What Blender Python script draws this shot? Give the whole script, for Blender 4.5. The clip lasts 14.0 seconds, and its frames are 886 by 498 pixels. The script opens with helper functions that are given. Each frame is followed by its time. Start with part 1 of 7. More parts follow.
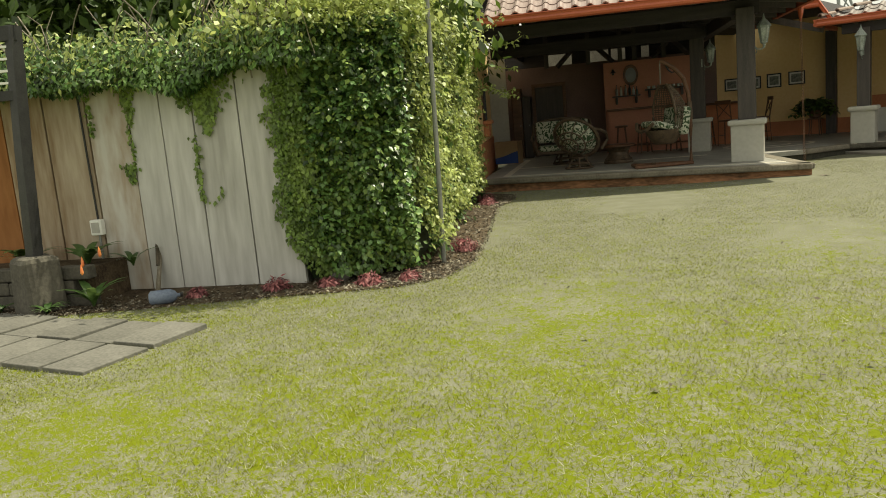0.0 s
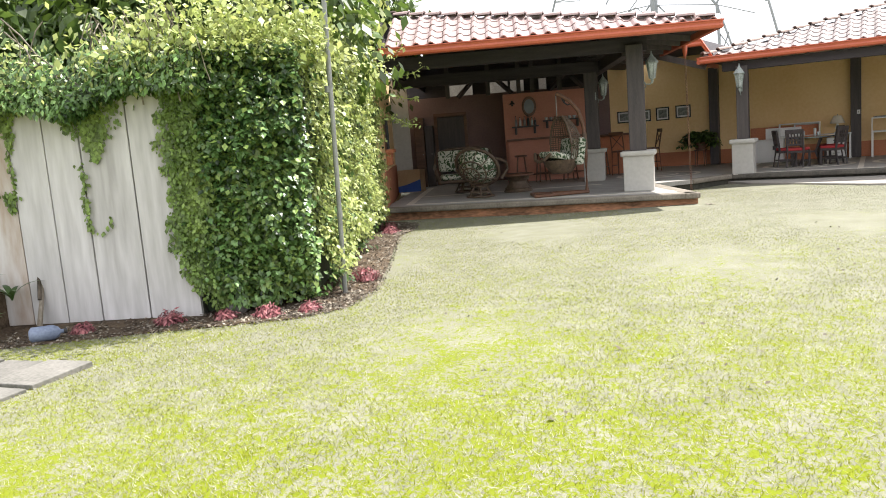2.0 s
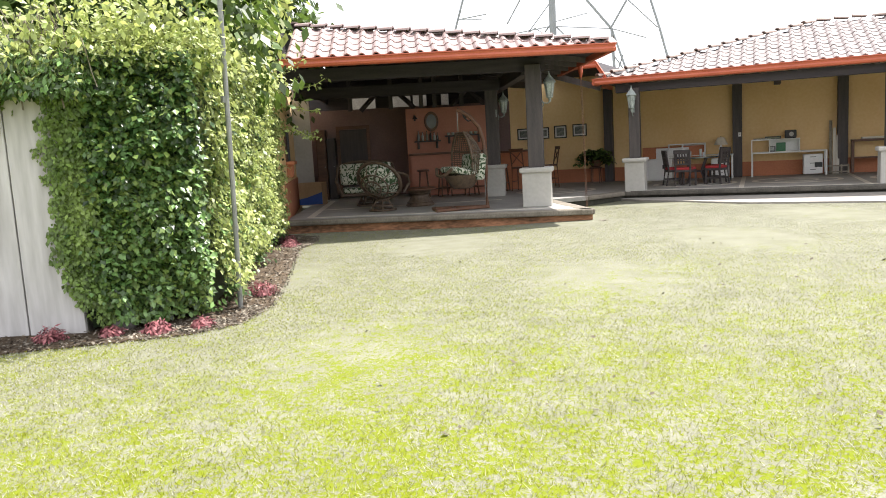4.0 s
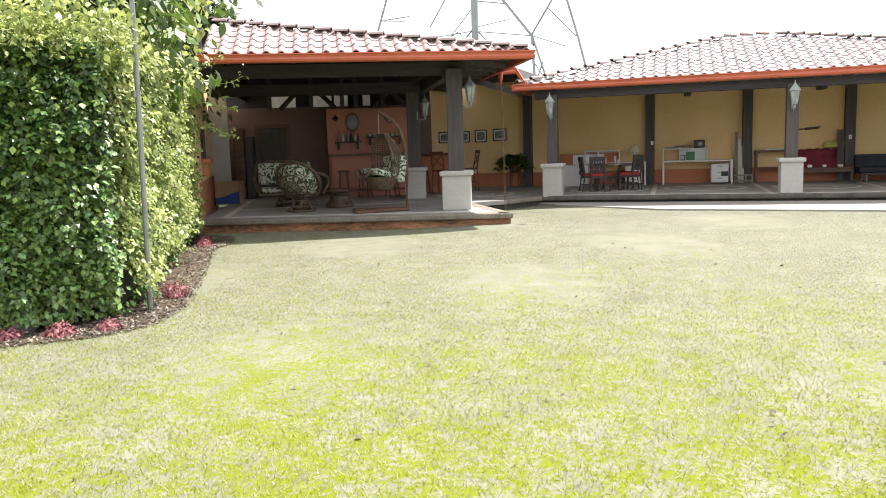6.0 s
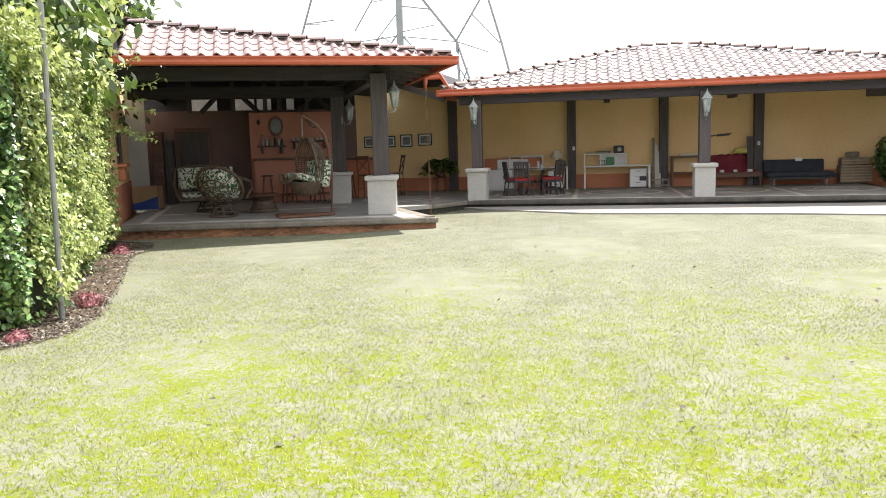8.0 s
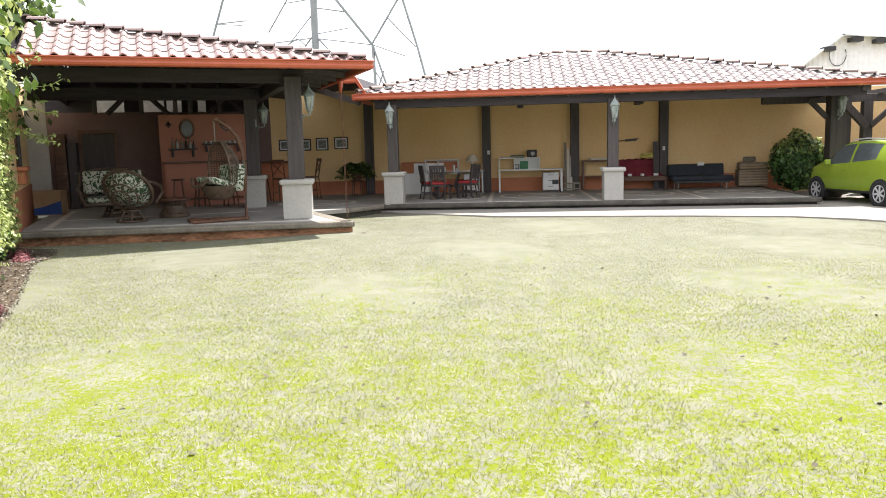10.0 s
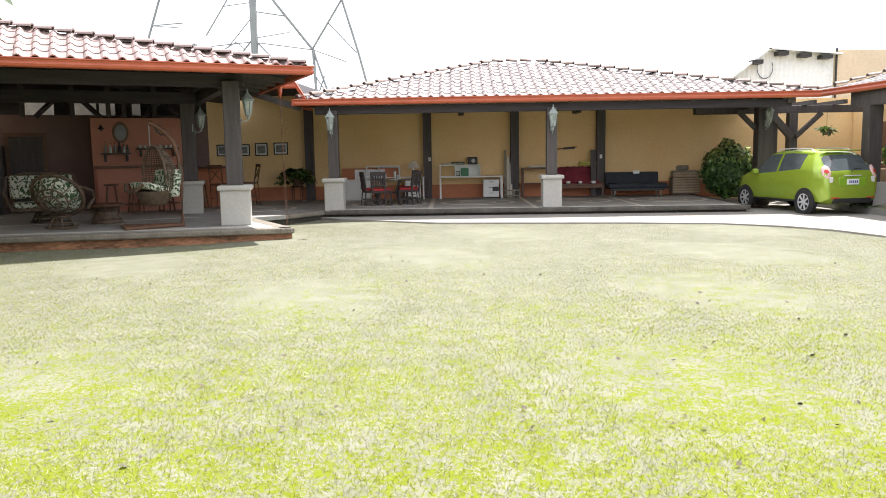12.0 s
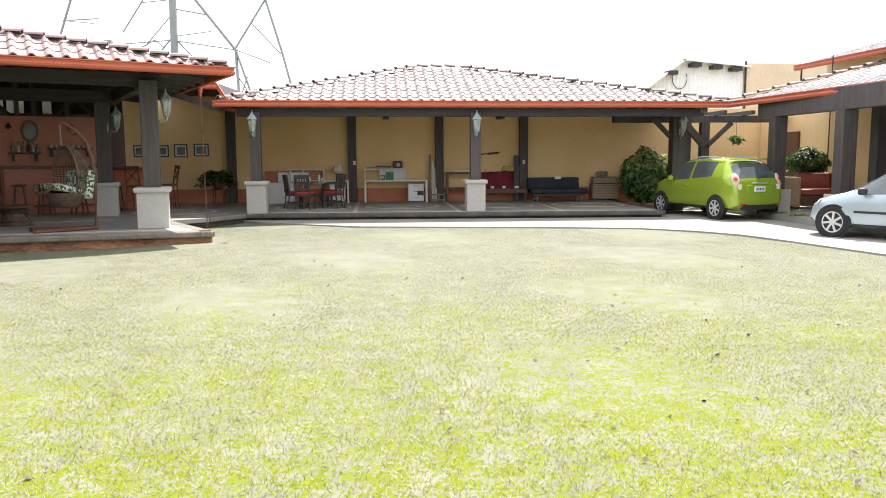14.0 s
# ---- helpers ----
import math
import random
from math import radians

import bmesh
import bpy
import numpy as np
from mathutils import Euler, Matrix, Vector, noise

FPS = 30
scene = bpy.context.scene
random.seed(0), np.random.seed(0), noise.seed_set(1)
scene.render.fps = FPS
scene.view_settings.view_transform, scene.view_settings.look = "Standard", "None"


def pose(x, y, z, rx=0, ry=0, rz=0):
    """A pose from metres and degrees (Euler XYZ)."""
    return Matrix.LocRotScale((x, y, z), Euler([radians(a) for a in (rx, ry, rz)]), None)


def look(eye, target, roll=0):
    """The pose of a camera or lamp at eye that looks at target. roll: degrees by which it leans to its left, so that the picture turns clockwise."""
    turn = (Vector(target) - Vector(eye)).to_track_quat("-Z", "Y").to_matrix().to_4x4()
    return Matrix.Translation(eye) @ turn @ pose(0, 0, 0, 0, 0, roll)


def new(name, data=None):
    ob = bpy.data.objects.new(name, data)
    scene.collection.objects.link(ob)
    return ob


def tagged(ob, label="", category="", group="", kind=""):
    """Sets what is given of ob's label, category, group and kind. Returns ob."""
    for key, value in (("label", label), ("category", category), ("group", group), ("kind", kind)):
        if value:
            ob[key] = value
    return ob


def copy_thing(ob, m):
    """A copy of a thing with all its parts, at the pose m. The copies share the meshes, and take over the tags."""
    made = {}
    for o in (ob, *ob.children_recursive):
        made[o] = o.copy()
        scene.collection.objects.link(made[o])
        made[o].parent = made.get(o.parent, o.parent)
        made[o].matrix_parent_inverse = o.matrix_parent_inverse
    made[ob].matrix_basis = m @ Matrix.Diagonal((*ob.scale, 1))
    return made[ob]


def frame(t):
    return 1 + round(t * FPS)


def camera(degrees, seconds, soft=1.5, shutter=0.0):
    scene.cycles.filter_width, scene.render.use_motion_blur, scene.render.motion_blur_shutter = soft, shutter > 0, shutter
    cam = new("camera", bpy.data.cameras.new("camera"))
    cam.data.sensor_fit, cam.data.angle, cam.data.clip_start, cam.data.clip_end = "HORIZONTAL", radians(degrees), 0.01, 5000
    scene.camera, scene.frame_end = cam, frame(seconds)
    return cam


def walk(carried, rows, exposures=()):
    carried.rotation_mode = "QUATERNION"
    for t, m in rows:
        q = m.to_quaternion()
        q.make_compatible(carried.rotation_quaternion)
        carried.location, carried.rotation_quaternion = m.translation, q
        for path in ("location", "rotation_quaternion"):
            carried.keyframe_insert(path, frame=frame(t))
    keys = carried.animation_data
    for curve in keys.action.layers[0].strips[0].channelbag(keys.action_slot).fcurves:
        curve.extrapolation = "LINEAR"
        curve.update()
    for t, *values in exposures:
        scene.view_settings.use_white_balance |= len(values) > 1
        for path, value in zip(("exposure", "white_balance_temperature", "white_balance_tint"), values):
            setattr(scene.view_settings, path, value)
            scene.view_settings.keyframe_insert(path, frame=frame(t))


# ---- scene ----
cam = camera(59.86, 14.0, soft=0.95)
ROWS = [  # seconds, x, y, z, yaw, pitch, roll
    (0.0, 0.000, -0.000, 1.347, 37.00, -9.39, 5.06),
    (0.5, 0.004, 0.012, 1.353, 35.69, -8.87, 5.09),
    (1.0, 0.009, 0.019, 1.356, 33.28, -8.30, 4.78),
    (1.5, 0.023, 0.020, 1.368, 31.29, -8.14, 4.52),
    (2.0, 0.031, 0.034, 1.370, 29.72, -7.97, 4.46),
    (2.5, 0.054, 0.034, 1.371, 27.81, -7.69, 4.20),
    (3.0, 0.067, 0.040, 1.378, 25.84, -7.50, 3.91),
    (5.5, 0.096, 0.065, 1.384, 18.02, -7.65, 2.17),
    (6.0, 0.111, 0.056, 1.389, 16.53, -7.60, 1.86),
    (6.5, 0.121, 0.058, 1.383, 15.24, -7.51, 1.68),
    (7.0, 0.128, 0.051, 1.391, 14.08, -7.43, 1.74),
    (7.5, 0.143, 0.043, 1.396, 12.74, -7.37, 1.70),
    (8.0, 0.161, 0.031, 1.393, 11.10, -7.43, 1.66),
    (10.5, 0.218, -0.082, 1.429, 3.83, -7.35, 1.32),
    (11.0, 0.222, -0.086, 1.431, 2.80, -7.31, 1.22),
    (11.5, 0.231, -0.097, 1.436, 1.59, -7.22, 1.13),
    (12.0, 0.237, -0.103, 1.436, 0.61, -7.02, 0.95),
    (12.5, 0.248, -0.107, 1.437, -0.30, -6.83, 0.86),
    (13.0, 0.257, -0.126, 1.444, -1.86, -6.67, 0.70),
    (13.5, 0.274, -0.135, 1.444, -3.38, -6.69, 0.53),
    (14.0, 0.284, -0.158, 1.447, -4.91, -6.80, 0.24),
]
EXPOSURES = [(0.0, 0.58, 7700, -2), (0.2, 0.90, 7300, 2), (0.5, 1.46, 6500, 8), (1.0, 1.63, 6350, 12), (1.5, 1.64, 6300, 13), (3.0, 1.64, 6300, 13), (14.0, 1.64, 6200, 13)]
walk(cam, [(t, pose(x, y, z, 0, 0, yaw) @ pose(0, 0, 0, 90 + pitch, 0, 0) @ pose(0, 0, 0, 0, 0, -roll)) for t, x, y, z, yaw, pitch, roll in ROWS], EXPOSURES)

# ---- light ----
SUN = Vector((0.28, 0.385, 1.0)).normalized()
world = bpy.data.worlds.new("sky")
scene.world = world
world.use_nodes = True
wn = world.node_tree.nodes
sky = wn.new("ShaderNodeTexSky")
sky.sky_type, sky.sun_disc = "NISHITA", False
sky.sun_elevation, sky.sun_rotation = math.asin(SUN.z), math.atan2(SUN.x, SUN.y)
sky.air_density, sky.dust_density, sky.ozone_density = 1.0, 4.0, 1.0
haze = wn.new("ShaderNodeVectorMath")  # thin white cloud evens out the brightest part of the sky
haze.operation = "MINIMUM"
haze.inputs[1].default_value = (0.95, 0.95, 0.97)
world.node_tree.links.new(sky.outputs[0], haze.inputs[0])
world.node_tree.links.new(haze.outputs[0], wn["Background"].inputs[0])
wn["Background"].inputs[1].default_value = 0.66
sun = new("sun", bpy.data.lights.new("sun", "SUN"))
sun.data.energy, sun.data.angle, sun.data.color = 4.0, radians(0.6), (1.0, 0.95, 0.87)
sun.matrix_world = look(SUN * 40, (0, 0, 0))

# ---- materials ----
def mat(name, low, high, rough=0.7, scale=8.0, fine=60.0, bump=0.2, metal=0.0, spread=0.0, translucent=0.0, streak=None, coords="Object", spec=0.5):
    """Two colours mixed by coarse and fine noise, with relief; spread: variation from piece to piece."""
    m = bpy.data.materials.new(name)
    m.use_nodes = True
    nt, b = m.node_tree, m.node_tree.nodes["Principled BSDF"]
    tex = nt.nodes.new("ShaderNodeTexCoord")
    mapping = nt.nodes.new("ShaderNodeMapping")
    nt.links.new(tex.outputs[coords], mapping.inputs[0])
    if streak:
        mapping.inputs["Scale"].default_value = streak
    n1, n2 = nt.nodes.new("ShaderNodeTexNoise"), nt.nodes.new("ShaderNodeTexNoise")
    n1.inputs["Scale"].default_value, n2.inputs["Scale"].default_value = scale, fine
    n1.inputs["Detail"].default_value = n2.inputs["Detail"].default_value = 5
    for n in (n1, n2):
        nt.links.new(mapping.outputs[0], n.inputs["Vector"])
    add = nt.nodes.new("ShaderNodeMath")
    add.operation = "MULTIPLY_ADD"
    add.inputs[1].default_value = 0.45
    nt.links.new(n2.outputs["Fac"], add.inputs[0])
    half = nt.nodes.new("ShaderNodeMath")
    half.operation = "MULTIPLY"
    half.inputs[1].default_value = 0.55
    nt.links.new(n1.outputs["Fac"], half.inputs[0])
    nt.links.new(half.outputs[0], add.inputs[2])
    ramp = nt.nodes.new("ShaderNodeValToRGB")
    ramp.color_ramp.elements[0].position, ramp.color_ramp.elements[1].position = 0.36, 0.64
    ramp.color_ramp.elements[0].color, ramp.color_ramp.elements[1].color = (*low, 1), (*high, 1)
    nt.links.new(add.outputs[0], ramp.inputs[0])
    colour = ramp.outputs[0]
    if spread:
        info = nt.nodes.new("ShaderNodeNewGeometry") if spread > 0 else nt.nodes.new("ShaderNodeObjectInfo")
        hsv = nt.nodes.new("ShaderNodeHueSaturation")
        rng = nt.nodes.new("ShaderNodeMapRange")
        rng.inputs["To Min"].default_value, rng.inputs["To Max"].default_value = 1 - abs(spread), 1 + abs(spread)
        nt.links.new(info.outputs["Random Per Island" if spread > 0 else "Random"], rng.inputs["Value"])
        nt.links.new(rng.outputs[0], hsv.inputs["Value"])
        nt.links.new(colour, hsv.inputs["Color"])
        colour = hsv.outputs[0]
    nt.links.new(colour, b.inputs["Base Color"])
    b.inputs["Roughness"].default_value, b.inputs["Metallic"].default_value = rough, metal
    b.inputs["Specular IOR Level"].default_value = spec
    if bump:
        bp = nt.nodes.new("ShaderNodeBump")
        bp.inputs["Strength"].default_value, bp.inputs["Distance"].default_value = bump, 0.02
        nt.links.new(add.outputs[0], bp.inputs["Height"])
        nt.links.new(bp.outputs[0], b.inputs["Normal"])
    if translucent:
        tr, mix = nt.nodes.new("ShaderNodeBsdfTranslucent"), nt.nodes.new("ShaderNodeMixShader")
        mix.inputs[0].default_value = translucent
        bright = nt.nodes.new("ShaderNodeHueSaturation")
        bright.inputs["Value"].default_value, bright.inputs["Hue"].default_value = 1.6, 0.48
        nt.links.new(colour, bright.inputs["Color"])
        nt.links.new(bright.outputs[0], tr.inputs[0])
        nt.links.new(b.outputs[0], mix.inputs[1])
        nt.links.new(tr.outputs[0], mix.inputs[2])
        nt.links.new(mix.outputs[0], nt.nodes["Material Output"].inputs[0])
    return m


BLADE = mat("grass_blades", (0.143, 0.168, 0.009), (0.203, 0.226, 0.024), 0.6, 0.7, 3.0, 0, spread=0.35, translucent=0.35, spec=0.12)
STRAW = mat("dry_grass_blades", (0.255, 0.256, 0.19), (0.345, 0.346, 0.28), 0.7, 0.7, 3.0, 0, spread=0.3, translucent=0.3, spec=0.12)
SOIL = mat("bed_soil", (0.035, 0.025, 0.018), (0.12, 0.09, 0.06), 0.95, 5, 40, 0.9, spec=0.1)
DRIVE = mat("driveway_concrete", (0.22, 0.205, 0.18), (0.30, 0.282, 0.25), 0.9, 0.7, 25, 0.15)
CONCRETE = mat("wall_concrete", (0.35, 0.342, 0.325), (0.57, 0.562, 0.55), 0.9, 0.9, 5, 0.2, streak=(2.6, 2.6, 0.35))
HALFRUST = mat("part_rusted_concrete", (0.30, 0.20, 0.12), (0.55, 0.53, 0.50), 0.9, 0.9, 5, 0.2, streak=(2.0, 2.0, 0.5))
RUST = mat("stained_concrete", (0.22, 0.145, 0.085), (0.44, 0.37, 0.29), 0.9, 0.9, 6, 0.2, streak=(2.2, 2.2, 0.35))
ORANGE = mat("orange_stained_concrete", (0.22, 0.085, 0.025), (0.36, 0.16, 0.06), 0.9, 0.9, 6, 0.2, streak=(1.6, 1.6, 0.4))
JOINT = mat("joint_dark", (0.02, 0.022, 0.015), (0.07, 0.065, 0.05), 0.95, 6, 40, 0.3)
PAVER = mat("stone_paver", (0.085, 0.083, 0.072), (0.17, 0.163, 0.145), 0.9, 2.2, 30, 0.3, spread=-0.12)
YELLOW = mat("ochre_plaster", (0.72, 0.49, 0.23), (0.80, 0.58, 0.30), 0.85, 0.8, 12, 0.08)
TERRA = mat("terracotta_plaster", (0.40, 0.15, 0.075), (0.50, 0.20, 0.10), 0.85, 1.5, 22, 0.12)
RISER = mat("stained_riser", (0.10, 0.055, 0.03), (0.50, 0.24, 0.13), 0.9, 2.2, 14, 0.3, streak=(0.6, 0.6, 2.0))
BARWALL = mat("orange_red_plaster", (0.42, 0.185, 0.125), (0.50, 0.23, 0.16), 0.8, 1.5, 20, 0.12)
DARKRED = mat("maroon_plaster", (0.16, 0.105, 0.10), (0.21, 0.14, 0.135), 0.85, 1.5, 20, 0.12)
WOOD = mat("dark_stained_wood", (0.035, 0.030, 0.030), (0.075, 0.062, 0.058), 0.6, 3, 40, 0.25, streak=(4, 4, 0.4))
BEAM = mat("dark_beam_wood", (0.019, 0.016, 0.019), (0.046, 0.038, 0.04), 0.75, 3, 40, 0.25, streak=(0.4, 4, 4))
BROWN = mat("brown_wood", (0.07, 0.03, 0.016), (0.15, 0.07, 0.035), 0.5, 4, 50, 0.15, streak=(0.6, 5, 5))
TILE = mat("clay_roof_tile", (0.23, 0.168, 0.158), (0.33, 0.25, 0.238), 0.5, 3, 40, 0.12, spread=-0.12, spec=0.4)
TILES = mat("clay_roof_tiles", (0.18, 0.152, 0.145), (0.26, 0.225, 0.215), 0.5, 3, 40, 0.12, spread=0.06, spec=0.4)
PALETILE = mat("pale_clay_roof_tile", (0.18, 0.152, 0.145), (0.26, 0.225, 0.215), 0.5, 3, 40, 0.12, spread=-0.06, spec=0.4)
# Darker than the tiles: the caps' shaded near side is in this colour.
RIDGE = mat("shaded_ridge_clay", (0.13, 0.09, 0.075), (0.26, 0.19, 0.16), 0.7, 6, 40, 0.3, spread=-0.12)
GUTTER = mat("painted_gutter", (0.36, 0.075, 0.032), (0.46, 0.11, 0.05), 0.4, 2, 30, 0.04)
WHITE = mat("white_paint", (0.70, 0.70, 0.68), (0.80, 0.80, 0.78), 0.6, 2, 30, 0.06)
GREY = mat("pale_grey_plaster", (0.365, 0.355, 0.325), (0.44, 0.43, 0.395), 0.8, 1.0, 14, 0.05)
FLOOR = mat("stone_floor", (0.20, 0.195, 0.18), (0.31, 0.30, 0.28), 0.55, 2.5, 35, 0.12, spread=-0.12)
FLOORLINE = mat("pale_floor_inlay", (0.50, 0.47, 0.40), (0.64, 0.60, 0.52), 0.5, 3, 35, 0.1)
CURB = mat("slab_edge_stone", (0.12, 0.105, 0.08), (0.23, 0.205, 0.165), 0.9, 3, 30, 0.4)
DARKSTONE = mat("dark_stone", (0.05, 0.046, 0.038), (0.12, 0.11, 0.09), 0.9, 3, 30, 0.4)
STEEL = mat("galvanised_steel", (0.18, 0.19, 0.18), (0.29, 0.30, 0.285), 0.5, 4, 60, 0.05, metal=0.5)
TOWERSTEEL = mat("tower_steel", (0.20, 0.22, 0.23), (0.28, 0.30, 0.31), 0.6, 1, 20, 0.0, metal=0.3)
BLACK = mat("black_metal", (0.012, 0.012, 0.014), (0.03, 0.03, 0.03), 0.5, 8, 60, 0.05)
RATTAN = mat("rattan", (0.05, 0.034, 0.022), (0.13, 0.088, 0.055), 0.6, 12, 90, 0.4)
GLASSLAMP = mat("frosted_lamp_glass", (0.16, 0.19, 0.18), (0.42, 0.46, 0.44), 0.15, 6, 40, 0.05)
PATINA = mat("verdigris_metal", (0.16, 0.19, 0.18), (0.34, 0.38, 0.35), 0.6, 20, 90, 0.2, metal=0.3)
LEAF = mat("ivy_leaf", (0.028, 0.075, 0.018), (0.125, 0.215, 0.06), 0.36, 1.0, 6, 0, spread=0.75, translucent=0.12)
YOUNG = mat("young_leaf", (0.21, 0.27, 0.07), (0.39, 0.45, 0.17), 0.5, 1.2, 6, 0, spread=0.5, translucent=0.28)
CREEP = mat("creeping_leaf", (0.085, 0.15, 0.028), (0.20, 0.28, 0.065), 0.5, 1.2, 6, 0, spread=0.5, translucent=0.2)
TREELEAF = mat("tree_leaf", (0.030, 0.065, 0.012), (0.085, 0.14, 0.025), 0.5, 0.8, 5, 0, spread=0.6, translucent=0.3)
BANANA = mat("banana_leaf", (0.05, 0.11, 0.03), (0.12, 0.2, 0.06), 0.4, 3, 20, 0.1, translucent=0.3)
DRYLEAF = mat("dry_vine", (0.12, 0.10, 0.07), (0.28, 0.25, 0.20), 0.8, 5, 30, 0.1, spread=0.3)
BARK = mat("bark", (0.04, 0.033, 0.024), (0.11, 0.09, 0.065), 0.9, 6, 40, 0.6)
REDPLANT = mat("red_foliage", (0.16, 0.04, 0.05), (0.33, 0.13, 0.13), 0.6, 6, 30, 0, spread=0.5, translucent=0.2)
FLOWER = mat("orange_flower", (0.7, 0.1, 0.05), (0.85, 0.35, 0.1), 0.5, 9, 30, 0)
REDCLOTH = mat("red_cushion", (0.33, 0.025, 0.03), (0.45, 0.05, 0.05), 0.9, 8, 80, 0.2)
MAROON = mat("maroon_cover", (0.13, 0.012, 0.025), (0.22, 0.03, 0.045), 0.9, 5, 60, 0.3)
NAVY = mat("navy_upholstery", (0.012, 0.016, 0.024), (0.028, 0.033, 0.045), 0.75, 5, 70, 0.2)
# Pale tone of an unseen ceiling, picked to bounce light.
CEILING = mat("bounce_ceiling", (0.45, 0.36, 0.26), (0.58, 0.48, 0.36), 0.7, 3, 30, 0.2, streak=(0.4, 5, 5))
CARGREEN = mat("green_car_paint", (0.27, 0.38, 0.035), (0.29, 0.41, 0.045), 0.18, 1, 8, 0, metal=0.25, spec=0.8)
CARSILVER = mat("silver_blue_car_paint", (0.42, 0.50, 0.56), (0.45, 0.53, 0.59), 0.3, 1, 8, 0, metal=0.45)
CARGLASS = mat("tinted_car_glass", (0.06, 0.075, 0.08), (0.09, 0.105, 0.11), 0.05, 1, 8, 0, spec=1.0)
RUBBER = mat("black_rubber", (0.012, 0.012, 0.012), (0.025, 0.025, 0.025), 0.85, 8, 60, 0.1)
ALLOY = mat("alloy_rim", (0.55, 0.56, 0.57), (0.68, 0.69, 0.70), 0.35, 3, 30, 0, metal=0.35)
REDLAMP = mat("red_lamp_lens", (0.45, 0.02, 0.02), (0.55, 0.05, 0.04), 0.15, 3, 30, 0)
CLEARLAMP = mat("clear_lamp_lens", (0.6, 0.6, 0.6), (0.75, 0.75, 0.75), 0.1, 3, 30, 0)
ZINC = mat("white_corrugated_sheet", (0.62, 0.66, 0.68), (0.78, 0.81, 0.82), 0.5, 0.8, 8, 0.03)
BEIGE = mat("beige_render", (0.55, 0.45, 0.32), (0.66, 0.55, 0.41), 0.9, 0.6, 10, 0.1)
LEATHER = mat("brown_leather", (0.20, 0.045, 0.03), (0.30, 0.08, 0.05), 0.5, 4, 60, 0.2)
PAPER = mat("print_paper", (0.22, 0.24, 0.24), (0.62, 0.62, 0.58), 0.7, 9, 30, 0)
CARDBOARD = mat("cardboard", (0.36, 0.24, 0.13), (0.46, 0.32, 0.19), 0.85, 3, 40, 0.05)
BLUE = mat("blue_print", (0.02, 0.06, 0.25), (0.03, 0.09, 0.32), 0.6, 3, 40, 0)
GLASS = mat("bottle_glass", (0.35, 0.38, 0.36), (0.6, 0.62, 0.6), 0.08, 8, 40, 0)


def fabric():
    """Cream fabric with a print of dark green leaves."""
    m = mat("leaf_print_fabric", (0.38, 0.39, 0.32), (0.54, 0.55, 0.46), 0.9, 5, 60, 0.15)
    nt, b = m.node_tree, m.node_tree.nodes["Principled BSDF"]
    tex, vor, ramp, mix = (nt.nodes.new("ShaderNode" + k) for k in ("TexCoord", "TexNoise", "ValToRGB", "Mix"))
    vor.inputs["Scale"].default_value, vor.inputs["Distortion"].default_value, vor.inputs["Detail"].default_value = 9.0, 1.8, 1.0
    mix.data_type = "RGBA"
    ramp.color_ramp.elements[0].position, ramp.color_ramp.elements[1].position = 0.46, 0.53
    base = b.inputs["Base Color"].links[0].from_socket
    nt.links.new(tex.outputs["Object"], vor.inputs["Vector"])
    nt.links.new(vor.outputs["Fac"], ramp.inputs[0])
    nt.links.new(ramp.outputs[0], mix.inputs["Factor"])
    mix.inputs["A"].default_value = (0.03, 0.062, 0.024, 1)
    nt.links.new(base, mix.inputs["B"])
    nt.links.new(mix.outputs["Result"], b.inputs["Base Color"])
    return m


FABRIC = fabric()


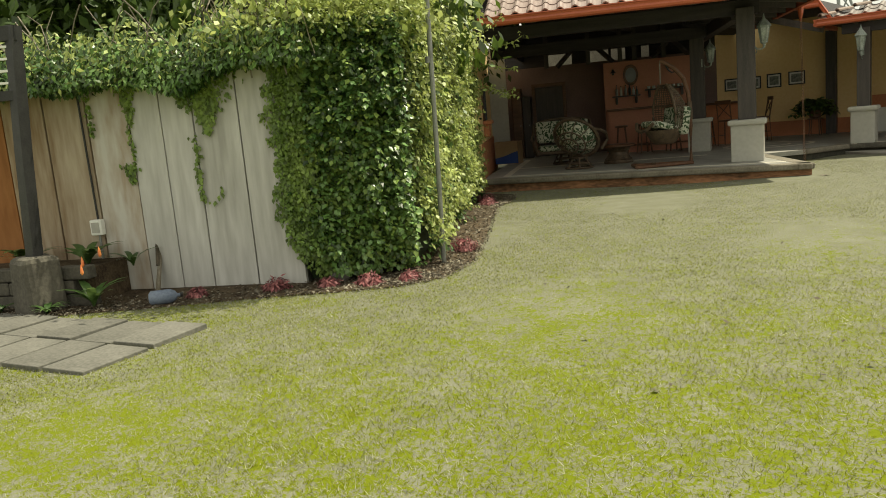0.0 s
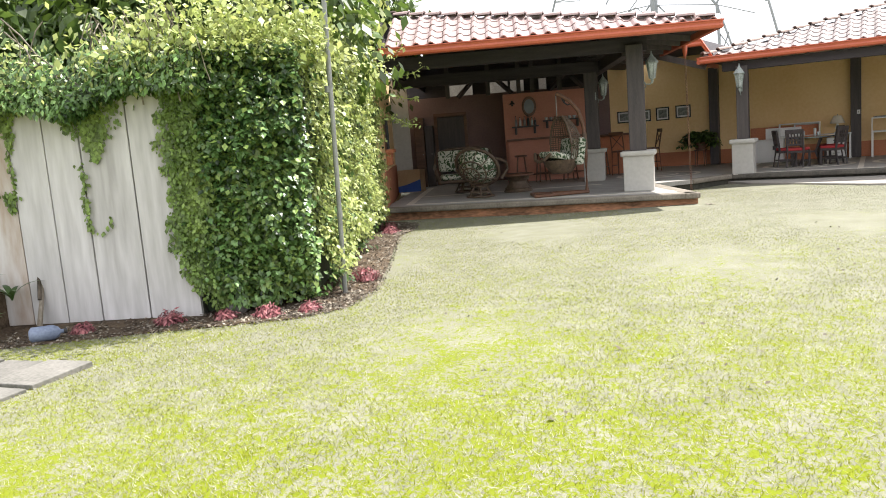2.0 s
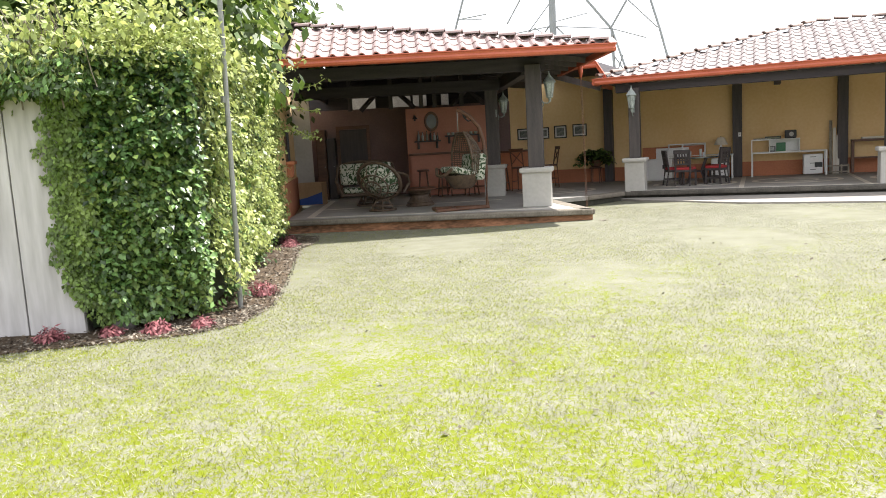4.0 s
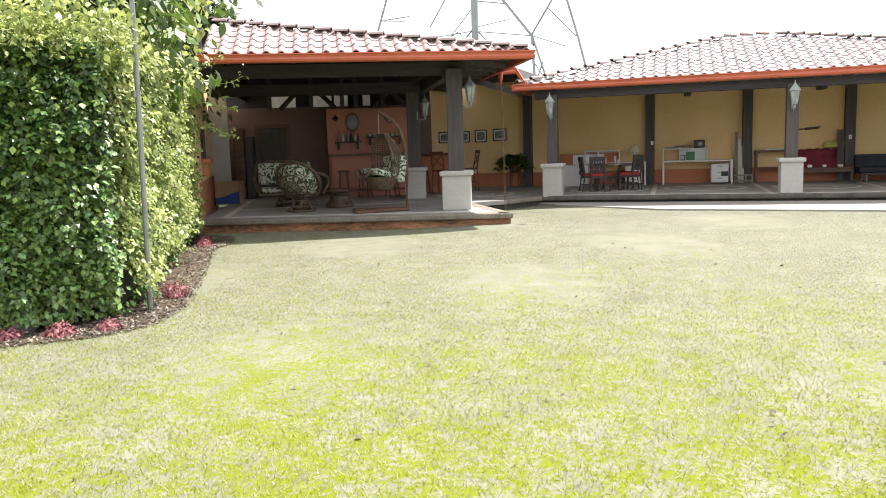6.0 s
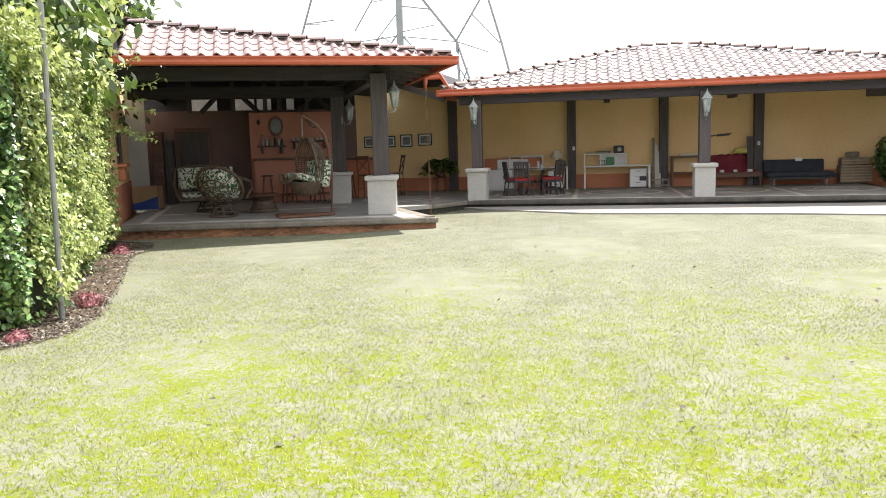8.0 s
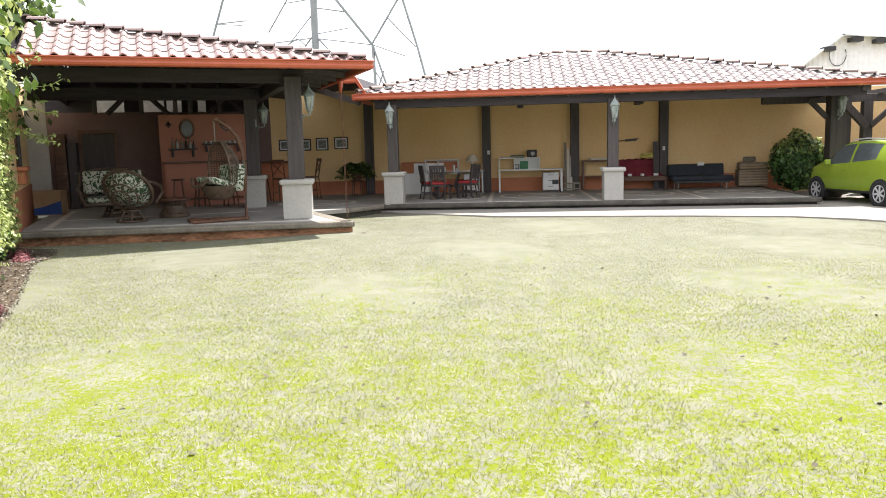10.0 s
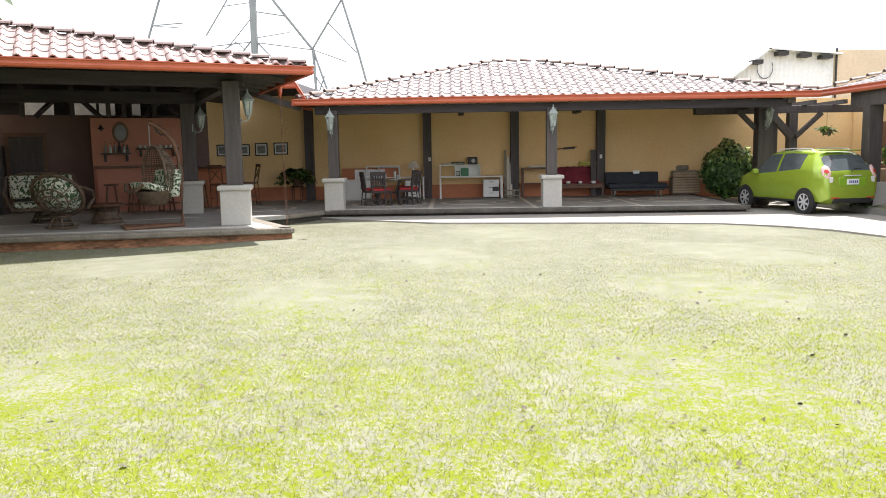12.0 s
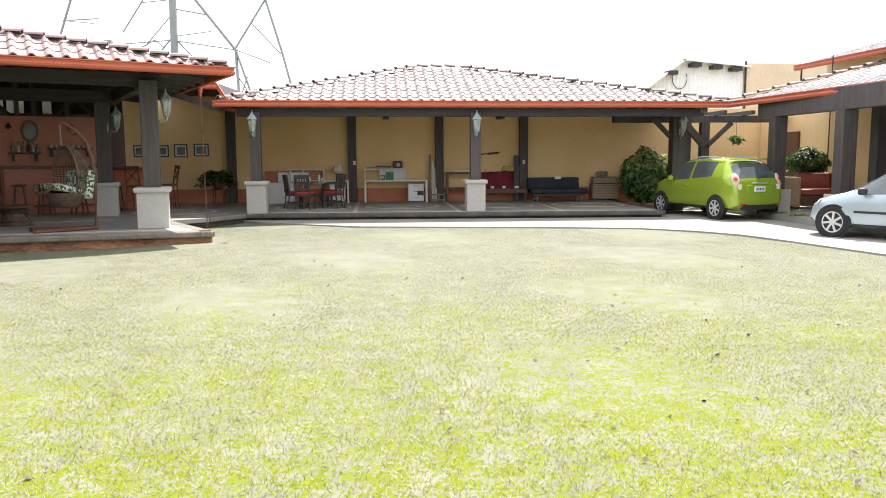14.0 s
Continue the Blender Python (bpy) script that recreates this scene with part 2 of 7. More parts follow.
def lawn_sheet():
    """Dry thatch with green tufts: coarse patches, hand-sized tufts and single-blade grain; paler far off, washed-out
    glare put into the colour.
    """
    m = mat("lawn_thatch", (0.138, 0.139, 0.096), (0.19, 0.19, 0.146), 0.95, 3.0, 90, 0.35, spec=0.1)
    nt, b = m.node_tree, m.node_tree.nodes["Principled BSDF"]
    tex = nt.nodes.new("ShaderNodeTexCoord")
    total = None
    for scale, weight in ((0.7, 0.40), (5.0, 0.70), (28.0, 1.1), (80.0, 1.0)):
        n = nt.nodes.new("ShaderNodeTexNoise")
        n.inputs["Scale"].default_value, n.inputs["Detail"].default_value = scale, 3
        nt.links.new(tex.outputs["Object"], n.inputs["Vector"])
        k = nt.nodes.new("ShaderNodeMath")
        k.operation = "MULTIPLY_ADD"
        k.inputs[1].default_value = weight
        nt.links.new(n.outputs["Fac"], k.inputs[0])
        if total is None:
            k.inputs[2].default_value = 0.0
        else:
            nt.links.new(total, k.inputs[2])
        total = k.outputs[0]
    sep = nt.nodes.new("ShaderNodeSeparateXYZ")
    nt.links.new(tex.outputs["Object"], sep.inputs[0])
    # Less green far off: the washed-out sun glare is put into the colour.
    dry = nt.nodes.new("ShaderNodeMapRange")
    dry.inputs["From Min"].default_value, dry.inputs["From Max"].default_value = 3.0, 13.0
    dry.inputs["To Min"].default_value, dry.inputs["To Max"].default_value = 0.05, -0.30
    nt.links.new(sep.outputs["Y"], dry.inputs["Value"])
    west = nt.nodes.new("ShaderNodeMapRange")
    west.inputs["From Min"].default_value, west.inputs["From Max"].default_value = -1.5, -6.0
    west.inputs["To Min"].default_value, west.inputs["To Max"].default_value = 0.0, -0.06
    nt.links.new(sep.outputs["X"], west.inputs["Value"])
    for extra in (dry, west):
        k = nt.nodes.new("ShaderNodeMath")
        k.operation = "ADD"
        nt.links.new(total, k.inputs[0])
        nt.links.new(extra.outputs[0], k.inputs[1])
        total = k.outputs[0]
    cut = nt.nodes.new("ShaderNodeMapRange")
    cut.inputs["From Min"].default_value, cut.inputs["From Max"].default_value = 1.52, 1.68
    nt.links.new(total, cut.inputs["Value"])
    mix = nt.nodes.new("ShaderNodeMix")
    mix.data_type = "RGBA"
    nt.links.new(cut.outputs[0], mix.inputs["Factor"])
    nt.links.new(b.inputs["Base Color"].links[0].from_socket, mix.inputs["A"])
    mix.inputs["B"].default_value = (0.128, 0.153, 0.009, 1)
    nt.links.new(mix.outputs["Result"], b.inputs["Base Color"])
    return m


LAWN = lawn_sheet()

# ---- mesh helpers ----
def link(name, bm, material, smooth=False):
    me = bpy.data.meshes.new(name)
    bm.to_mesh(me)
    bm.free()
    me.materials.append(material)
    if smooth:
        me.polygons.foreach_set("use_smooth", [True] * len(me.polygons))
    return new(name, me)


def part(name, bm, material, parent, label="", smooth=False):
    ob = link(name, bm, material, smooth)
    ob.parent = parent
    return tagged(ob, label)


def thing(name, m, label, category, group="", kind=""):
    ob = new(name)
    ob.empty_display_size = 0.1
    ob.matrix_world = m
    return tagged(ob, label, category, group, kind)


def box(bm, x0, x1, y0, y1, z0, z1, m=None, bevel=0.0):
    r = bmesh.ops.create_cube(bm, size=1.0, matrix=Matrix.LocRotScale(((x0 + x1) / 2, (y0 + y1) / 2, (z0 + z1) / 2), None, (abs(x1 - x0), abs(y1 - y0), abs(z1 - z0))))
    vs = r["verts"]
    if bevel:
        es = list({e for v in vs for e in v.link_edges})
        vs = list({v for f in bmesh.ops.bevel(bm, geom=es, offset=bevel, segments=2, affect="EDGES", profile=0.5)["faces"] for v in f.verts} | {v for v in vs if v.is_valid})
    if m is not None:
        bmesh.ops.transform(bm, matrix=m, verts=vs)
    return bm


def B(*args, **kw):
    return box(bmesh.new(), *args, **kw)


def rod(bm, p, q, r0, r1=None, seg=10):
    p, q = Vector(p), Vector(q)
    d = q - p
    m = Matrix.Translation((p + q) / 2) @ d.to_track_quat("Z", "Y").to_matrix().to_4x4()
    bmesh.ops.create_cone(bm, cap_ends=True, segments=seg, radius1=r0, radius2=r0 if r1 is None else r1, depth=d.length, matrix=m)
    return bm


def R(*args, **kw):
    return rod(bmesh.new(), *args, **kw)


def tube(bm, pts, r, seg=7):
    """A bent pipe through the points."""
    pts = [Vector(p) for p in pts]
    rings = []
    for i, p in enumerate(pts):
        d = (pts[min(i + 1, len(pts) - 1)] - pts[max(i - 1, 0)]).normalized()
        q = d.to_track_quat("Z", "Y")
        rr = r(i / (len(pts) - 1)) if callable(r) else r
        rings.append([bm.verts.new(p + q @ Vector((rr * math.cos(a), rr * math.sin(a), 0))) for a in (2 * math.pi * k / seg for k in range(seg))])
    for a, b in zip(rings, rings[1:]):
        for k in range(seg):
            bm.faces.new((a[k], a[(k + 1) % seg], b[(k + 1) % seg], b[k]))
    bm.faces.new(rings[0][::-1])
    bm.faces.new(rings[-1])
    return bm


def lathe(bm, profile, seg=20, m=None):
    rings = [[bm.verts.new((r * math.cos(2 * math.pi * k / seg), r * math.sin(2 * math.pi * k / seg), z)) for k in range(seg)] for r, z in profile]
    for a, b in zip(rings, rings[1:]):
        for k in range(seg):
            bm.faces.new((a[k], a[(k + 1) % seg], b[(k + 1) % seg], b[k]))
    bm.faces.new(rings[0][::-1])
    bm.faces.new(rings[-1])
    if m is not None:
        bmesh.ops.transform(bm, matrix=m, verts=[v for ring in rings for v in ring])
    return bm


def prism(poly, z0, z1):
    """A flat outline, raised."""
    bm = bmesh.new()
    lo, hi = [bm.verts.new((x, y, z0)) for x, y in poly], [bm.verts.new((x, y, z1)) for x, y in poly]
    bm.faces.new(hi)
    bm.faces.new(lo[::-1])
    for i in range(len(poly)):
        j = (i + 1) % len(poly)
        bm.faces.new((lo[i], lo[j], hi[j], hi[i]))
    bmesh.ops.recalc_face_normals(bm, faces=bm.faces)
    return bm


def raw(name, verts, faces, material):
    me = bpy.data.meshes.new(name)
    me.from_pydata(verts, [], faces)
    me.materials.append(material)
    return new(name, me)


def leaves(name, places, normals, size, material, rng, droop=0.3, long=1.5):
    """Folded leaves, each four corners and a midrib, at the places."""
    n = len(places)
    nor = normals / np.linalg.norm(normals, axis=1, keepdims=True)
    up = np.tile([0.0, 0.0, -1.0], (n, 1)) + rng.normal(0, 0.6, (n, 3))
    side = np.cross(nor, up)
    side /= np.linalg.norm(side, axis=1, keepdims=True) + 1e-9
    tip = np.cross(side, nor)
    s = (size * rng.uniform(0.6, 1.35, n))[:, None]
    a = places
    b, c = places + side * s * 0.5 + tip * s * long * 0.45 - nor * s * 0.12, places - side * s * 0.5 + tip * s * long * 0.45 - nor * s * 0.12
    d = places + tip * s * long - nor * s * droop
    verts = np.stack([a, b, d, c], 1).reshape(-1, 3)
    i = np.arange(n)[:, None] * 4
    faces = np.concatenate([i + np.array([[0, 1, 2]]), i + np.array([[0, 2, 3]])], 1).reshape(-1, 3)
    return raw(name, verts.tolist(), faces.tolist(), material)


def rgen(seed):
    return np.random.default_rng(seed)


# the turned frame of the lounge pavilion: u to the right along its front, n inwards
P1 = pose(-9.38, 14.25, 0, 0, 0, 25)

# ---- ground ----
def ramp01(v):
    v = np.clip(v, 0, 1)
    return v * v * (3 - 2 * v)


def gz(x, y):
    """Height of the lawn."""
    return -0.19 - 0.08 * ramp01((-np.asarray(x, float) - 1) / 5)


def ground():
    near = np.arange(-26, 26.01, 0.5)
    axis = np.concatenate([[-900, -300, -120, -60, -38], near, [38, 60, 120, 300, 900]])
    xs, ys = np.meshgrid(axis, axis + 10.0)
    zs = gz(xs, ys) + 0.012 * np.sin(xs * 1.3 + 0.4 * ys) * np.sin(ys * 0.9) - 0.012
    n = len(axis)
    verts = np.stack([xs, ys, zs], -1).reshape(-1, 3).tolist()
    faces = [(j * n + i, j * n + i + 1, (j + 1) * n + i + 1, (j + 1) * n + i) for j in range(n - 1) for i in range(n - 1)]
    tagged(raw("ground", verts, faces, LAWN), "sunlit mown lawn over dry soil", "ground", kind="structure")


ground()

DRIVE_EDGE = [(-3.7, 20.7), (-2.6, 19.5), (-0.1, 18.05), (2.0, 17.7), (4.2, 17.35), (6.2, 16.8), (7.2, 16.0), (7.8, 15.1), (8.15, 13.8), (8.6, 11.7), (8.9, 8.0), (9.2, 2.0), (9.5, -12.0)]
tagged(link("driveway", prism(DRIVE_EDGE + [(30, -12), (30, 25.4), (9.0, 25.4), (9.0, 20.9)], -0.35, -0.165), DRIVE), "pale sun-bleached concrete driveway beside the lawn", "driveway", kind="structure")

BED_EDGE = [(-9.6, 3.25), (-8.08, 3.64), (-7.14, 4.28), (-6.05, 5.18), (-5.06, 5.84), (-4.80, 6.34), (-5.0, 7.2), (-5.78, 8.66), (-6.7, 10.25), (-7.57, 11.8), (-7.75, 12.6), (-8.3, 13.6)]
def bed():
    bm = prism(BED_EDGE + [(-9.4, 14.0), (-9.3, 13.6), (-5.9, 6.7), (-6.5, 5.8), (-11, 4.0)], -0.36, -0.272)
    bmesh.ops.triangulate(bm, faces=bm.faces)
    bmesh.ops.subdivide_edges(bm, edges=bm.edges, cuts=3, use_grid_fill=True)
    for v in bm.verts:
        if v.co.z > -0.28:
            v.co.z += 0.014 * noise.noise(v.co * 3.0) + 0.006
    tagged(link("flower_bed", bm, SOIL, True), "dark mulched soil bed along the ivy wall", "flower bed", kind="structure")


bed()

# ---- shared floor of the two pavilions ----
FLOOR_POLY = [(-9.41, 14.08), (-3.0, 15.45), (-4.55, 18.25), (-3.8, 19.0), (-3.1, 20.2), (7.95, 19.8), (8.2, 25.6), (-16.5, 25.6), (-12.9, 21.8)]
floor = tagged(link("floor", prism(FLOOR_POLY, -0.10, 0.0), FLOOR), "grey stone paved terrace floor with pale inlay", "floor", kind="structure")


def strip(name, p, q, w, z0, z1, material, parent, label=""):
    p, q = Vector((*p, 0)), Vector((*q, 0))
    d = (q - p).normalized()
    s = Vector((-d.y, d.x, 0)) * w / 2
    return part(name, prism([(p + s)[:2], (p - s)[:2], (q - s)[:2], (q + s)[:2]], z0, z1), material, parent, label)


def coping(p, q, parent, material=CURB, w=0.30):
    """A rounded stone edge along the slab."""
    p, q = Vector((*p, 0)), Vector((*q, 0))
    length = (q - p).length
    d = (q - p).normalized()
    m = Matrix.Translation(p) @ d.to_track_quat("X", "Z").to_matrix().to_4x4()
    bm = box(bmesh.new(), 0, length, -0.05, w - 0.05, -0.11, 0.006, m, 0.03)
    return part("edge_stone", bm, material, parent, "rounded grey edge stone")


coping((-9.45, 14.06), (-2.98, 15.44), floor)
coping((-2.98, 15.44), (-4.53, 18.22), floor)
coping((-3.82, 19.0), (-3.12, 20.2), floor)
# Dark coping here: the shadow gap along the edge is put into its colour.
coping((-3.12, 20.2), (7.95, 19.8), floor, DARKSTONE, 0.2)
coping((7.95, 19.8), (8.2, 25.4), floor, DARKSTONE, 0.2)
tagged(link("floor_riser", prism([(x * 0.998 - 0.01, y + 0.06) for x, y in FLOOR_POLY[:3]] + [(-4.8, 18.6), (-9.3, 18.6)], -0.42, -0.102), RISER), "stained terracotta riser under the terrace slab", "riser", kind="structure")
# Joint-dark riser; the shadow below the terrace edge is in its colour.
tagged(link("floor_riser_long", prism([(-4.6, 18.5), (-3.8, 19.08), (-3.1, 20.28), (7.9, 19.88), (8.1, 24), (-4.6, 24)], -0.42, -0.103), JOINT), "riser under the long terrace, shadow gap in its dark colour", "riser", kind="structure")


def ring(cx, cy, r, w):
    bm = bmesh.new()
    seg = 48
    rows = [[bm.verts.new((cx + k * math.cos(a), cy + k * math.sin(a), z)) for a in (2 * math.pi * i / seg for i in range(seg))] for k, z in ((r - w, -0.005), (r - w, 0.004), (r, 0.004), (r, -0.005))]
    for a, b in zip(rows, rows[1:]):
        for i in range(seg):
            bm.faces.new((a[i], a[(i + 1) % seg], b[(i + 1) % seg], b[i]))
    bmesh.ops.recalc_face_normals(bm, faces=bm.faces)
    part("inlay_ring", bm, FLOORLINE, floor, "pale stone inlay ring")


for cx, cy in ((-1.55, 22.6), (1.05, 22.8), (3.9, 22.8), (6.7, 22.8), (-5.2, 21.4)):
    ring(cx, cy, 1.12, 0.13)
    ring(cx, cy, 0.55, 0.07)
for x in (-3.0, -0.3, 2.5, 5.3):
    strip("inlay_strip", (x, 20.15), (x, 25.2), 0.12, -0.005, 0.004, FLOORLINE, floor)
strip("inlay_strip", (-3.0, 20.55), (7.8, 20.2), 0.10, -0.005, 0.0045, FLOORLINE, floor)
for a, b in ((((0.42, 0.35)), (0.42, 6.0)), ((0.42, 2.6), (5.0, 2.6)), ((0.42, 0.40), (6.0, -0.9))):
    strip("inlay_strip", (P1 @ Vector((*a, 0)))[:2], (P1 @ Vector((*b, 0)))[:2], 0.16, -0.005, 0.004 + 0.0005 * b[1] / 6, FLOORLINE, floor)

# ---- walls ----
def wall_box(name, m, x0, x1, y0, y1, z0, z1, material, label):
    ob = link(name, B(x0, x1, y0, y1, z0, z1), material)
    ob.matrix_world = m
    return tagged(ob, label, "wall", kind="structure")


ID = Matrix.Identity(4)
wall_box("wall_back", ID, -16.5, 16, 25.5, 25.75, -0.3, 3.05, YELLOW, "ochre plastered boundary wall behind the pavilion")
wall_box("baseboard", ID, -16.4, 9.5, 25.46, 25.498, -0.1, 0.44, TERRA, "terracotta painted band at the foot of the wall")
P1S = P1 @ pose(-0.03, 0, 0, 0, 0, 5.2)  # the side wall opens outwards a little
wall_box("wall_lounge_side", P1S, -0.28, 0.0, -0.05, 8.2, -0.3, 3.3, YELLOW, "ochre plastered side wall of the lounge pavilion")
wall_box("baseboard_side", P1S, 0.002, 0.03, -0.05, 5.9, -0.1, 0.78, TERRA, "terracotta painted band at the foot of the side wall")
wall_box("pillar_side", P1S, 0.0, 0.5, 5.9, 6.3, 0.0, 3.2, GREY, "grey plastered pillar in the lounge corner")
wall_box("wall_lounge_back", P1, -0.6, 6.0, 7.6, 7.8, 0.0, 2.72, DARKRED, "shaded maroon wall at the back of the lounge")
wall_box("wall_bar", P1, 2.72, 5.3, 6.35, 6.5, 0.0, 2.58, BARWALL, "orange-red plastered bar wall with shelves")
def gable(name, pts, y0, y1, m, material, label):
    """An upright wall of any outline in the x-z plane of m."""
    bm = bmesh.new()
    a, b = [bm.verts.new((x, y0, z)) for x, z in pts], [bm.verts.new((x, y1, z)) for x, z in pts]
    bm.faces.new(a)
    bm.faces.new(b[::-1])
    for i in range(len(pts)):
        j = (i + 1) % len(pts)
        bm.faces.new((a[i], b[i], b[j], a[j]))
    bmesh.ops.recalc_face_normals(bm, faces=bm.faces)
    ob = link(name, bm, material)
    ob.matrix_world = m
    tagged(ob, label, "wall", kind="structure")


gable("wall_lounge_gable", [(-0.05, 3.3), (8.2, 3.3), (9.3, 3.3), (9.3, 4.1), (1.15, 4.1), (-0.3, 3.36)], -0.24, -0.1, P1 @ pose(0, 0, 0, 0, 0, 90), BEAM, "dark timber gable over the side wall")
# Added wall behind the openings; its dim grey carries the shade there.
wall_box("wall_back_far", ID, -16.5, -9.4, 25.44, 25.495, 2.4, 3.9, CURB, "upper wall behind the truss openings, shade put into its grey")
wall_box("wall_back_high", ID, -16.5, -4.6, 25.5, 25.75, 3.05, 3.42, YELLOW, "upper part of the ochre wall behind the lounge")
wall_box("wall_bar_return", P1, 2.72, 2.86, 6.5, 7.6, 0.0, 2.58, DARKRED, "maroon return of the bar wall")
# Near-black instead of beige: the shade under the roof is put into the colour.
wall_box("wall_upper_back", P1, -0.6, 6.2, 9.2, 9.35, 0.0, 2.70, BEAM, "wall behind the open trusses, its shade in the dark colour")
wall_box("wall_upper_top", P1, -0.6, 6.2, 9.2, 9.35, 3.17, 4.1, BEAM, "wall above the truss openings, its shade in the dark colour")
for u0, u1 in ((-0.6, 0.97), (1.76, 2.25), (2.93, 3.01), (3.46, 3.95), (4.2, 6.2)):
    wall_box("wall_upper_post", P1, u0, u1, 9.2, 9.35, 2.70, 3.17, BEAM, "wall between the truss openings, its shade in the dark colour")

# a panelled door in the lounge's back wall
def inner_door():
    d = thing("door_1", P1 @ pose(1.05, 7.595, 0), "closed dark wooden door in a wooden frame", "door", kind="structure")
    part("door_leaf", B(-0.42, 0.42, -0.05, 0.0, 0, 2.1, bevel=0.008), WOOD, d)
    for x in (-0.47, 0.47):
        part("door_frame", B(x - 0.05, x + 0.05, -0.08, 0, 0, 2.2), BROWN, d)
    part("door_frame", B(-0.52, 0.52, -0.085, 0, 2.12, 2.22), BROWN, d)
    part("door_handle", R((-0.34, -0.05, 1.05), (-0.34, -0.11, 1.05), 0.025), STEEL, d)


inner_door()

# ---- roofs ----
TILE_W, TILE_L = 0.285, 0.36
def tile_mesh(pitch_lift=0.016):
    """One wavy clay tile with its thickness; x across, y up the slope."""
    us = [0, 0.12, 0.25, 0.38, 0.5, 0.66, 0.83, 1.0]
    hs = [0.0, 0.036, 0.052, 0.036, 0.0, -0.010, -0.010, 0.0]
    verts, faces = [], []
    for y, lift in ((0.0, pitch_lift), (TILE_L * 1.06, 0.0)):
        verts += [(u * TILE_W, y, h + lift) for u, h in zip(us, hs)]
    verts += [(u * TILE_W, 0.0, h * 0.9 + pitch_lift - 0.022) for u, h in zip(us, hs)]
    k = len(us)
    for i in range(k - 1):
        faces.append((i, i + 1, k + i + 1, k + i))
        faces.append((2 * k + i, 2 * k + i + 1, i + 1, i))
    return verts, faces


TV, TF = tile_mesh()


def tile_grid(width, depth, left, right):
    """Places of tiles on a slope: x along the eave, y up it; left(y), right(y) bound each row."""
    out = []
    rows = int(depth / TILE_L)
    for j in range(rows):
        y = j * TILE_L
        for i in range(int(width / TILE_W) + 1):
            x = i * TILE_W
            if left(y) - 0.05 <= x and x + TILE_W <= right(y) + 0.12:
                out.append((x, y))
    return out


def slope(m, eave, up, left, right, roof, single, material=None):
    """Tiles over one slope. m takes (x along the eave, y up the slope, z off it) to the roof's space."""
    places = tile_grid(eave, up, left, right)
    rng = random.Random(5)
    if single:
        me = bpy.data.meshes.new("roof_tile")
        me.from_pydata(TV, [], TF)
        me.materials.append(material or TILE)
        for x, y in places:
            ob = new("roof_tile", me)
            ob.parent = roof
            ob.matrix_local = m @ Matrix.Translation((x + rng.uniform(-0.006, 0.006), y + rng.uniform(-0.008, 0.008), rng.uniform(0, 0.006)))
        return
    verts, faces = [], []
    for x, y in places:
        o = len(verts)
        t = Vector((x + rng.uniform(-0.006, 0.006), y + rng.uniform(-0.008, 0.008), rng.uniform(0, 0.006)))
        verts += [(m @ (Vector(v) + t))[:] for v in TV]
        faces += [tuple(o + i for i in f) for f in TF]
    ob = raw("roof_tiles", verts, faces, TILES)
    ob.parent = roof
    tagged(ob, "rows of wavy red clay tiles", kind="stuff")


def plane_deck(name, pts, thick, roof, material=BEAM):
    bm = bmesh.new()
    top = [bm.verts.new(p) for p in pts]
    low = [bm.verts.new((p[0], p[1], p[2] - thick)) for p in pts]
    bm.faces.new(top)
    bm.faces.new(low[::-1])
    for i in range(len(pts)):
        j = (i + 1) % len(pts)
        bm.faces.new((low[i], low[j], top[j], top[i]))
    bmesh.ops.recalc_face_normals(bm, faces=bm.faces)
    return part(name, bm, material, roof)


def frame_on(origin, along, up):
    x, y = Vector(along).normalized(), Vector(up).normalized()
    z = x.cross(y).normalized()
    m = Matrix((x, y, z)).transposed().to_4x4()
    m.translation = Vector(origin)
    return m


def gutter(p, q, roof, out):
    """An eaves gutter with a rolled lip, from p to q (its bottom inner edge); out: the way it faces."""
    p, q, out = Vector(p), Vector(q), Vector(out).normalized()
    d = (q - p).normalized()
    prof = [(0, 0), (0.10, 0), (0.125, 0.02), (0.135, 0.06), (0.115, 0.10), (0.125, 0.14), (0.145, 0.15), (0.14, 0.17), (0.10, 0.165), (0.0, 0.17)]
    bm = bmesh.new()
    a, b = [[bm.verts.new(e + out * o + Vector((0, 0, h))) for o, h in prof] for e in (p, q)]
    for i in range(len(prof)):
        j = (i + 1) % len(prof)
        bm.faces.new((a[i], a[j], b[j], b[i]))
    bm.faces.new(a)
    bm.faces.new(b[::-1])
    bmesh.ops.recalc_face_normals(bm, faces=bm.faces)
    part("gutter", bm, GUTTER, roof, "orange-red painted gutter")


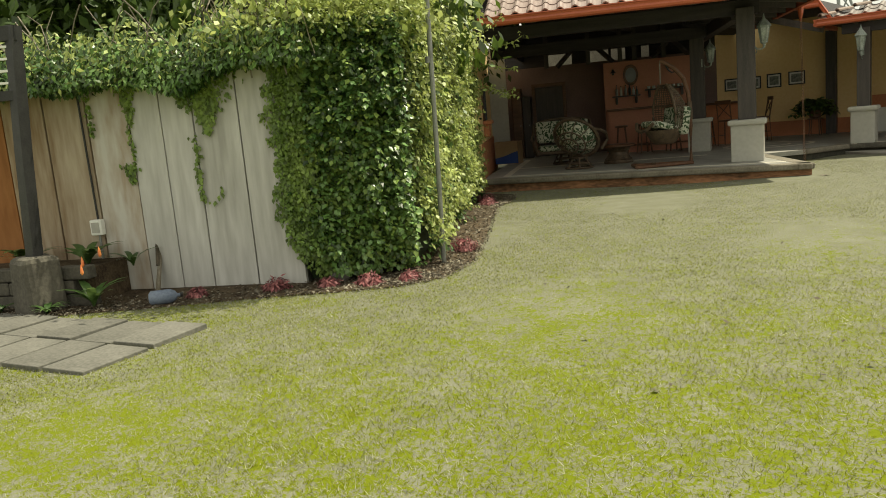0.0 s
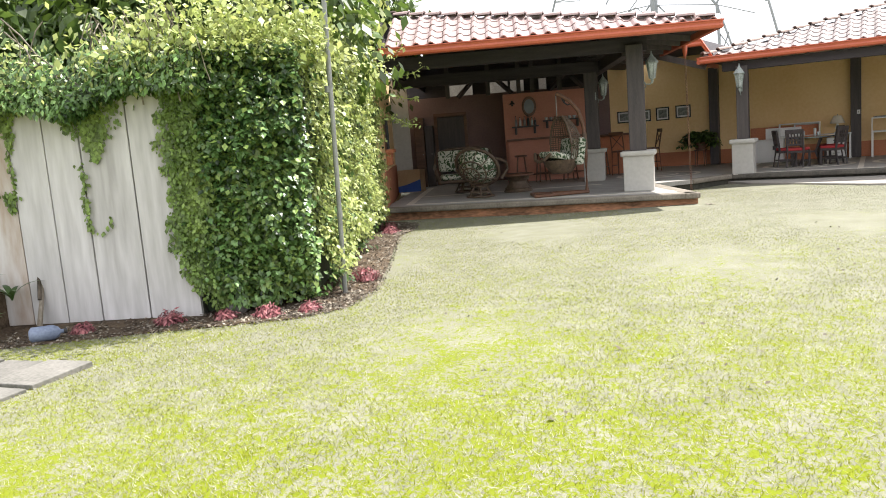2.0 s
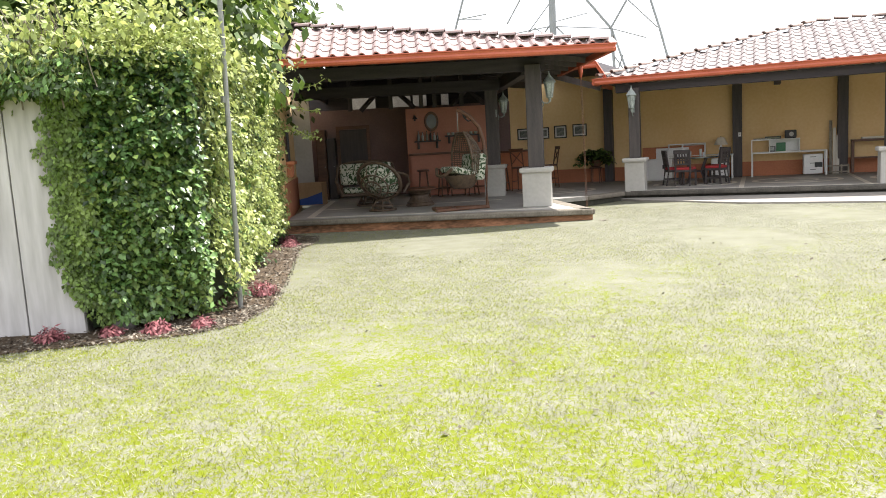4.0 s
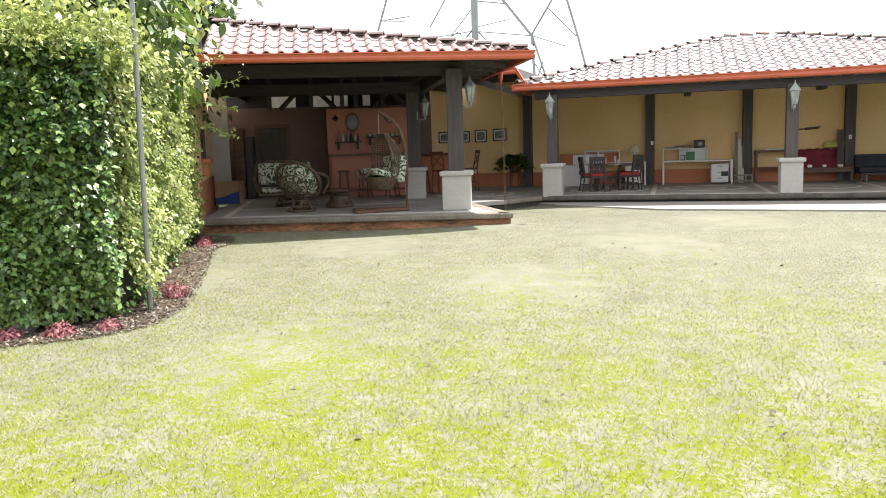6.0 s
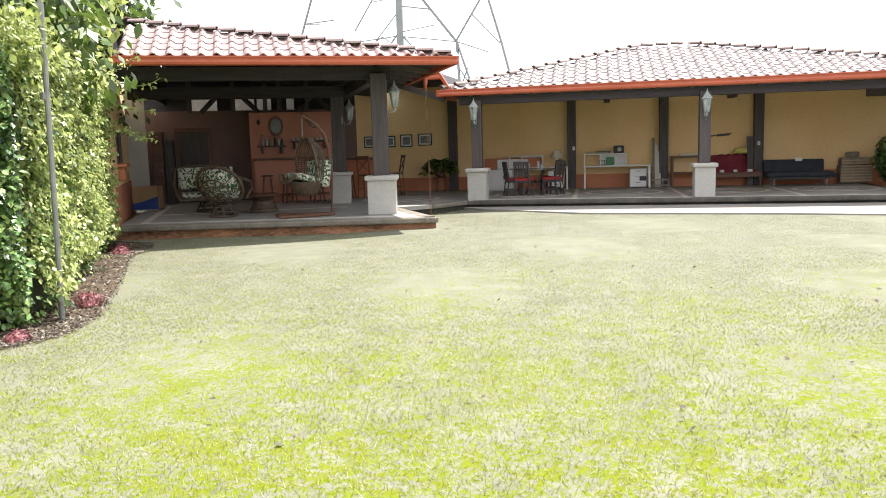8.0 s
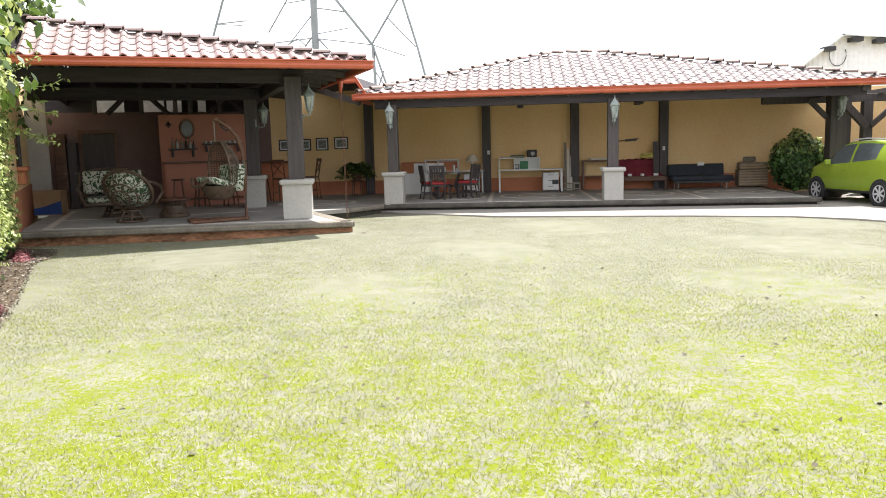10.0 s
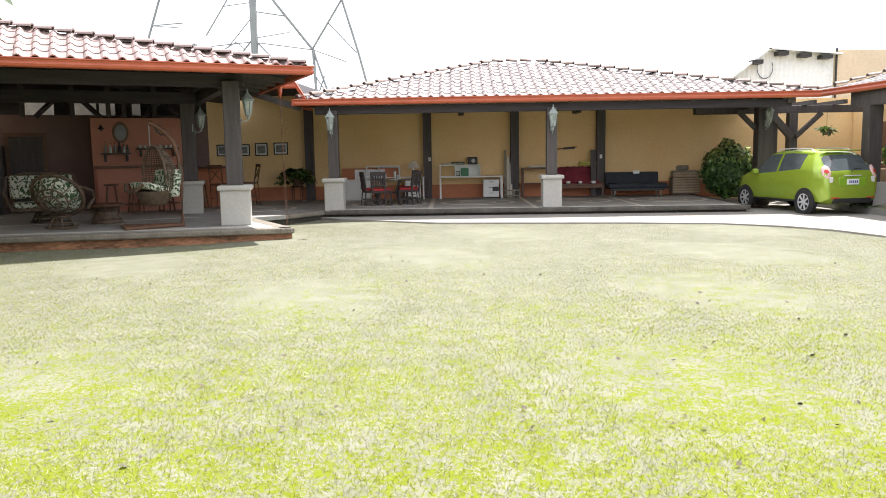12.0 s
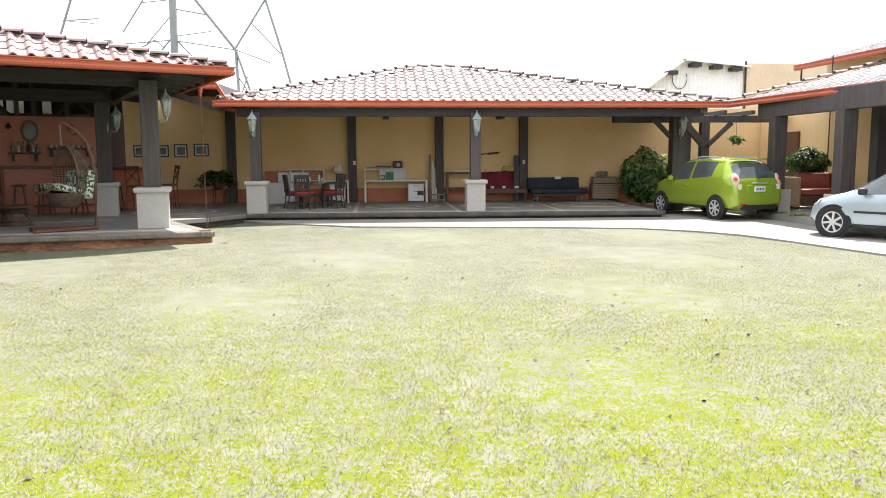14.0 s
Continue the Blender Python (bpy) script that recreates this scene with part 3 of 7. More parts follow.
def hip_caps(p, q, roof, step=0.36, material=TILE, lap=1.12):
    """Half-round ridge tiles from p to q, overlapping."""
    p, q = Vector(p), Vector(q)
    d = (q - p)
    n = max(1, int(d.length / step))
    quat = d.to_track_quat("X", "Z").to_matrix().to_4x4()
    me = None
    for i in range(n):
        if me is None:
            bm = bmesh.new()
            seg = 7
            rings = [[bm.verts.new((x, r * math.cos(math.pi * k / (seg - 1)), r * 0.62 * math.sin(math.pi * k / (seg - 1)) + lift)) for k in range(seg)] for x, r, lift in ((0, 0.13, 0.03), (step * lap, 0.105, 0.0))]
            inner = [bm.verts.new((0, v.co.y * 0.82, v.co.z - 0.03)) for v in rings[0]]
            for k in range(seg - 1):
                bm.faces.new((rings[0][k], rings[0][k + 1], rings[1][k + 1], rings[1][k]))
                bm.faces.new((inner[k], inner[k + 1], rings[0][k + 1], rings[0][k]))
            ob = part("ridge_tile", bm, material, roof)
            me = ob.data
        else:
            ob = new("ridge_tile", me)
            ob.parent = roof
        ob.matrix_local = Matrix.Translation(p + d * (i / n)) @ quat


def lounge_roof():
    """Hipped tile roof of the lounge pavilion, in its turned frame."""
    roof = thing("roof_lounge", P1, "low hipped roof of red clay tiles with an orange gutter", "roof", kind="structure")
    ue, ne, ze, ua, na, za = 6.776, -1.366, 3.252, 0.39, 0.43, 4.107
    back = 9.4
    plane_deck("roof_deck", [(ua, ne, ze), (ue, ne, ze), (ua, na, za)], 0.05, roof)
    plane_deck("roof_deck", [(ue, ne, ze), (ue, back, ze), (ua, back, za), (ua, na, za)], 0.05, roof)
    rise, run = za - ze, na - ne
    length = math.hypot(rise, run)
    w = ue - ua
    m = frame_on((ua, ne - 0.05, ze - 0.0), (1, 0, 0), (0, run, rise))
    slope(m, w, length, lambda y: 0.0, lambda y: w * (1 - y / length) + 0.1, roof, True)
    run2 = ue - ua
    m = frame_on((ue + 0.05, ne, ze), (0, 1, 0), (-run2, 0, rise))
    l2 = math.hypot(run2, rise)
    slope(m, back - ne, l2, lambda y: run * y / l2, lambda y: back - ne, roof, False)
    hip_caps((ue, ne, ze + 0.05), (ua, na, za + 0.05), roof, lap=0.92)
    hip_caps((ua, na, za + 0.05), (ua, back, za + 0.05), roof)
    gutter((ua - 0.1, ne, ze - 0.17), (ue + 0.1, ne, ze - 0.17), roof, (0, -1, 0))
    gutter((ue, ne - 0.1, ze - 0.17), (ue, 6.2, ze - 0.17), roof, (1, 0, 0))
    # beams and rafters
    part("side_board", B(0.12, 0.18, -0.55, 9.2, 3.02, 4.0), BEAM, roof)
    part("front_beam", B(0.0, 5.75, 0.0, 0.22, 2.93, 3.2, bevel=0.01), BEAM, roof)
    part("side_beam", B(5.25, 5.47, 0.22, 6.3, 2.86, 3.14, bevel=0.01), WOOD, roof)
    part("cross_beam", B(-0.2, 5.25, 3.9, 4.1, 2.83, 3.12, bevel=0.01), BEAM, roof)
    part("cross_beam", B(-0.4, 5.25, 6.3, 6.5, 3.0, 3.22, bevel=0.01), BEAM, roof)
    for u in (1.1, 2.3, 3.2, 3.6, 4.4):
        part("truss_post", B(u - 0.06, u + 0.06, 6.32, 6.46, 2.6, 3.5), WOOD, roof)
    for u, s in ((1.4, 1), (3.0, -1), (4.1, 1), (5.1, -1)):
        part("truss_brace", rod(bmesh.new(), (u, 6.4, 2.6), (u + 0.6 * s, 6.4, 3.2), 0.07, seg=4), WOOD, roof)
    for u in np.arange(0.6, 6.9, 0.75):
        top = ne + run * max(0.05, (ue - u) / (ue - ua))
        part("rafter", frame_rod((u, ne + 0.05, ze - 0.11), (u, top, ze - 0.11 + rise * (top - ne) / run)), WOOD, roof)
    for n in np.arange(0.4, 6.0, 0.9):
        part("rafter", frame_rod((ue - 0.05, n, ze - 0.11), (ue - 1.9, n, ze - 0.11 + rise * 1.85 / run2)), WOOD, roof)


def frame_rod(p, q, w=0.045, h=0.07):
    p, q = Vector(p), Vector(q)
    m = Matrix.Translation(p) @ (q - p).to_track_quat("X", "Z").to_matrix().to_4x4()
    return box(bmesh.new(), 0, (q - p).length, -w, w, -h, h * 0.6, m)


def long_roof():
    """Hipped tile roof of the long pavilion."""
    roof = thing("roof_long", ID, "wide hipped roof of sunlit red clay tiles with an orange gutter", "roof", kind="structure")
    x0, x1, ye, ze, ya, za, xa, xb = -3.72, 9.77, 20.25, 2.895, 23.7, 4.13, 1.56, 2.83
    yb = 2 * ya - ye
    plane_deck("roof_deck", [(x0, ye, ze), (x1, ye, ze), (xb, ya, za), (xa, ya, za)], 0.05, roof)
    plane_deck("roof_deck", [(x0, ye, ze), (xa, ya, za), (x0, 27.5, ze)], 0.05, roof)
    plane_deck("roof_deck", [(x1, ye, ze), (x1, 27.5, ze), (xb, ya, za)], 0.05, roof)
    plane_deck("roof_deck", [(xa, ya, za), (xb, ya, za), (x1, 27.5, ze), (x0, 27.5, ze)], 0.05, roof)
    run, rise = ya - ye, za - ze
    length = math.hypot(run, rise)
    m = frame_on((x0, ye - 0.05, ze), (1, 0, 0), (0, run, rise))
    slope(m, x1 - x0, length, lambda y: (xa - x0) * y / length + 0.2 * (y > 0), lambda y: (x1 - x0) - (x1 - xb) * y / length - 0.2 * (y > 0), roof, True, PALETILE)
    hip_caps((x0, ye, ze + 0.05), (xa, ya, za + 0.05), roof, 0.40, RIDGE, 0.85)
    hip_caps((x1, ye, ze + 0.05), (xb, ya, za + 0.05), roof, 0.40, RIDGE, 0.85)
    hip_caps((xa, ya, za + 0.05), (xb, ya, za + 0.05), roof, 0.40, RIDGE, 0.85)
    gutter((x0 - 0.05, ye, ze - 0.15), (x1 + 0.05, ye, ze - 0.15), roof, (0, -1, 0))
    gutter((x0, ye - 0.1, ze - 0.15), (x0, 22.5, ze - 0.15), roof, (-1, 0, 0))
    part("front_beam", B(-3.3, 9.2, 20.4, 20.62, 2.525, 2.74, bevel=0.01), BEAM, roof)
    for x in np.arange(-3.0, 9.3, 0.8):
        part("rafter", frame_rod((x, ye + 0.06, ze - 0.12), (x, 21.8, ze - 0.12 + rise * (21.74 - ye) / run)), WOOD, roof)
    for x in (0.62, 4.35):
        part("rafter_end", B(x - 0.09, x + 0.09, 24.7, 25.48, 2.68, 2.95, bevel=0.01), WOOD, roof)
    part("tie_beam", B(7.7, 10.4, 23.6, 23.85, 2.5, 2.75, bevel=0.01), WOOD, roof)
    # Unseen pale board, added to throw light back into the pavilion.
    part("bounce_board", B(-3.3, 8.2, 20.7, 25.4, 2.97, 3.0), CEILING, roof)
    # linking roof between the two pavilions; unseen run past the wall added to block sun
    plane_deck("roof_deck", [(-6.2, 20.36, 3.36), (-3.75, 20.36, 3.36), (-3.75, 27.4, 3.52), (-6.6, 27.4, 3.52)], 0.06, roof)
    plane_deck("roof_deck", [(-3.75, 20.36, 3.36), (-3.48, 20.36, 2.92), (-3.48, 27.4, 3.08), (-3.75, 27.4, 3.52)], 0.05, roof)
    gutter((-4.35, 20.36, 3.20), (-3.75, 20.36, 3.20), roof, (0, -1, 0))
    gutter((-3.75, 20.36, 3.20), (-3.49, 20.36, 2.78), roof, (0, -1, 0))
    part("link_rafter", frame_rod((-5.2, 20.6, 3.22), (-3.7, 20.6, 2.72), 0.06, 0.1), WOOD, roof)


lounge_roof()
long_roof()

# ---- columns ----
def pedestal_column(m, top, ped=True, label="dark wooden column on a pale grey plastered pedestal", half=0.31, post=0.17):
    c = thing("column", m, label, "column", "pavilion columns")
    if ped:
        part("pedestal", B(-half, half, -half, half, 0, 0.76, bevel=0.015), GREY, c, "pale grey plastered pedestal")
        part("cap", B(-half - 0.055, half + 0.055, -half - 0.055, half + 0.055, 0.74, 0.85, bevel=0.035), GREY, c)
        part("shaft", B(-post, post, -post, post, 0.85, top, bevel=0.012), WOOD, c)
    else:
        part("shaft", B(-post, post, -post, post, 0.0, top, bevel=0.012), WOOD, c)
    return c


pedestal_column(pose(-4.41, 16.55, 0, 0, 0, 12), 3.05)
pedestal_column(pose(-6.57, 20.15, 0, 0, 0, 14), 3.0, half=0.27)
pedestal_column(pose(-2.84, 20.46, 0), 2.62, half=0.25, post=0.135)
pedestal_column(pose(2.93, 20.46, 0), 2.62, half=0.25, post=0.135)
pedestal_column(pose(9.26, 22.4, -0.16), 2.90, False, "dark wooden column with diagonal braces beside the driveway", post=0.19)
for x in (-4.36, -0.49, 2.36, 5.17):
    c = thing("wall_column", pose(x, 25.32, 0), "dark wooden half column against the ochre wall", "column", "wall columns")
    part("shaft", B(-0.135, 0.135, -0.14, 0.14, 0.0, 2.95, bevel=0.012), WOOD, c)

# ---- garden wall of concrete panels ----
WA, WB = Vector((-12.6, 3.0, 0)), Vector((-5.745, 5.92, 0))
PANELS = (0.0, 0.55, 1.1, 1.65, 2.2, 2.78, 3.36, 3.93, 4.49, 5.03, 5.43, 5.82, 6.37, 6.95)  # joints along the wall
def garden_wall():
    d = (WB - WA).normalized()
    m = Matrix.Translation(WA) @ d.to_track_quat("X", "Z").to_matrix().to_4x4()
    w = thing("wall_garden", m, "weathered grey concrete panel wall half covered in ivy", "wall", kind="structure")
    part("backing", B(0, PANELS[-1], 0.05, 0.16, -0.4, 2.28), JOINT, w)
    for i, (a, b) in enumerate(zip(PANELS, PANELS[1:])):
        gap = 0.005 if i in (9, 10) else 0.010
        kind, words = (ORANGE, "orange-brown stained concrete panel") if b < 3.5 else (RUST, "rust-stained concrete panel") if b < 4.6 else (HALFRUST, "grey concrete panel with rust patches") if b < 5.1 else (CONCRETE, "")
        part("panel", B(a + gap, b - gap, 0.004 * (i % 3), 0.055, -0.4, 2.25 + 0.015 * math.sin(i * 2.1), bevel=0.006), kind, w, words)
    return m


WALL_M = garden_wall()
C2 = Vector((-5.85, 6.35, 0))
wall_box("wall_garden_side", Matrix.Translation(C2) @ (Vector((-9.35, 13.9, 0)) - C2).to_track_quat("X", "Z").to_matrix().to_4x4(), 0.3, 8.0, 0.15, 0.35, -0.4, 2.1, CONCRETE, "ivy-covered concrete side wall leading to the lounge")

# ---- ivy, shrubs and trees ----
IV0, IV1, IV2 = np.array([-6.30, 5.62]), np.array([-5.40, 6.68]), np.array([-9.42, 13.8])
def sheet_points(a, b, n, z0, z1, rng, swell=0.16):
    """Points over an upright leafy sheet from a to b, with a lumpy depth."""
    d = b - a
    length = np.hypot(*d)
    nor = np.array([d[1], -d[0]]) / length
    s, z = rng.uniform(0, 1, n), z0 + (z1 - z0) * rng.uniform(0, 1, n)
    lump = swell * (0.4 + 0.5 * np.sin(s * length * 3.1 + 1.7 * np.sin(z * 2.2)) * np.cos(z * 3.4 + s * length) + 0.5 * np.sin(s * length * 13 + 3 * np.sin(z * 5)) * np.sin(z * 17 + 2 * np.sin(s * length * 6))) + rng.normal(0, 0.04, n)
    p = np.stack([a[0] + d[0] * s + nor[0] * lump, a[1] + d[1] * s + nor[1] * lump, z], 1)
    return p, np.tile([nor[0] * 0.75, nor[1] * 0.75, 0.75], (n, 1)) + rng.normal(0, 0.5, (n, 3)), s


def core(pts, z0, z1):
    bm = prism(pts, z0, z1)
    bmesh.ops.triangulate(bm, faces=bm.faces)
    bmesh.ops.subdivide_edges(bm, edges=bm.edges, cuts=4, use_grid_fill=True)
    for v in bm.verts:
        v.co += Vector((noise.noise(v.co * 2.3), noise.noise(v.co * 2.3 + Vector((9, 0, 0))), noise.noise(v.co * 2.0 + Vector((0, 9, 0))))) * 0.10
    return bm


# Near-black core colour: the shade between the leaves is put into it.
LEAF_SHADE = mat("shaded_leaf_core", (0.006, 0.012, 0.004), (0.025, 0.05, 0.012), 0.8, 3, 14, 0.6)


def adopt(ob, parent, label="", kind=""):
    ob.parent = parent
    return tagged(ob, label, kind=kind)


def ivy():
    rng = rgen(11)
    t = thing("climbing_ivy", ID, "dense glossy green ivy covering the corner of the garden wall", "ivy")
    nf = np.array([0.707, -0.707]) * 0.10
    ns = np.array([0.886, 0.463]) * 0.10
    part("mass", core([tuple(IV0 - nf), tuple(IV1 - nf * 0.5 - ns * 0.5), tuple(IV2 - ns), tuple(IV2 + (-0.9, -0.4)), tuple(IV0 + (-0.1, 0.6))], -0.25, 2.38), LEAF_SHADE, t)
    # small dense leaves towards the wall, larger ones in loose tiers towards the corner
    p, q, s = sheet_points(IV0, IV1, 16000, -0.22, 2.5, rng, 0.12)
    foot = 0.30 * np.clip(0.30 - p[:, 2], 0, 0.6) / 0.6 + 0.03 * np.sin(p[:, 2] * 9) + rng.normal(0, 0.025, len(s))
    keep = (s > foot) & (rng.uniform(0, 1, len(s)) < 1.15 - 0.85 * s)
    adopt(leaves("leaves", p[keep], q[keep], 0.034, CREEP, rng), t, "small dense creeping leaves", "stuff")
    p, q, s = sheet_points(IV0, IV1, 7000, -0.2, 2.55, rng, 0.20)
    keep = (s > 0.22 + rng.normal(0, 0.06, len(s))) & (s > 0.2 + 0.3 * np.clip(0.2 - p[:, 2], 0, 1))
    adopt(leaves("leaves", p[keep], q[keep], 0.044, LEAF, rng), t, kind="stuff")
    p, q, s = sheet_points(IV0, IV1, 2600, 0.0, 2.5, rng, 0.20)
    keep = s > 0.25 + rng.normal(0, 0.08, len(s))
    out = np.array([0.78, -0.63, 0.0]) * 0.07
    q = np.tile([0.35, -0.3, 1.0], (len(p), 1)) + rng.normal(0, 0.28, (len(p), 3))
    tiers = np.concatenate([p[keep] + out, p[keep] + out + rng.normal(0, 0.035, (int(keep.sum()), 3))])
    turns = np.concatenate([q[keep], q[keep]])
    # The pale share paints highlights: light on leaf tops put into the colour.
    pale = rng.uniform(0, 1, len(tiers)) < 0.35
    for name, pick, material in (("tier_leaves", ~pale, LEAF), ("pale_tier_leaves", pale, CREEP)):
        adopt(leaves(name, tiers[pick], turns[pick], 0.052, material, rng, 0.45, 1.25), t, "larger leaves standing out in tiers", "stuff")
    # thin young growth on the wall beside the mass
    n = 3600
    s, z = rng.uniform(0, 1, n), rng.uniform(0.0, 2.3, n)
    edge = 6.72 - 0.02 * (z / 2.2) + 0.04 * np.sin(z * 7) + 0.03 * np.sin(z * 23) + 0.42 * np.clip(0.36 - z, 0, 1)
    loc = np.stack([edge + s ** 0.75 * 0.42, np.full(n, -0.02) - rng.uniform(0, 0.04, n) + 0.04 * s, z], 1)
    wm = np.array(WALL_M)
    w = loc @ wm[:3, :3].T + wm[:3, 3]
    adopt(leaves("young_leaves", w, np.tile(wm[:3, :3] @ np.array([0, -1, 0.2]), (n, 1)) + rng.normal(0, 0.25, (n, 3)), 0.034, CREEP, rng), t, "fresh bright green creeping leaves", "stuff")
    p, q, s = sheet_points(IV1, IV2, 7000, -0.2, 2.65, rng, 0.22)
    adopt(leaves("leaves", p, q, 0.052, LEAF, rng), t, kind="stuff")
    # Paler leaves on the sun side put the light into the colour.
    n = 27000
    p, q, s = sheet_points(IV1, IV2, n, 0.0, 2.9, rng, 0.30)
    adopt(leaves("young_leaves", p, q, 0.045, YOUNG, rng), t, "young leaves, sunlight put into their colour", "stuff")
    # crest over the corner
    n = 10000
    along = rng.uniform(0, 1, n)
    base = np.where(rng.uniform(0, 1, n)[:, None] < 0.25, IV0 + (IV1 - IV0) * along[:, None], IV1 + (IV2 - IV1) * along[:, None])
    p = np.concatenate([base + rng.normal(-0.15, 0.32, (n, 2)), (2.35 + np.abs(rng.normal(0.1, 0.26, n)) + 0.35 * np.clip(along - 0.1, 0, 1))[:, None]], 1)
    adopt(leaves("young_leaves", p, rng.normal(0, 0.6, (n, 3)) + [0.2, 0, 0.9], 0.052, YOUNG, rng), t, "young leaves, sunlight put into their colour", "stuff")
    # shoots that reach out over the lounge edge
    bm = bmesh.new()
    pts, nor = [], []
    for y, z, reach, rise in ((13.2, 2.55, 1.0, 0.30), (13.3, 2.35, 0.8, -0.06), (13.2, 1.95, 0.75, -0.2), (13.3, 1.85, 0.7, 0.02), (12.6, 2.8, 0.6, 0.4)):
        a = Vector((-9.0 + (13.8 - y) * 0.53, y, z))
        chain = [a + Vector((reach * k / 6, 0.12 * k / 6, rise * (k / 6) + 0.05 * math.sin(k))) for k in range(7)]
        tube(bm, chain, 0.008, 5)
        for c in chain[1:]:
            for _ in range(5):
                pts.append(c + Vector(rng.normal(0, 0.035, 3)))
                nor.append(Vector(rng.normal(0, 0.5, 3)) + Vector((0, -0.5, 0.7)))
    part("shoot", bm, YOUNG, t)
    adopt(leaves("young_leaves", np.array(pts), np.array(nor), 0.05, YOUNG, rng), t, "young leaves, sunlight put into their colour", "stuff")


ivy()


def wall_vines():
    """Overgrown crest and hanging strands on the concrete panels."""
    rng = rgen(12)
    wm = np.array(WALL_M)
    t = thing("wall_vine", ID, "tangled leafy vine spilling over the concrete wall", "vine")
    n = 23000
    x = rng.uniform(2.0, 7.3, n)
    low = 2.06 - 0.04 * np.sin(x * 2.6) - 0.16 * np.exp(-((x - 5.85) / 0.3) ** 2) - 0.10 * np.exp(-((x - 4.4) / 0.35) ** 2)
    z = low + np.abs(rng.normal(0, 0.27, n))
    y = rng.normal(0.0, 0.17, n) - 0.12 * (z < 2.5) + np.clip(z - 2.4, 0, 1) * 0.3
    loc = np.stack([x, y, np.minimum(z, 2.72 + 0.12 * np.sin(x * 5.3) + 0.08 * np.sin(x * 13))], 1)
    w = loc @ wm[:3, :3].T + wm[:3, 3]
    # More pale leaves upwards: sun on the crest is put into the colour.
    bright = rng.uniform(0, 1, n) < np.clip((loc[:, 2] - 2.12) * 1.2, 0.06, 0.7)
    nor = np.tile(wm[:3, :3] @ np.array([0, -0.8, 0.5]), (n, 1)) + rng.normal(0, 0.5, (n, 3))
    adopt(leaves("leaves", w[~bright], nor[~bright], 0.036, LEAF, rng, 0.3, 1.9), t, kind="stuff")
    adopt(leaves("young_leaves", w[bright], nor[bright], 0.036, YOUNG, rng, 0.3, 2.1), t, "young leaves, sunlight put into their colour", "stuff")
    # dark core under the crest, shade between leaves in its colour
    bm = prism([(1.5, 0.02), (7.3, 0.02), (7.3, 0.5), (1.5, 0.5)], 2.12, 2.42)
    bmesh.ops.transform(bm, matrix=WALL_M, verts=bm.verts)
    bmesh.ops.triangulate(bm, faces=bm.faces)
    bmesh.ops.subdivide_edges(bm, edges=bm.edges, cuts=5, use_grid_fill=True)
    for v in bm.verts:
        v.co += Vector((0.1, 0.1, 0.16)) * noise.noise(v.co * 2.7)
    part("mass", bm, LEAF_SHADE, t)
    # hanging patches
    pts = []
    def hang(x0, w0, top, low, count):
        for _ in range(count):
            k = rng.uniform(0, 1) ** 0.8
            pts.append((x0 + rng.normal(0, 1) * w0 * (1 - k) ** 1.2 * 0.5 + rng.normal(0, 0.012), -0.015 - abs(rng.normal(0, 0.012)), top - (top - low) * k))
    hang(6.0, 0.46, 2.12, 1.46, 1100)
    hang(5.72, 0.30, 2.1, 1.78, 260)
    hang(5.83, 0.05, 1.5, 0.72, 90)
    hang(5.06, 0.20, 2.12, 1.66, 220)
    hang(5.04, 0.05, 1.7, 1.25, 36)
    hang(4.98, 0.13, 1.2, 0.98, 150)
    hang(4.55, 0.05, 2.0, 1.55, 40)
    for k in range(20):
        a = -math.pi * k / 20
        pts.append((5.95 + 0.13 * math.cos(a) + rng.normal(0, 0.015), -0.02, 0.86 + 0.17 * math.sin(a)))
    loc = np.array(pts)
    w = loc @ wm[:3, :3].T + wm[:3, 3]
    adopt(leaves("hanging_leaves", w, np.tile(wm[:3, :3] @ np.array([0, -1, 0.2]), (len(w), 1)) + rng.normal(0, 0.25, (len(w), 3)), 0.034, CREEP, rng), t, "small creeping leaves on the panels", "stuff")
    # bare grey stems
    bm = bmesh.new()
    for k in range(46):
        x0 = rng.uniform(2.5, 7.0) if k < 22 else rng.uniform(6.2, 7.2)
        drift, drop = (rng.uniform(-0.10, 0.16), 0.14) if k < 22 else (rng.uniform(-0.03, 0.04), 0.11)
        p = [WALL_M @ Vector((x0 + j * drift, -0.16 + rng.normal(0, 0.04), 2.86 - drop * j + 0.06 * math.sin(j + k))) for j in range(7)]
        tube(bm, p, rng.uniform(0.004, 0.009), 5)
    tube(bm, [WALL_M @ Vector(q) for q in ((3.0, -0.15, 2.55), (3.5, -0.2, 2.62), (3.72, -0.22, 2.6), (3.78, -0.2, 2.5), (3.8, -0.2, 2.3))], 0.018, 6)
    tube(bm, [WALL_M @ Vector((3.9 + 0.25 * j, -0.2, 2.45 - 0.30 * math.sin(math.pi * j / 7))) for j in range(8)], 0.011, 5)
    part("stem", bm, DRYLEAF, t, "bare grey stems")


wall_vines()


def crown_points(rng, centre, radius, clumps, per, squash=0.8):
    out, nor = [], []
    for _ in range(clumps):
        d = rng.normal(0, 1, 3)
        d /= np.linalg.norm(d)
        c = np.array(centre) + d * np.array(radius) * rng.uniform(0.35, 1.0)
        p = c + rng.normal(0, 1, (per, 3)) * np.array(radius) * 0.16
        out.append(p)
        nor.append(rng.normal(0, 0.6, (per, 3)) + d * 0.5 + [0, 0, 0.6])
    return np.concatenate(out), np.concatenate(nor)


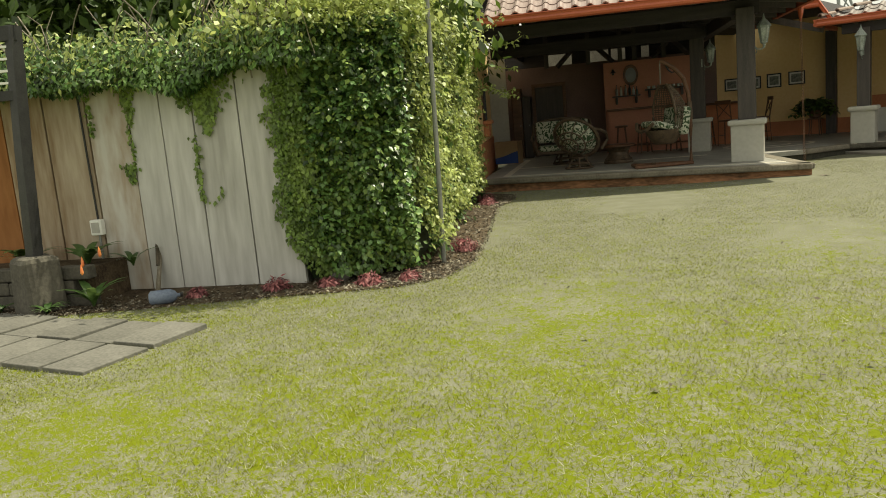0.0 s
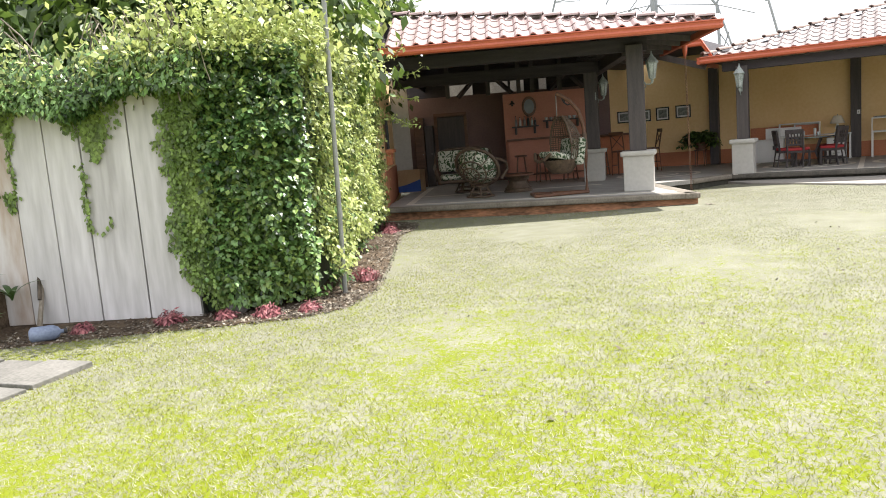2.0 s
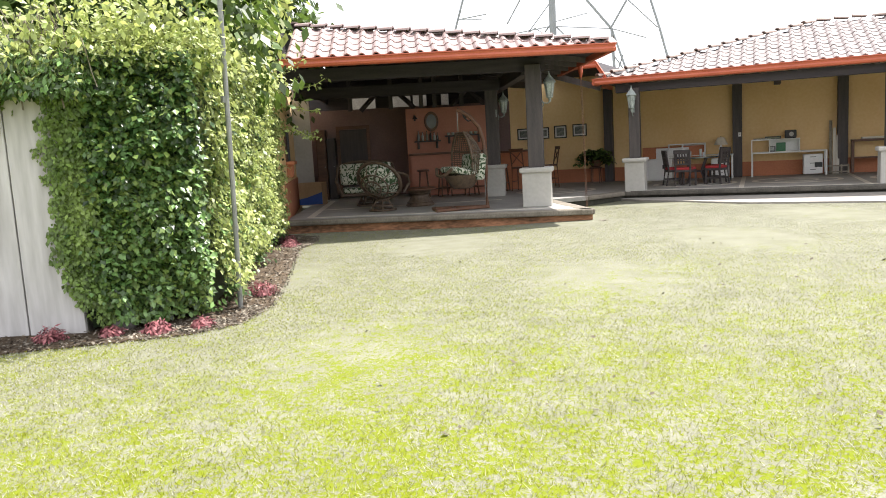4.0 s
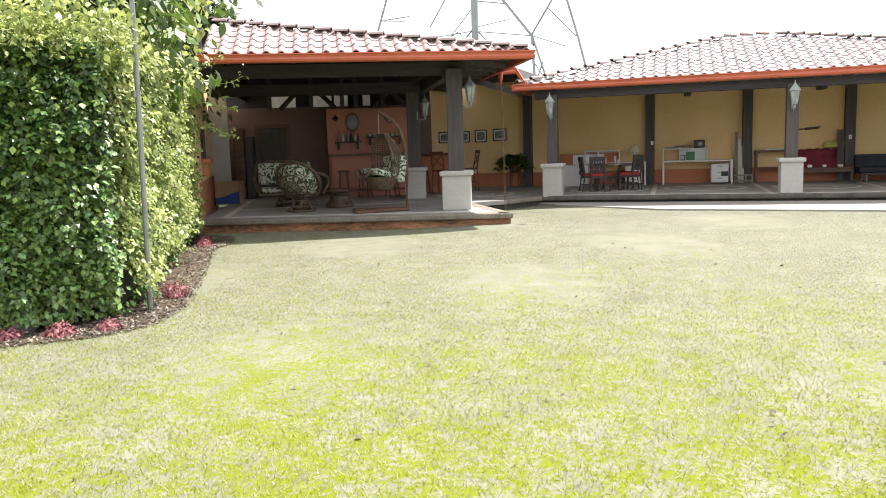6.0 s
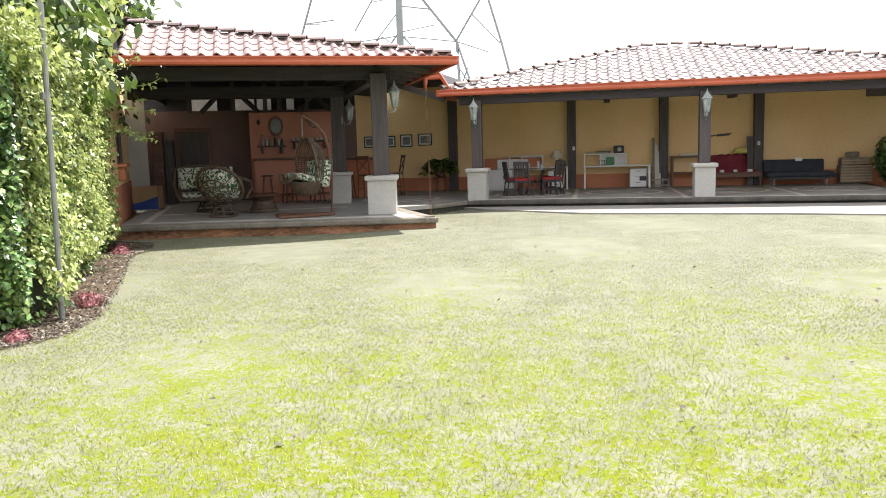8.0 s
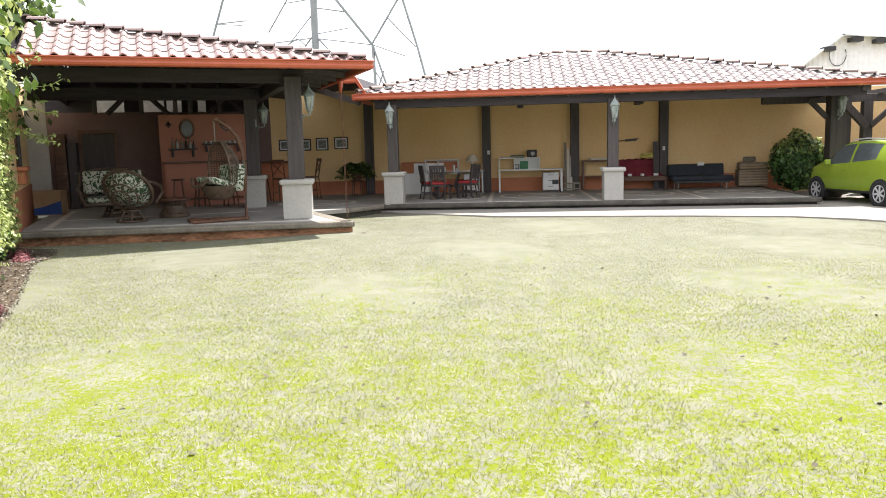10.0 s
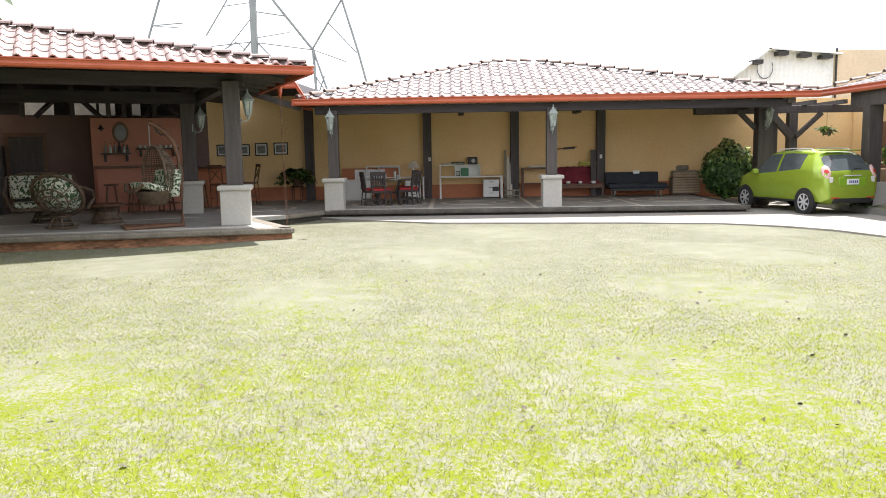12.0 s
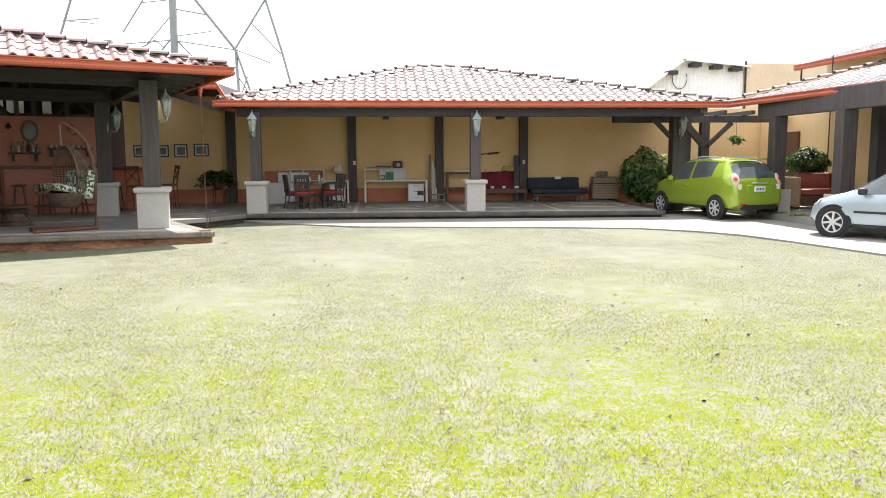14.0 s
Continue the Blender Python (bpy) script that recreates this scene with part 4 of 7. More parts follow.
def tree(x, y, height, radius, seed, label, leaf=0.13, material=TREELEAF, clumps=46, per=120):
    rng = rgen(seed)
    t = thing("tree", pose(x, y, -0.3), label, "tree", "trees behind the wall")
    bm = bmesh.new()
    trunk = [(0.12 * math.sin(k), 0.1 * math.cos(k * 1.3), height * 0.75 * k / 6) for k in range(7)]
    tube(bm, trunk, lambda u: 0.17 * (1 - 0.6 * u), 8)
    for k in range(7):
        a = k * 0.9 + seed
        b = Vector(trunk[3 + k % 3])
        e = b + Vector((math.cos(a) * radius[0] * 0.6, math.sin(a) * radius[1] * 0.6, height * 0.28))
        tube(bm, [b, (b + e) / 2 + Vector((0, 0, 0.2)), e], lambda u: 0.07 * (1 - 0.7 * u), 6)
    part("trunk", bm, BARK, t)
    p, q = crown_points(rng, (0, 0, height - radius[2] * 0.7), radius, clumps, per)
    adopt(leaves("crown", p, q, leaf, material, rng, 0.3, 1.9), t, kind="stuff")


tree(-10.2, 8.6, 5.2, (2.3, 2.3, 2.1), 21, "leafy dark green tree behind the ivy wall")
tree(-7.6, 8.8, 4.9, (1.8, 1.9, 1.7), 22, "bushy green tree rising over the ivy corner", 0.11, TREELEAF, 38, 130)
tree(-11.6, 15.8, 6.3, (2.1, 2.1, 2.0), 26, "dark leafy tree beside the lounge roof")
tree(-12.8, 7.2, 5.0, (2.2, 2.2, 2.2), 23, "dark leafy tree in the neighbouring garden")
tree(-12.2, 13.0, 6.0, (2.5, 2.5, 2.2), 24, "tall shaded tree beside the lounge roof")
tree(-9.0, 11.5, 5.2, (1.6, 1.9, 1.7), 25, "sunlit shrub tree beside the lounge", 0.11, YOUNG, 30, 110)
tree(-15.0, 10.0, 6.5, (3.0, 3.0, 2.6), 26, "dark leafy tree in the neighbouring garden", 0.17)
tree(-15.8, 5.2, 5.0, (2.4, 2.2, 2.4), 27, "dark leafy tree in the neighbouring garden")


def banana(x, y, seed, n=7, size=1.7, h=2.1):
    rng = random.Random(seed)
    t = thing("banana_plant", pose(x, y, -0.3), "banana plant with broad torn leaves behind the wall", "banana plant", "banana plants")
    part("stem", R((0, 0, 0), (0, 0, h + 0.3), 0.13, 0.08), BARK, t)
    for k in range(n):
        a = 2 * math.pi * k / n + rng.uniform(-0.3, 0.3)
        bm = bmesh.new()
        rows = []
        length = size * rng.uniform(0.8, 1.15)
        for j in range(11):
            u = j / 10
            r, z = length * u, h + 0.2 + 1.0 * u * size * 0.55 - 1.15 * u * u * size * 0.8
            w = 0.30 * math.sin(math.pi * min(1, u * 0.93 + 0.06)) ** 0.7
            c, s = math.cos(a), math.sin(a)
            rows.append([bm.verts.new((c * r - s * o * w, s * r + c * o * w, z - abs(o) * 0.10 + rng.uniform(-0.02, 0.02))) for o in (-1, 0, 1)])
        for p, q in zip(rows, rows[1:]):
            for i in (0, 1):
                bm.faces.new((p[i], p[i + 1], q[i + 1], q[i]))
        part("leaf", bm, BANANA, t, smooth=True)


banana(-11.2, 5.4, 3)
banana(-9.6, 6.3, 4, 8, 1.8, 2.3)
banana(-12.6, 5.0, 5, 7, 2.0, 2.5)
banana(-7.3, 6.6, 8, 8, 1.2, 2.8)


def palm(x, y, h, seed):
    rng = random.Random(seed)
    t = thing("palm_tree", pose(x, y, -0.3), "palm with drooping dark fronds behind the roof", "palm")
    part("trunk", tube(bmesh.new(), [(0, 0, 0), (0.1, 0, h * 0.5), (0, 0.1, h)], lambda u: 0.16 - 0.05 * u, 9), BARK, t)
    for k in range(15):
        a = 2 * math.pi * k / 15 + rng.uniform(-0.2, 0.2)
        lift = rng.uniform(-0.1, 0.9)
        verts, faces = [], []
        for j in range(26):
            u = j / 25
            c = Vector((math.cos(a) * 1.9 * u, math.sin(a) * 1.9 * u, h + lift * u * 1.2 - 1.3 * u * u))
            for side in (-1, 1):
                d = Vector((-math.sin(a) * side, math.cos(a) * side, -0.55)).normalized() * 0.42 * math.sin(math.pi * min(0.97, u * 0.85 + 0.12))
                o = len(verts)
                verts += [c[:], (c + d + Vector((math.cos(a), math.sin(a), 0)) * 0.16)[:], (c + Vector((math.cos(a), math.sin(a), 0)) * 0.05)[:]]
                faces.append((o, o + 1, o + 2))
        ob = raw("frond", verts, faces, TREELEAF)
        ob.parent = t


palm(-13.0, 18.5, 5.9, 6)

# ---- pole, garden post and bed plants ----
def pole():
    t = thing("metal_pole", ID, "thin galvanised metal pole standing in the flower bed", "pole")
    part("pipe", tube(bmesh.new(), [(-5.30, 7.03, -0.3), (-5.27, 7.06, 1.5), (-5.22, 7.10, 4.6)], 0.028, 10), STEEL, t)
    for z in (0.6, 2.0):
        part("coupling", R((-5.285, 7.045, z), (-5.283, 7.047, z + 0.07), 0.034), STEEL, t)


pole()


def red_plant(x, y, size, seed):
    rng = rgen(seed)
    t = thing("red_plant", pose(x, y, -0.27), "low red-leaved bedding plant in the mulch", "plant", "red bedding plants")
    n = 420
    d = rng.normal(0, 1, (n, 3))
    d[:, 2] = np.abs(d[:, 2]) + 0.15
    d /= np.linalg.norm(d, axis=1, keepdims=True)
    p = d * rng.uniform(0.35, 1.0, (n, 1)) * size * [1.0, 1.0, 0.9]
    adopt(leaves("foliage", p, d + rng.normal(0, 0.4, (n, 3)), 0.021, REDPLANT, rng, 0.2, 2.8), t, kind="stuff")
    part("stem", R((0, 0, -0.02), (0, 0, size * 0.5), 0.008, seg=5), BARK, t)


for i, (x, y, s) in enumerate(((-6.30, 5.36, 0.17), (-5.83, 5.66, 0.13), (-5.42, 5.86, 0.15), (-5.10, 6.15, 0.12), (-5.5, 7.75, 0.20), (-8.25, 12.5, 0.2), (-7.0, 4.85, 0.12), (-7.9, 12.0, 0.16))):
    red_plant(x, y, s, 40 + i)


def clump(name, x, y, z, n, length, material, seed, label, category, arch=0.5):
    """A clump of strap leaves."""
    rng = random.Random(seed)
    t = thing(name, pose(x, y, z), label, category)
    for k in range(n):
        a, le = rng.uniform(0, 6.28), length * rng.uniform(0.6, 1.2)
        w = le * 0.09
        bm = bmesh.new()
        rows = []
        for j in range(6):
            u = j / 5
            r, h = le * arch * u ** 1.4, le * (u - arch * 0.75 * u * u)
            ww = w * math.sin(math.pi * (u * 0.9 + 0.08))
            rows.append([bm.verts.new((math.cos(a) * r - math.sin(a) * o * ww, math.sin(a) * r + math.cos(a) * o * ww, h)) for o in (-1, 0, 1)])
        for p, q in zip(rows, rows[1:]):
            for i in (0, 1):
                bm.faces.new((p[i], p[i + 1], q[i + 1], q[i]))
        part("leaf", bm, material, t, smooth=True)
    return t


def litter():
    """Fallen leaves and chips on the bed."""
    rng = rgen(60)
    n = 9000
    u = rng.uniform(0, 1, n) * (len(BED_EDGE) - 1.001)
    i = u.astype(int)
    e = np.array(BED_EDGE)
    p = e[i] + (e[i + 1] - e[i]) * (u - i)[:, None]
    d = e[i + 1] - e[i]
    inward = np.stack([-d[:, 1], d[:, 0]], 1) / np.linalg.norm(d, axis=1, keepdims=True)
    p = p + inward * (np.abs(rng.normal(0, 0.35, n)) - 0.06)[:, None]
    pts = np.concatenate([p, (-0.262 + 0.02 * rng.uniform(0, 1, n))[:, None]], 1)
    k = n // 3
    tagged(leaves("leaf_litter", pts[:k], rng.normal(0, 0.35, (k, 3)) + [0, 0, 1], 0.024, DRYLEAF, rng), "dry pale leaf litter on the flower bed", "leaf litter", kind="stuff")
    tagged(leaves("dark_litter", pts[k:], rng.normal(0, 0.35, (n - k, 3)) + [0, 0, 1], 0.02, BARK, rng), "dark bark chips on the flower bed", "bark chips", kind="stuff")


litter()
lily = clump("flowering_plant", -7.75, 4.12, -0.25, 12, 0.45, BANANA, 50, "broad-leaved plant with orange and pink flowers by the wall", "plant", 0.7)
for dx, dy, h in ((-0.1, 0.0, 0.42), (0.12, 0.08, 0.52), (0.05, -0.1, 0.36)):
    part("flower", lathe(bmesh.new(), [(0.006, 0), (0.018, 0.02), (0.015, 0.06), (0.003, 0.11)], 8, Matrix.Translation((dx, dy, h))), FLOWER, lily, "orange flower")
clump("bed_plant", -8.35, 4.45, 0.1, 14, 0.5, BANANA, 51, "green leafy plant growing in the raised planter", "plant", 0.8)
clump("bed_plant", -9.1, 4.15, 0.1, 16, 0.55, LEAF, 52, "green leafy plant growing in the raised planter", "plant", 0.8)
clump("bed_plant", -7.95, 4.75, 0.05, 9, 0.35, LEAF, 53, "small leafy plant against the stained wall", "plant", 0.8)
clump("bed_plant", -8.0, 3.75, -0.26, 22, 0.22, LEAF, 54, "low ground-cover plant at the edge of the bed", "plant", 0.9)
clump("bed_plant", -8.7, 3.6, -0.26, 22, 0.2, LEAF, 55, "low ground-cover plant at the edge of the bed", "plant", 0.9)


def garden_post():
    t = thing("pergola_post", ID, "dark steel pergola post on a rough stone base", "post")
    part("post", tube(bmesh.new(), [(-8.32, 3.86, 0.2), (-8.28, 3.92, 1.4), (-8.22, 4.00, 2.68)], 0.085, 4), BLACK, t)
    bm = B(-8.52, -8.13, 3.66, 4.05, -0.32, 0.32, bevel=0.06)
    for v in bm.verts:
        v.co += Vector((1, 1, 1)) * 0.03 * noise.noise(v.co * 5)
    part("stone_base", bm, DARKSTONE, t, "rough grey stone base")
    part("top_beam", frame_rod((-8.18, 4.02, 2.62), (-9.6, 2.9, 2.68), 0.05, 0.09), BLACK, t)
    part("side_beam", frame_rod((-8.25, 3.94, 2.0), (-9.6, 2.9, 2.03), 0.04, 0.06), BLACK, t)
    for k in range(4):
        part("slat", frame_rod((-8.26, 3.94, 2.12 + 0.12 * k), (-9.6, 2.92, 2.15 + 0.12 * k), 0.015, 0.015), WHITE, t)


garden_post()


def planter():
    """Low planter of stacked stone blocks."""
    t = thing("stone_planter", pose(-7.95, 4.32, -0.28, 0, 0, 203), "low raised planter of stacked stone blocks", "planter")
    part("soil", B(0.06, 2.5, -0.6, -0.02, 0, 0.40), SOIL, t)
    me = None
    for row in range(3):
        for k in range(6):
            bm = B(0, 0.40, 0, 0.14, 0, 0.14, bevel=0.015)
            if me is None:
                ob = part("block", bm, DARKSTONE, t)
                me = ob.data
            else:
                bm.free()
                ob = new("block", me)
                ob.parent = t
            ob.matrix_local = pose(0.42 * k + 0.21 * (row % 2), 0.005 * ((k * 7 + row) % 3), 0.15 * row, 0, 0, ((k * 5 + row * 3) % 5) - 2)


planter()


def meter_box():
    t = thing("electric_box", WALL_M @ Matrix.Translation((4.45, -0.002, 0.48)), "small white electric box with a conduit on the wall", "electric box")
    part("case", B(-0.075, 0.075, -0.08, 0, -0.08, 0.10, bevel=0.012), WHITE, t)
    part("cover", B(-0.05, 0.05, -0.09, -0.08, -0.05, 0.07, bevel=0.004), GREY, t)
    part("conduit", R((0, -0.03, -0.08), (0, -0.03, -0.75), 0.014), STEEL, t)
    part("cable", R((0.0, -0.015, 0.1), (-0.02, -0.015, 1.7), 0.012), BLACK, t)


meter_box()
stick = thing("leaning_stick", ID, "peeling wooden stick leaning on the concrete wall", "stick")
part("shaft", tube(bmesh.new(), [(-7.72, 4.86, -0.25), (-7.82, 5.0, 0.05), (-7.9, 5.08, 0.32)], lambda u: 0.03 - 0.012 * u, 8), DRYLEAF, stick)
part("bark_strip", tube(bmesh.new(), [(-7.79, 4.95, 0.02), (-7.86, 5.02, 0.2), (-7.92, 5.06, 0.36)], 0.022, 6), BARK, stick)
bottle = thing("plastic_jug", pose(-7.05, 4.5, -0.19, 90, 0, 140), "dusty blue-grey plastic jug lying on the soil", "jug")
part("body", lathe(bmesh.new(), [(0.05, -0.15), (0.075, -0.13), (0.075, 0.06), (0.05, 0.11), (0.02, 0.13), (0.02, 0.16)], 14), mat("dusty_blue_plastic", (0.11, 0.14, 0.21), (0.19, 0.23, 0.31), 0.6, 5, 40, 0.05), bottle, smooth=True)
part("cap", R((0, 0, 0.16), (0, 0, 0.185), 0.026), BLACK, bottle)
rock = thing("field_stone", pose(-5.95, 5.95, -0.2), "grey rounded field stone at the foot of the ivy", "stone")
bm = bmesh.new()
bmesh.ops.create_icosphere(bm, subdivisions=3, radius=0.11)
for v in bm.verts:
    v.co = Vector((v.co.x * 1.4, v.co.y, v.co.z * 0.9)) * (1 + 0.25 * noise.noise(v.co * 6))
part("stone", bm, PAVER, rock)

# ---- stepping slabs ----
pav = thing("pavement", ID, "path of worn grey stone slabs set in the lawn", "path", kind="structure")
slab = None
for r in range(2):
    for k in range(8):
        bm = B(0, 0.47, 0, 0.62, -0.12, 0.0, bevel=0.008)
        if slab is None:
            ob = part("slab", bm, PAVER, pav)
            slab = ob.data
        else:
            bm.free()
            ob = new("slab", slab)
            ob.parent = pav
        ob.matrix_local = pose(-5.52, 2.76, -0.246, 0, 0, 9) @ pose(-0.47 - 0.505 * k + 0.0 * r, 0.665 * r, 0.012 * math.sin(k * 3 + r), 0.6 * math.sin(k + r), 0.5 * math.cos(k * 2), 1.2 * math.sin(k * 5 + r))

# ---- distance: pylon, shed, house ----
def pylon():
    t = thing("transmission_tower", ID, "pale steel lattice transmission tower behind the roofs", "tower")
    Y = 45.0
    def bar(pts, r):
        part("strut", tube(bmesh.new(), [(x, Y + dy, z) for x, z, dy in pts], r, 5), TOWERSTEEL, t)
    part("mast", R((-10.86, Y, 0), (-10.84, Y, 16), 0.22, 0.20), TOWERSTEEL, t, "thick steel mast")
    bar([(-17.9, 5.5, 0), (-16.3, 10.1, 0), (-14.6, 15, 0)], 0.07)
    bar([(-16.75, 9.0, 0), (-15.2, 9.3, 1)], 0.04)
    bar([(-16.75, 9.0, 0), (-14.8, 8.7, -1)], 0.03)
    bar([(-13.6, 8.4, 0), (-10.9, 12.5, 0)], 0.045)
    bar([(-12.6, 10.0, 0), (-10.9, 10.2, 0)], 0.03)
    bar([(-12.4, 7.7, 0), (-10.9, 9.4, 0)], 0.035)
    bar([(-10.9, 8.2, 0), (-12.0, 6.9, 0)], 0.05)
    bar([(-10.9, 8.2, 0), (-9.4, 6.6, 0)], 0.05)
    bar([(-10.9, 8.2, 0), (-8.8, 8.5, 0)], 0.03)
    bar([(-11.8, 13.5, 0), (-9.6, 10.2, 0), (-7.5, 7.5, 0)], 0.09)
    bar([(-10.8, 9.7, 0), (-9.0, 9.4, 0)], 0.04)
    bar([(-7.5, 7.5, 0), (-7.35, 4.0, 0)], 0.09)
    bar([(-7.5, 7.5, 0), (-6.2, 3.5, 0)], 0.07)
    bar([(-7.4, 6.0, 0), (-6.7, 4.9, 0)], 0.04)
    bar([(-6.9, 6.0, 0), (-7.3, 4.9, 0)], 0.04)
    bar([(-14.4, 7.7, 0), (-11.0, 8.0, 0), (-7.5, 7.5, 0), (-5.6, 6.8, 0)], 0.035)
    bar([(-12.8, 7.5, 0), (-11.9, 8.0, 0), (-11.4, 7.6, 0)], 0.04)
    bar([(-7.5, 7.6, 0), (-5.76, 10.3, 0), (-4.6, 12.2, 0)], 0.06)
    bar([(-6.4, 13.2, 0), (-5.76, 10.25, 0), (-4.9, 7.3, 0), (-4.2, 4.5, 0)], 0.075)
    bar([(-6.6, 9.0, 0), (-5.0, 7.3, 0)], 0.04)
    bar([(-13.2, 13.5, 0), (-10.9, 10.4, 0)], 0.05)
    bar([(-10.9, 10.0, 0), (-8.8, 13.2, 0)], 0.05)
    part("insulator", B(-14.6, -14.2, Y - 0.2, Y + 0.2, 7.55, 7.95), TOWERSTEEL, t)


pylon()


def shed():
    t = thing("corrugated_shed", ID, "white corrugated metal shed with dark purlin ends", "shed")
    bm = bmesh.new()
    xs = np.arange(10.6, 15.0, 0.09)
    def top(x):
        return 4.02 + (x - 10.9) * 0.76 if x < 12.4 else 5.14 - (x - 12.4) * 0.085
    cols = [(x, 30.0 + 0.025 * (i % 2)) for i, x in enumerate(xs)]
    lo, hi = [bm.verts.new((x, y, -0.3)) for x, y in cols], [bm.verts.new((x, y, top(x))) for x, y in cols]
    for i in range(len(cols) - 1):
        bm.faces.new((lo[i], lo[i + 1], hi[i + 1], hi[i]))
    part("wall", bm, ZINC, t)
    for a, b in (((10.6, 3.86), (12.4, 5.2)), ((12.3, 5.2), (15.1, 4.96))):
        part("roof_sheet", frame_on_bar((a[0], 29.75, a[1]), (b[0], 29.75, b[1])), ZINC, t)
    for x, z in ((11.0, 4.0), (11.9, 4.72), (12.85, 5.02), (13.7, 4.94), (14.5, 4.87)):
        part("purlin", B(x - 0.2, x + 0.2, 29.6, 30.05, z - 0.09, z + 0.06), BLACK, t)
    part("cable_loop", tube(bmesh.new(), [(12.3 + 0.3 * math.cos(a), 29.95, 4.5 + 0.4 * math.sin(a)) for a in np.linspace(0.5, -4.0, 16)], 0.015, 5), BLACK, t)


def frame_on_bar(p, q):
    p, q = Vector(p), Vector(q)
    m = Matrix.Translation(p) @ (q - p).to_track_quat("X", "Z").to_matrix().to_4x4()
    return box(bmesh.new(), 0, (q - p).length, -0.1, 3.0, -0.03, 0.03, m)


shed()
n_house = thing("neighbour_house", ID, "plain beige rendered building behind the wall", "building")
part("wall", B(15.02, 22.0, 30.0, 36.0, -0.3, 5.12), BEIGE, n_house)
part("downpipe", R((15.0, 29.95, 0), (15.0, 29.95, 5.2), 0.04), BLACK, n_house)


def house():
    """The dwelling with a tiled porch roof along the driveway."""
    t = thing("house", ID, "ochre house with a dark timber porch and red tiled roofs", "house")
    p, q, inn, zi = (10.37, 21.44, 2.98), (11.16, 11.35, 2.98), 15.32, 4.21
    plane_deck("porch_roof", [p, q, (inn + 0.76, 11.35, zi), (inn, 20.74, zi)], 0.06, t, BEAM)
    along = Vector(q) - Vector(p)
    length = along.length
    d = along.normalized()
    up = Vector((4.86, 0, zi - 2.98))
    up = up - d * up.dot(d)
    m = frame_on(Vector(q), -d, up)
    slope(m, length, 4.86, lambda y: 0.0, lambda y: length - 0.14 * y, t, False)
    gutter(Vector(p) - Vector((0, 0, 0.16)), Vector(q) - Vector((0, 0, 0.16)), t, (-1, -0.08, 0))
    hip_caps(Vector(p) + Vector((0, 0, 0.03)), (inn, 20.74, zi + 0.03), t, 0.40, RIDGE, 0.85)
    part("porch_beam", B(10.62, 10.84, 10.5, 20.2, 2.46, 2.96, bevel=0.01), WOOD, t)
    part("wall", B(13.4, 13.65, 10, 25.4, -0.2, 2.95), YELLOW, t, "ochre plastered house wall")
    part("wall_band", B(13.36, 13.398, 10, 25.4, -0.1, 0.44), TERRA, t, "terracotta painted band")
    part("porch_floor", B(10.35, 13.35, 10, 25.3, -0.2, 0.0), FLOOR, t)
    for y in (19.3, 16.35, 13.4):
        part("porch_column", B(10.56, 10.90, y - 0.17, y + 0.17, 0.55, 2.46, bevel=0.012), WOOD, t)
        part("porch_pedestal", B(10.45, 11.02, y - 0.28, y + 0.28, -0.15, 0.58, bevel=0.02), GREY, t, "pale grey pedestal")
    part("parapet", B(10.5, 10.95, 13.7, 16.0, -0.1, 0.52, bevel=0.02), GREY, t)
    part("inner_column", B(12.2, 12.5, 17.4, 17.7, 0, 2.8, bevel=0.012), WOOD, t)
    part("door", B(13.33, 13.395, 15.6, 18.2, 0.0, 2.3, bevel=0.01), WOOD, t, "dark wooden double door")
    part("door", B(13.33, 13.395, 22.9, 23.7, 0.0, 2.2, bevel=0.01), BROWN, t, "brown wooden door")
    part("cable", R((13.35, 21.3, 0.3), (13.35, 21.3, 4.3), 0.018), BLACK, t)
    # upper storey
    part("upper_wall", B(15.4, 15.6, 14, 25, 3.6, 4.5), BEIGE, t)
    plane_deck("upper_roof", [(14.3, 24.9, 4.42), (14.9, 12, 4.42), (19, 12, 5.6), (18.4, 24.9, 5.6)], 0.06, t, BEAM)
    gutter((14.3, 24.9, 4.26), (14.9, 12, 4.26), t, (-1, -0.05, 0))
    a = Vector((14.9, 12, 4.42))
    d2 = (Vector((14.3, 24.9, 4.42)) - a)
    m = frame_on(a, d2, (4.1, 0.19, 1.18))
    slope(m, d2.length, 3.6, lambda y: 0.0, lambda y: d2.length - 0.2 * y, t, False)
    part("gutter_pipe", R((14.35, 24.7, 3.6), (14.35, 24.7, 4.3), 0.03), BLACK, t)


house()


def pergola():
    t = thing("timber_pergola", ID, "dark timber pergola with diagonal braces between the roofs", "pergola")
    for x, y in ((10.02, 23.6), (10.62, 23.6)):
        part("post", B(x - 0.13, x + 0.13, y - 0.13, y + 0.13, -0.15, 2.5, bevel=0.012), WOOD, t)
    part("beam", B(9.0, 13.3, 23.5, 23.7, 2.5, 2.72, bevel=0.01), WOOD, t)
    part("beam", B(9.06, 9.26, 20.3, 25.4, 2.62, 2.84, bevel=0.01), WOOD, t)
    for a, b in (((9.3, 22.45, 2.6), (10.3, 22.9, 1.75)), ((10.65, 23.4, 1.8), (11.45, 23.5, 2.5)), ((10.6, 23.4, 1.8), (9.95, 23.4, 2.5)), ((9.05, 22.4, 2.05), (8.55, 22.4, 2.55))):
        part("brace", frame_rod(a, b, 0.05, 0.08), WOOD, t)
    for k in range(3):
        part("rafter", B(10.0 + 0.9 * k, 10.12 + 0.9 * k, 22.9, 25.3, 2.72, 2.84), WOOD, t)


pergola()

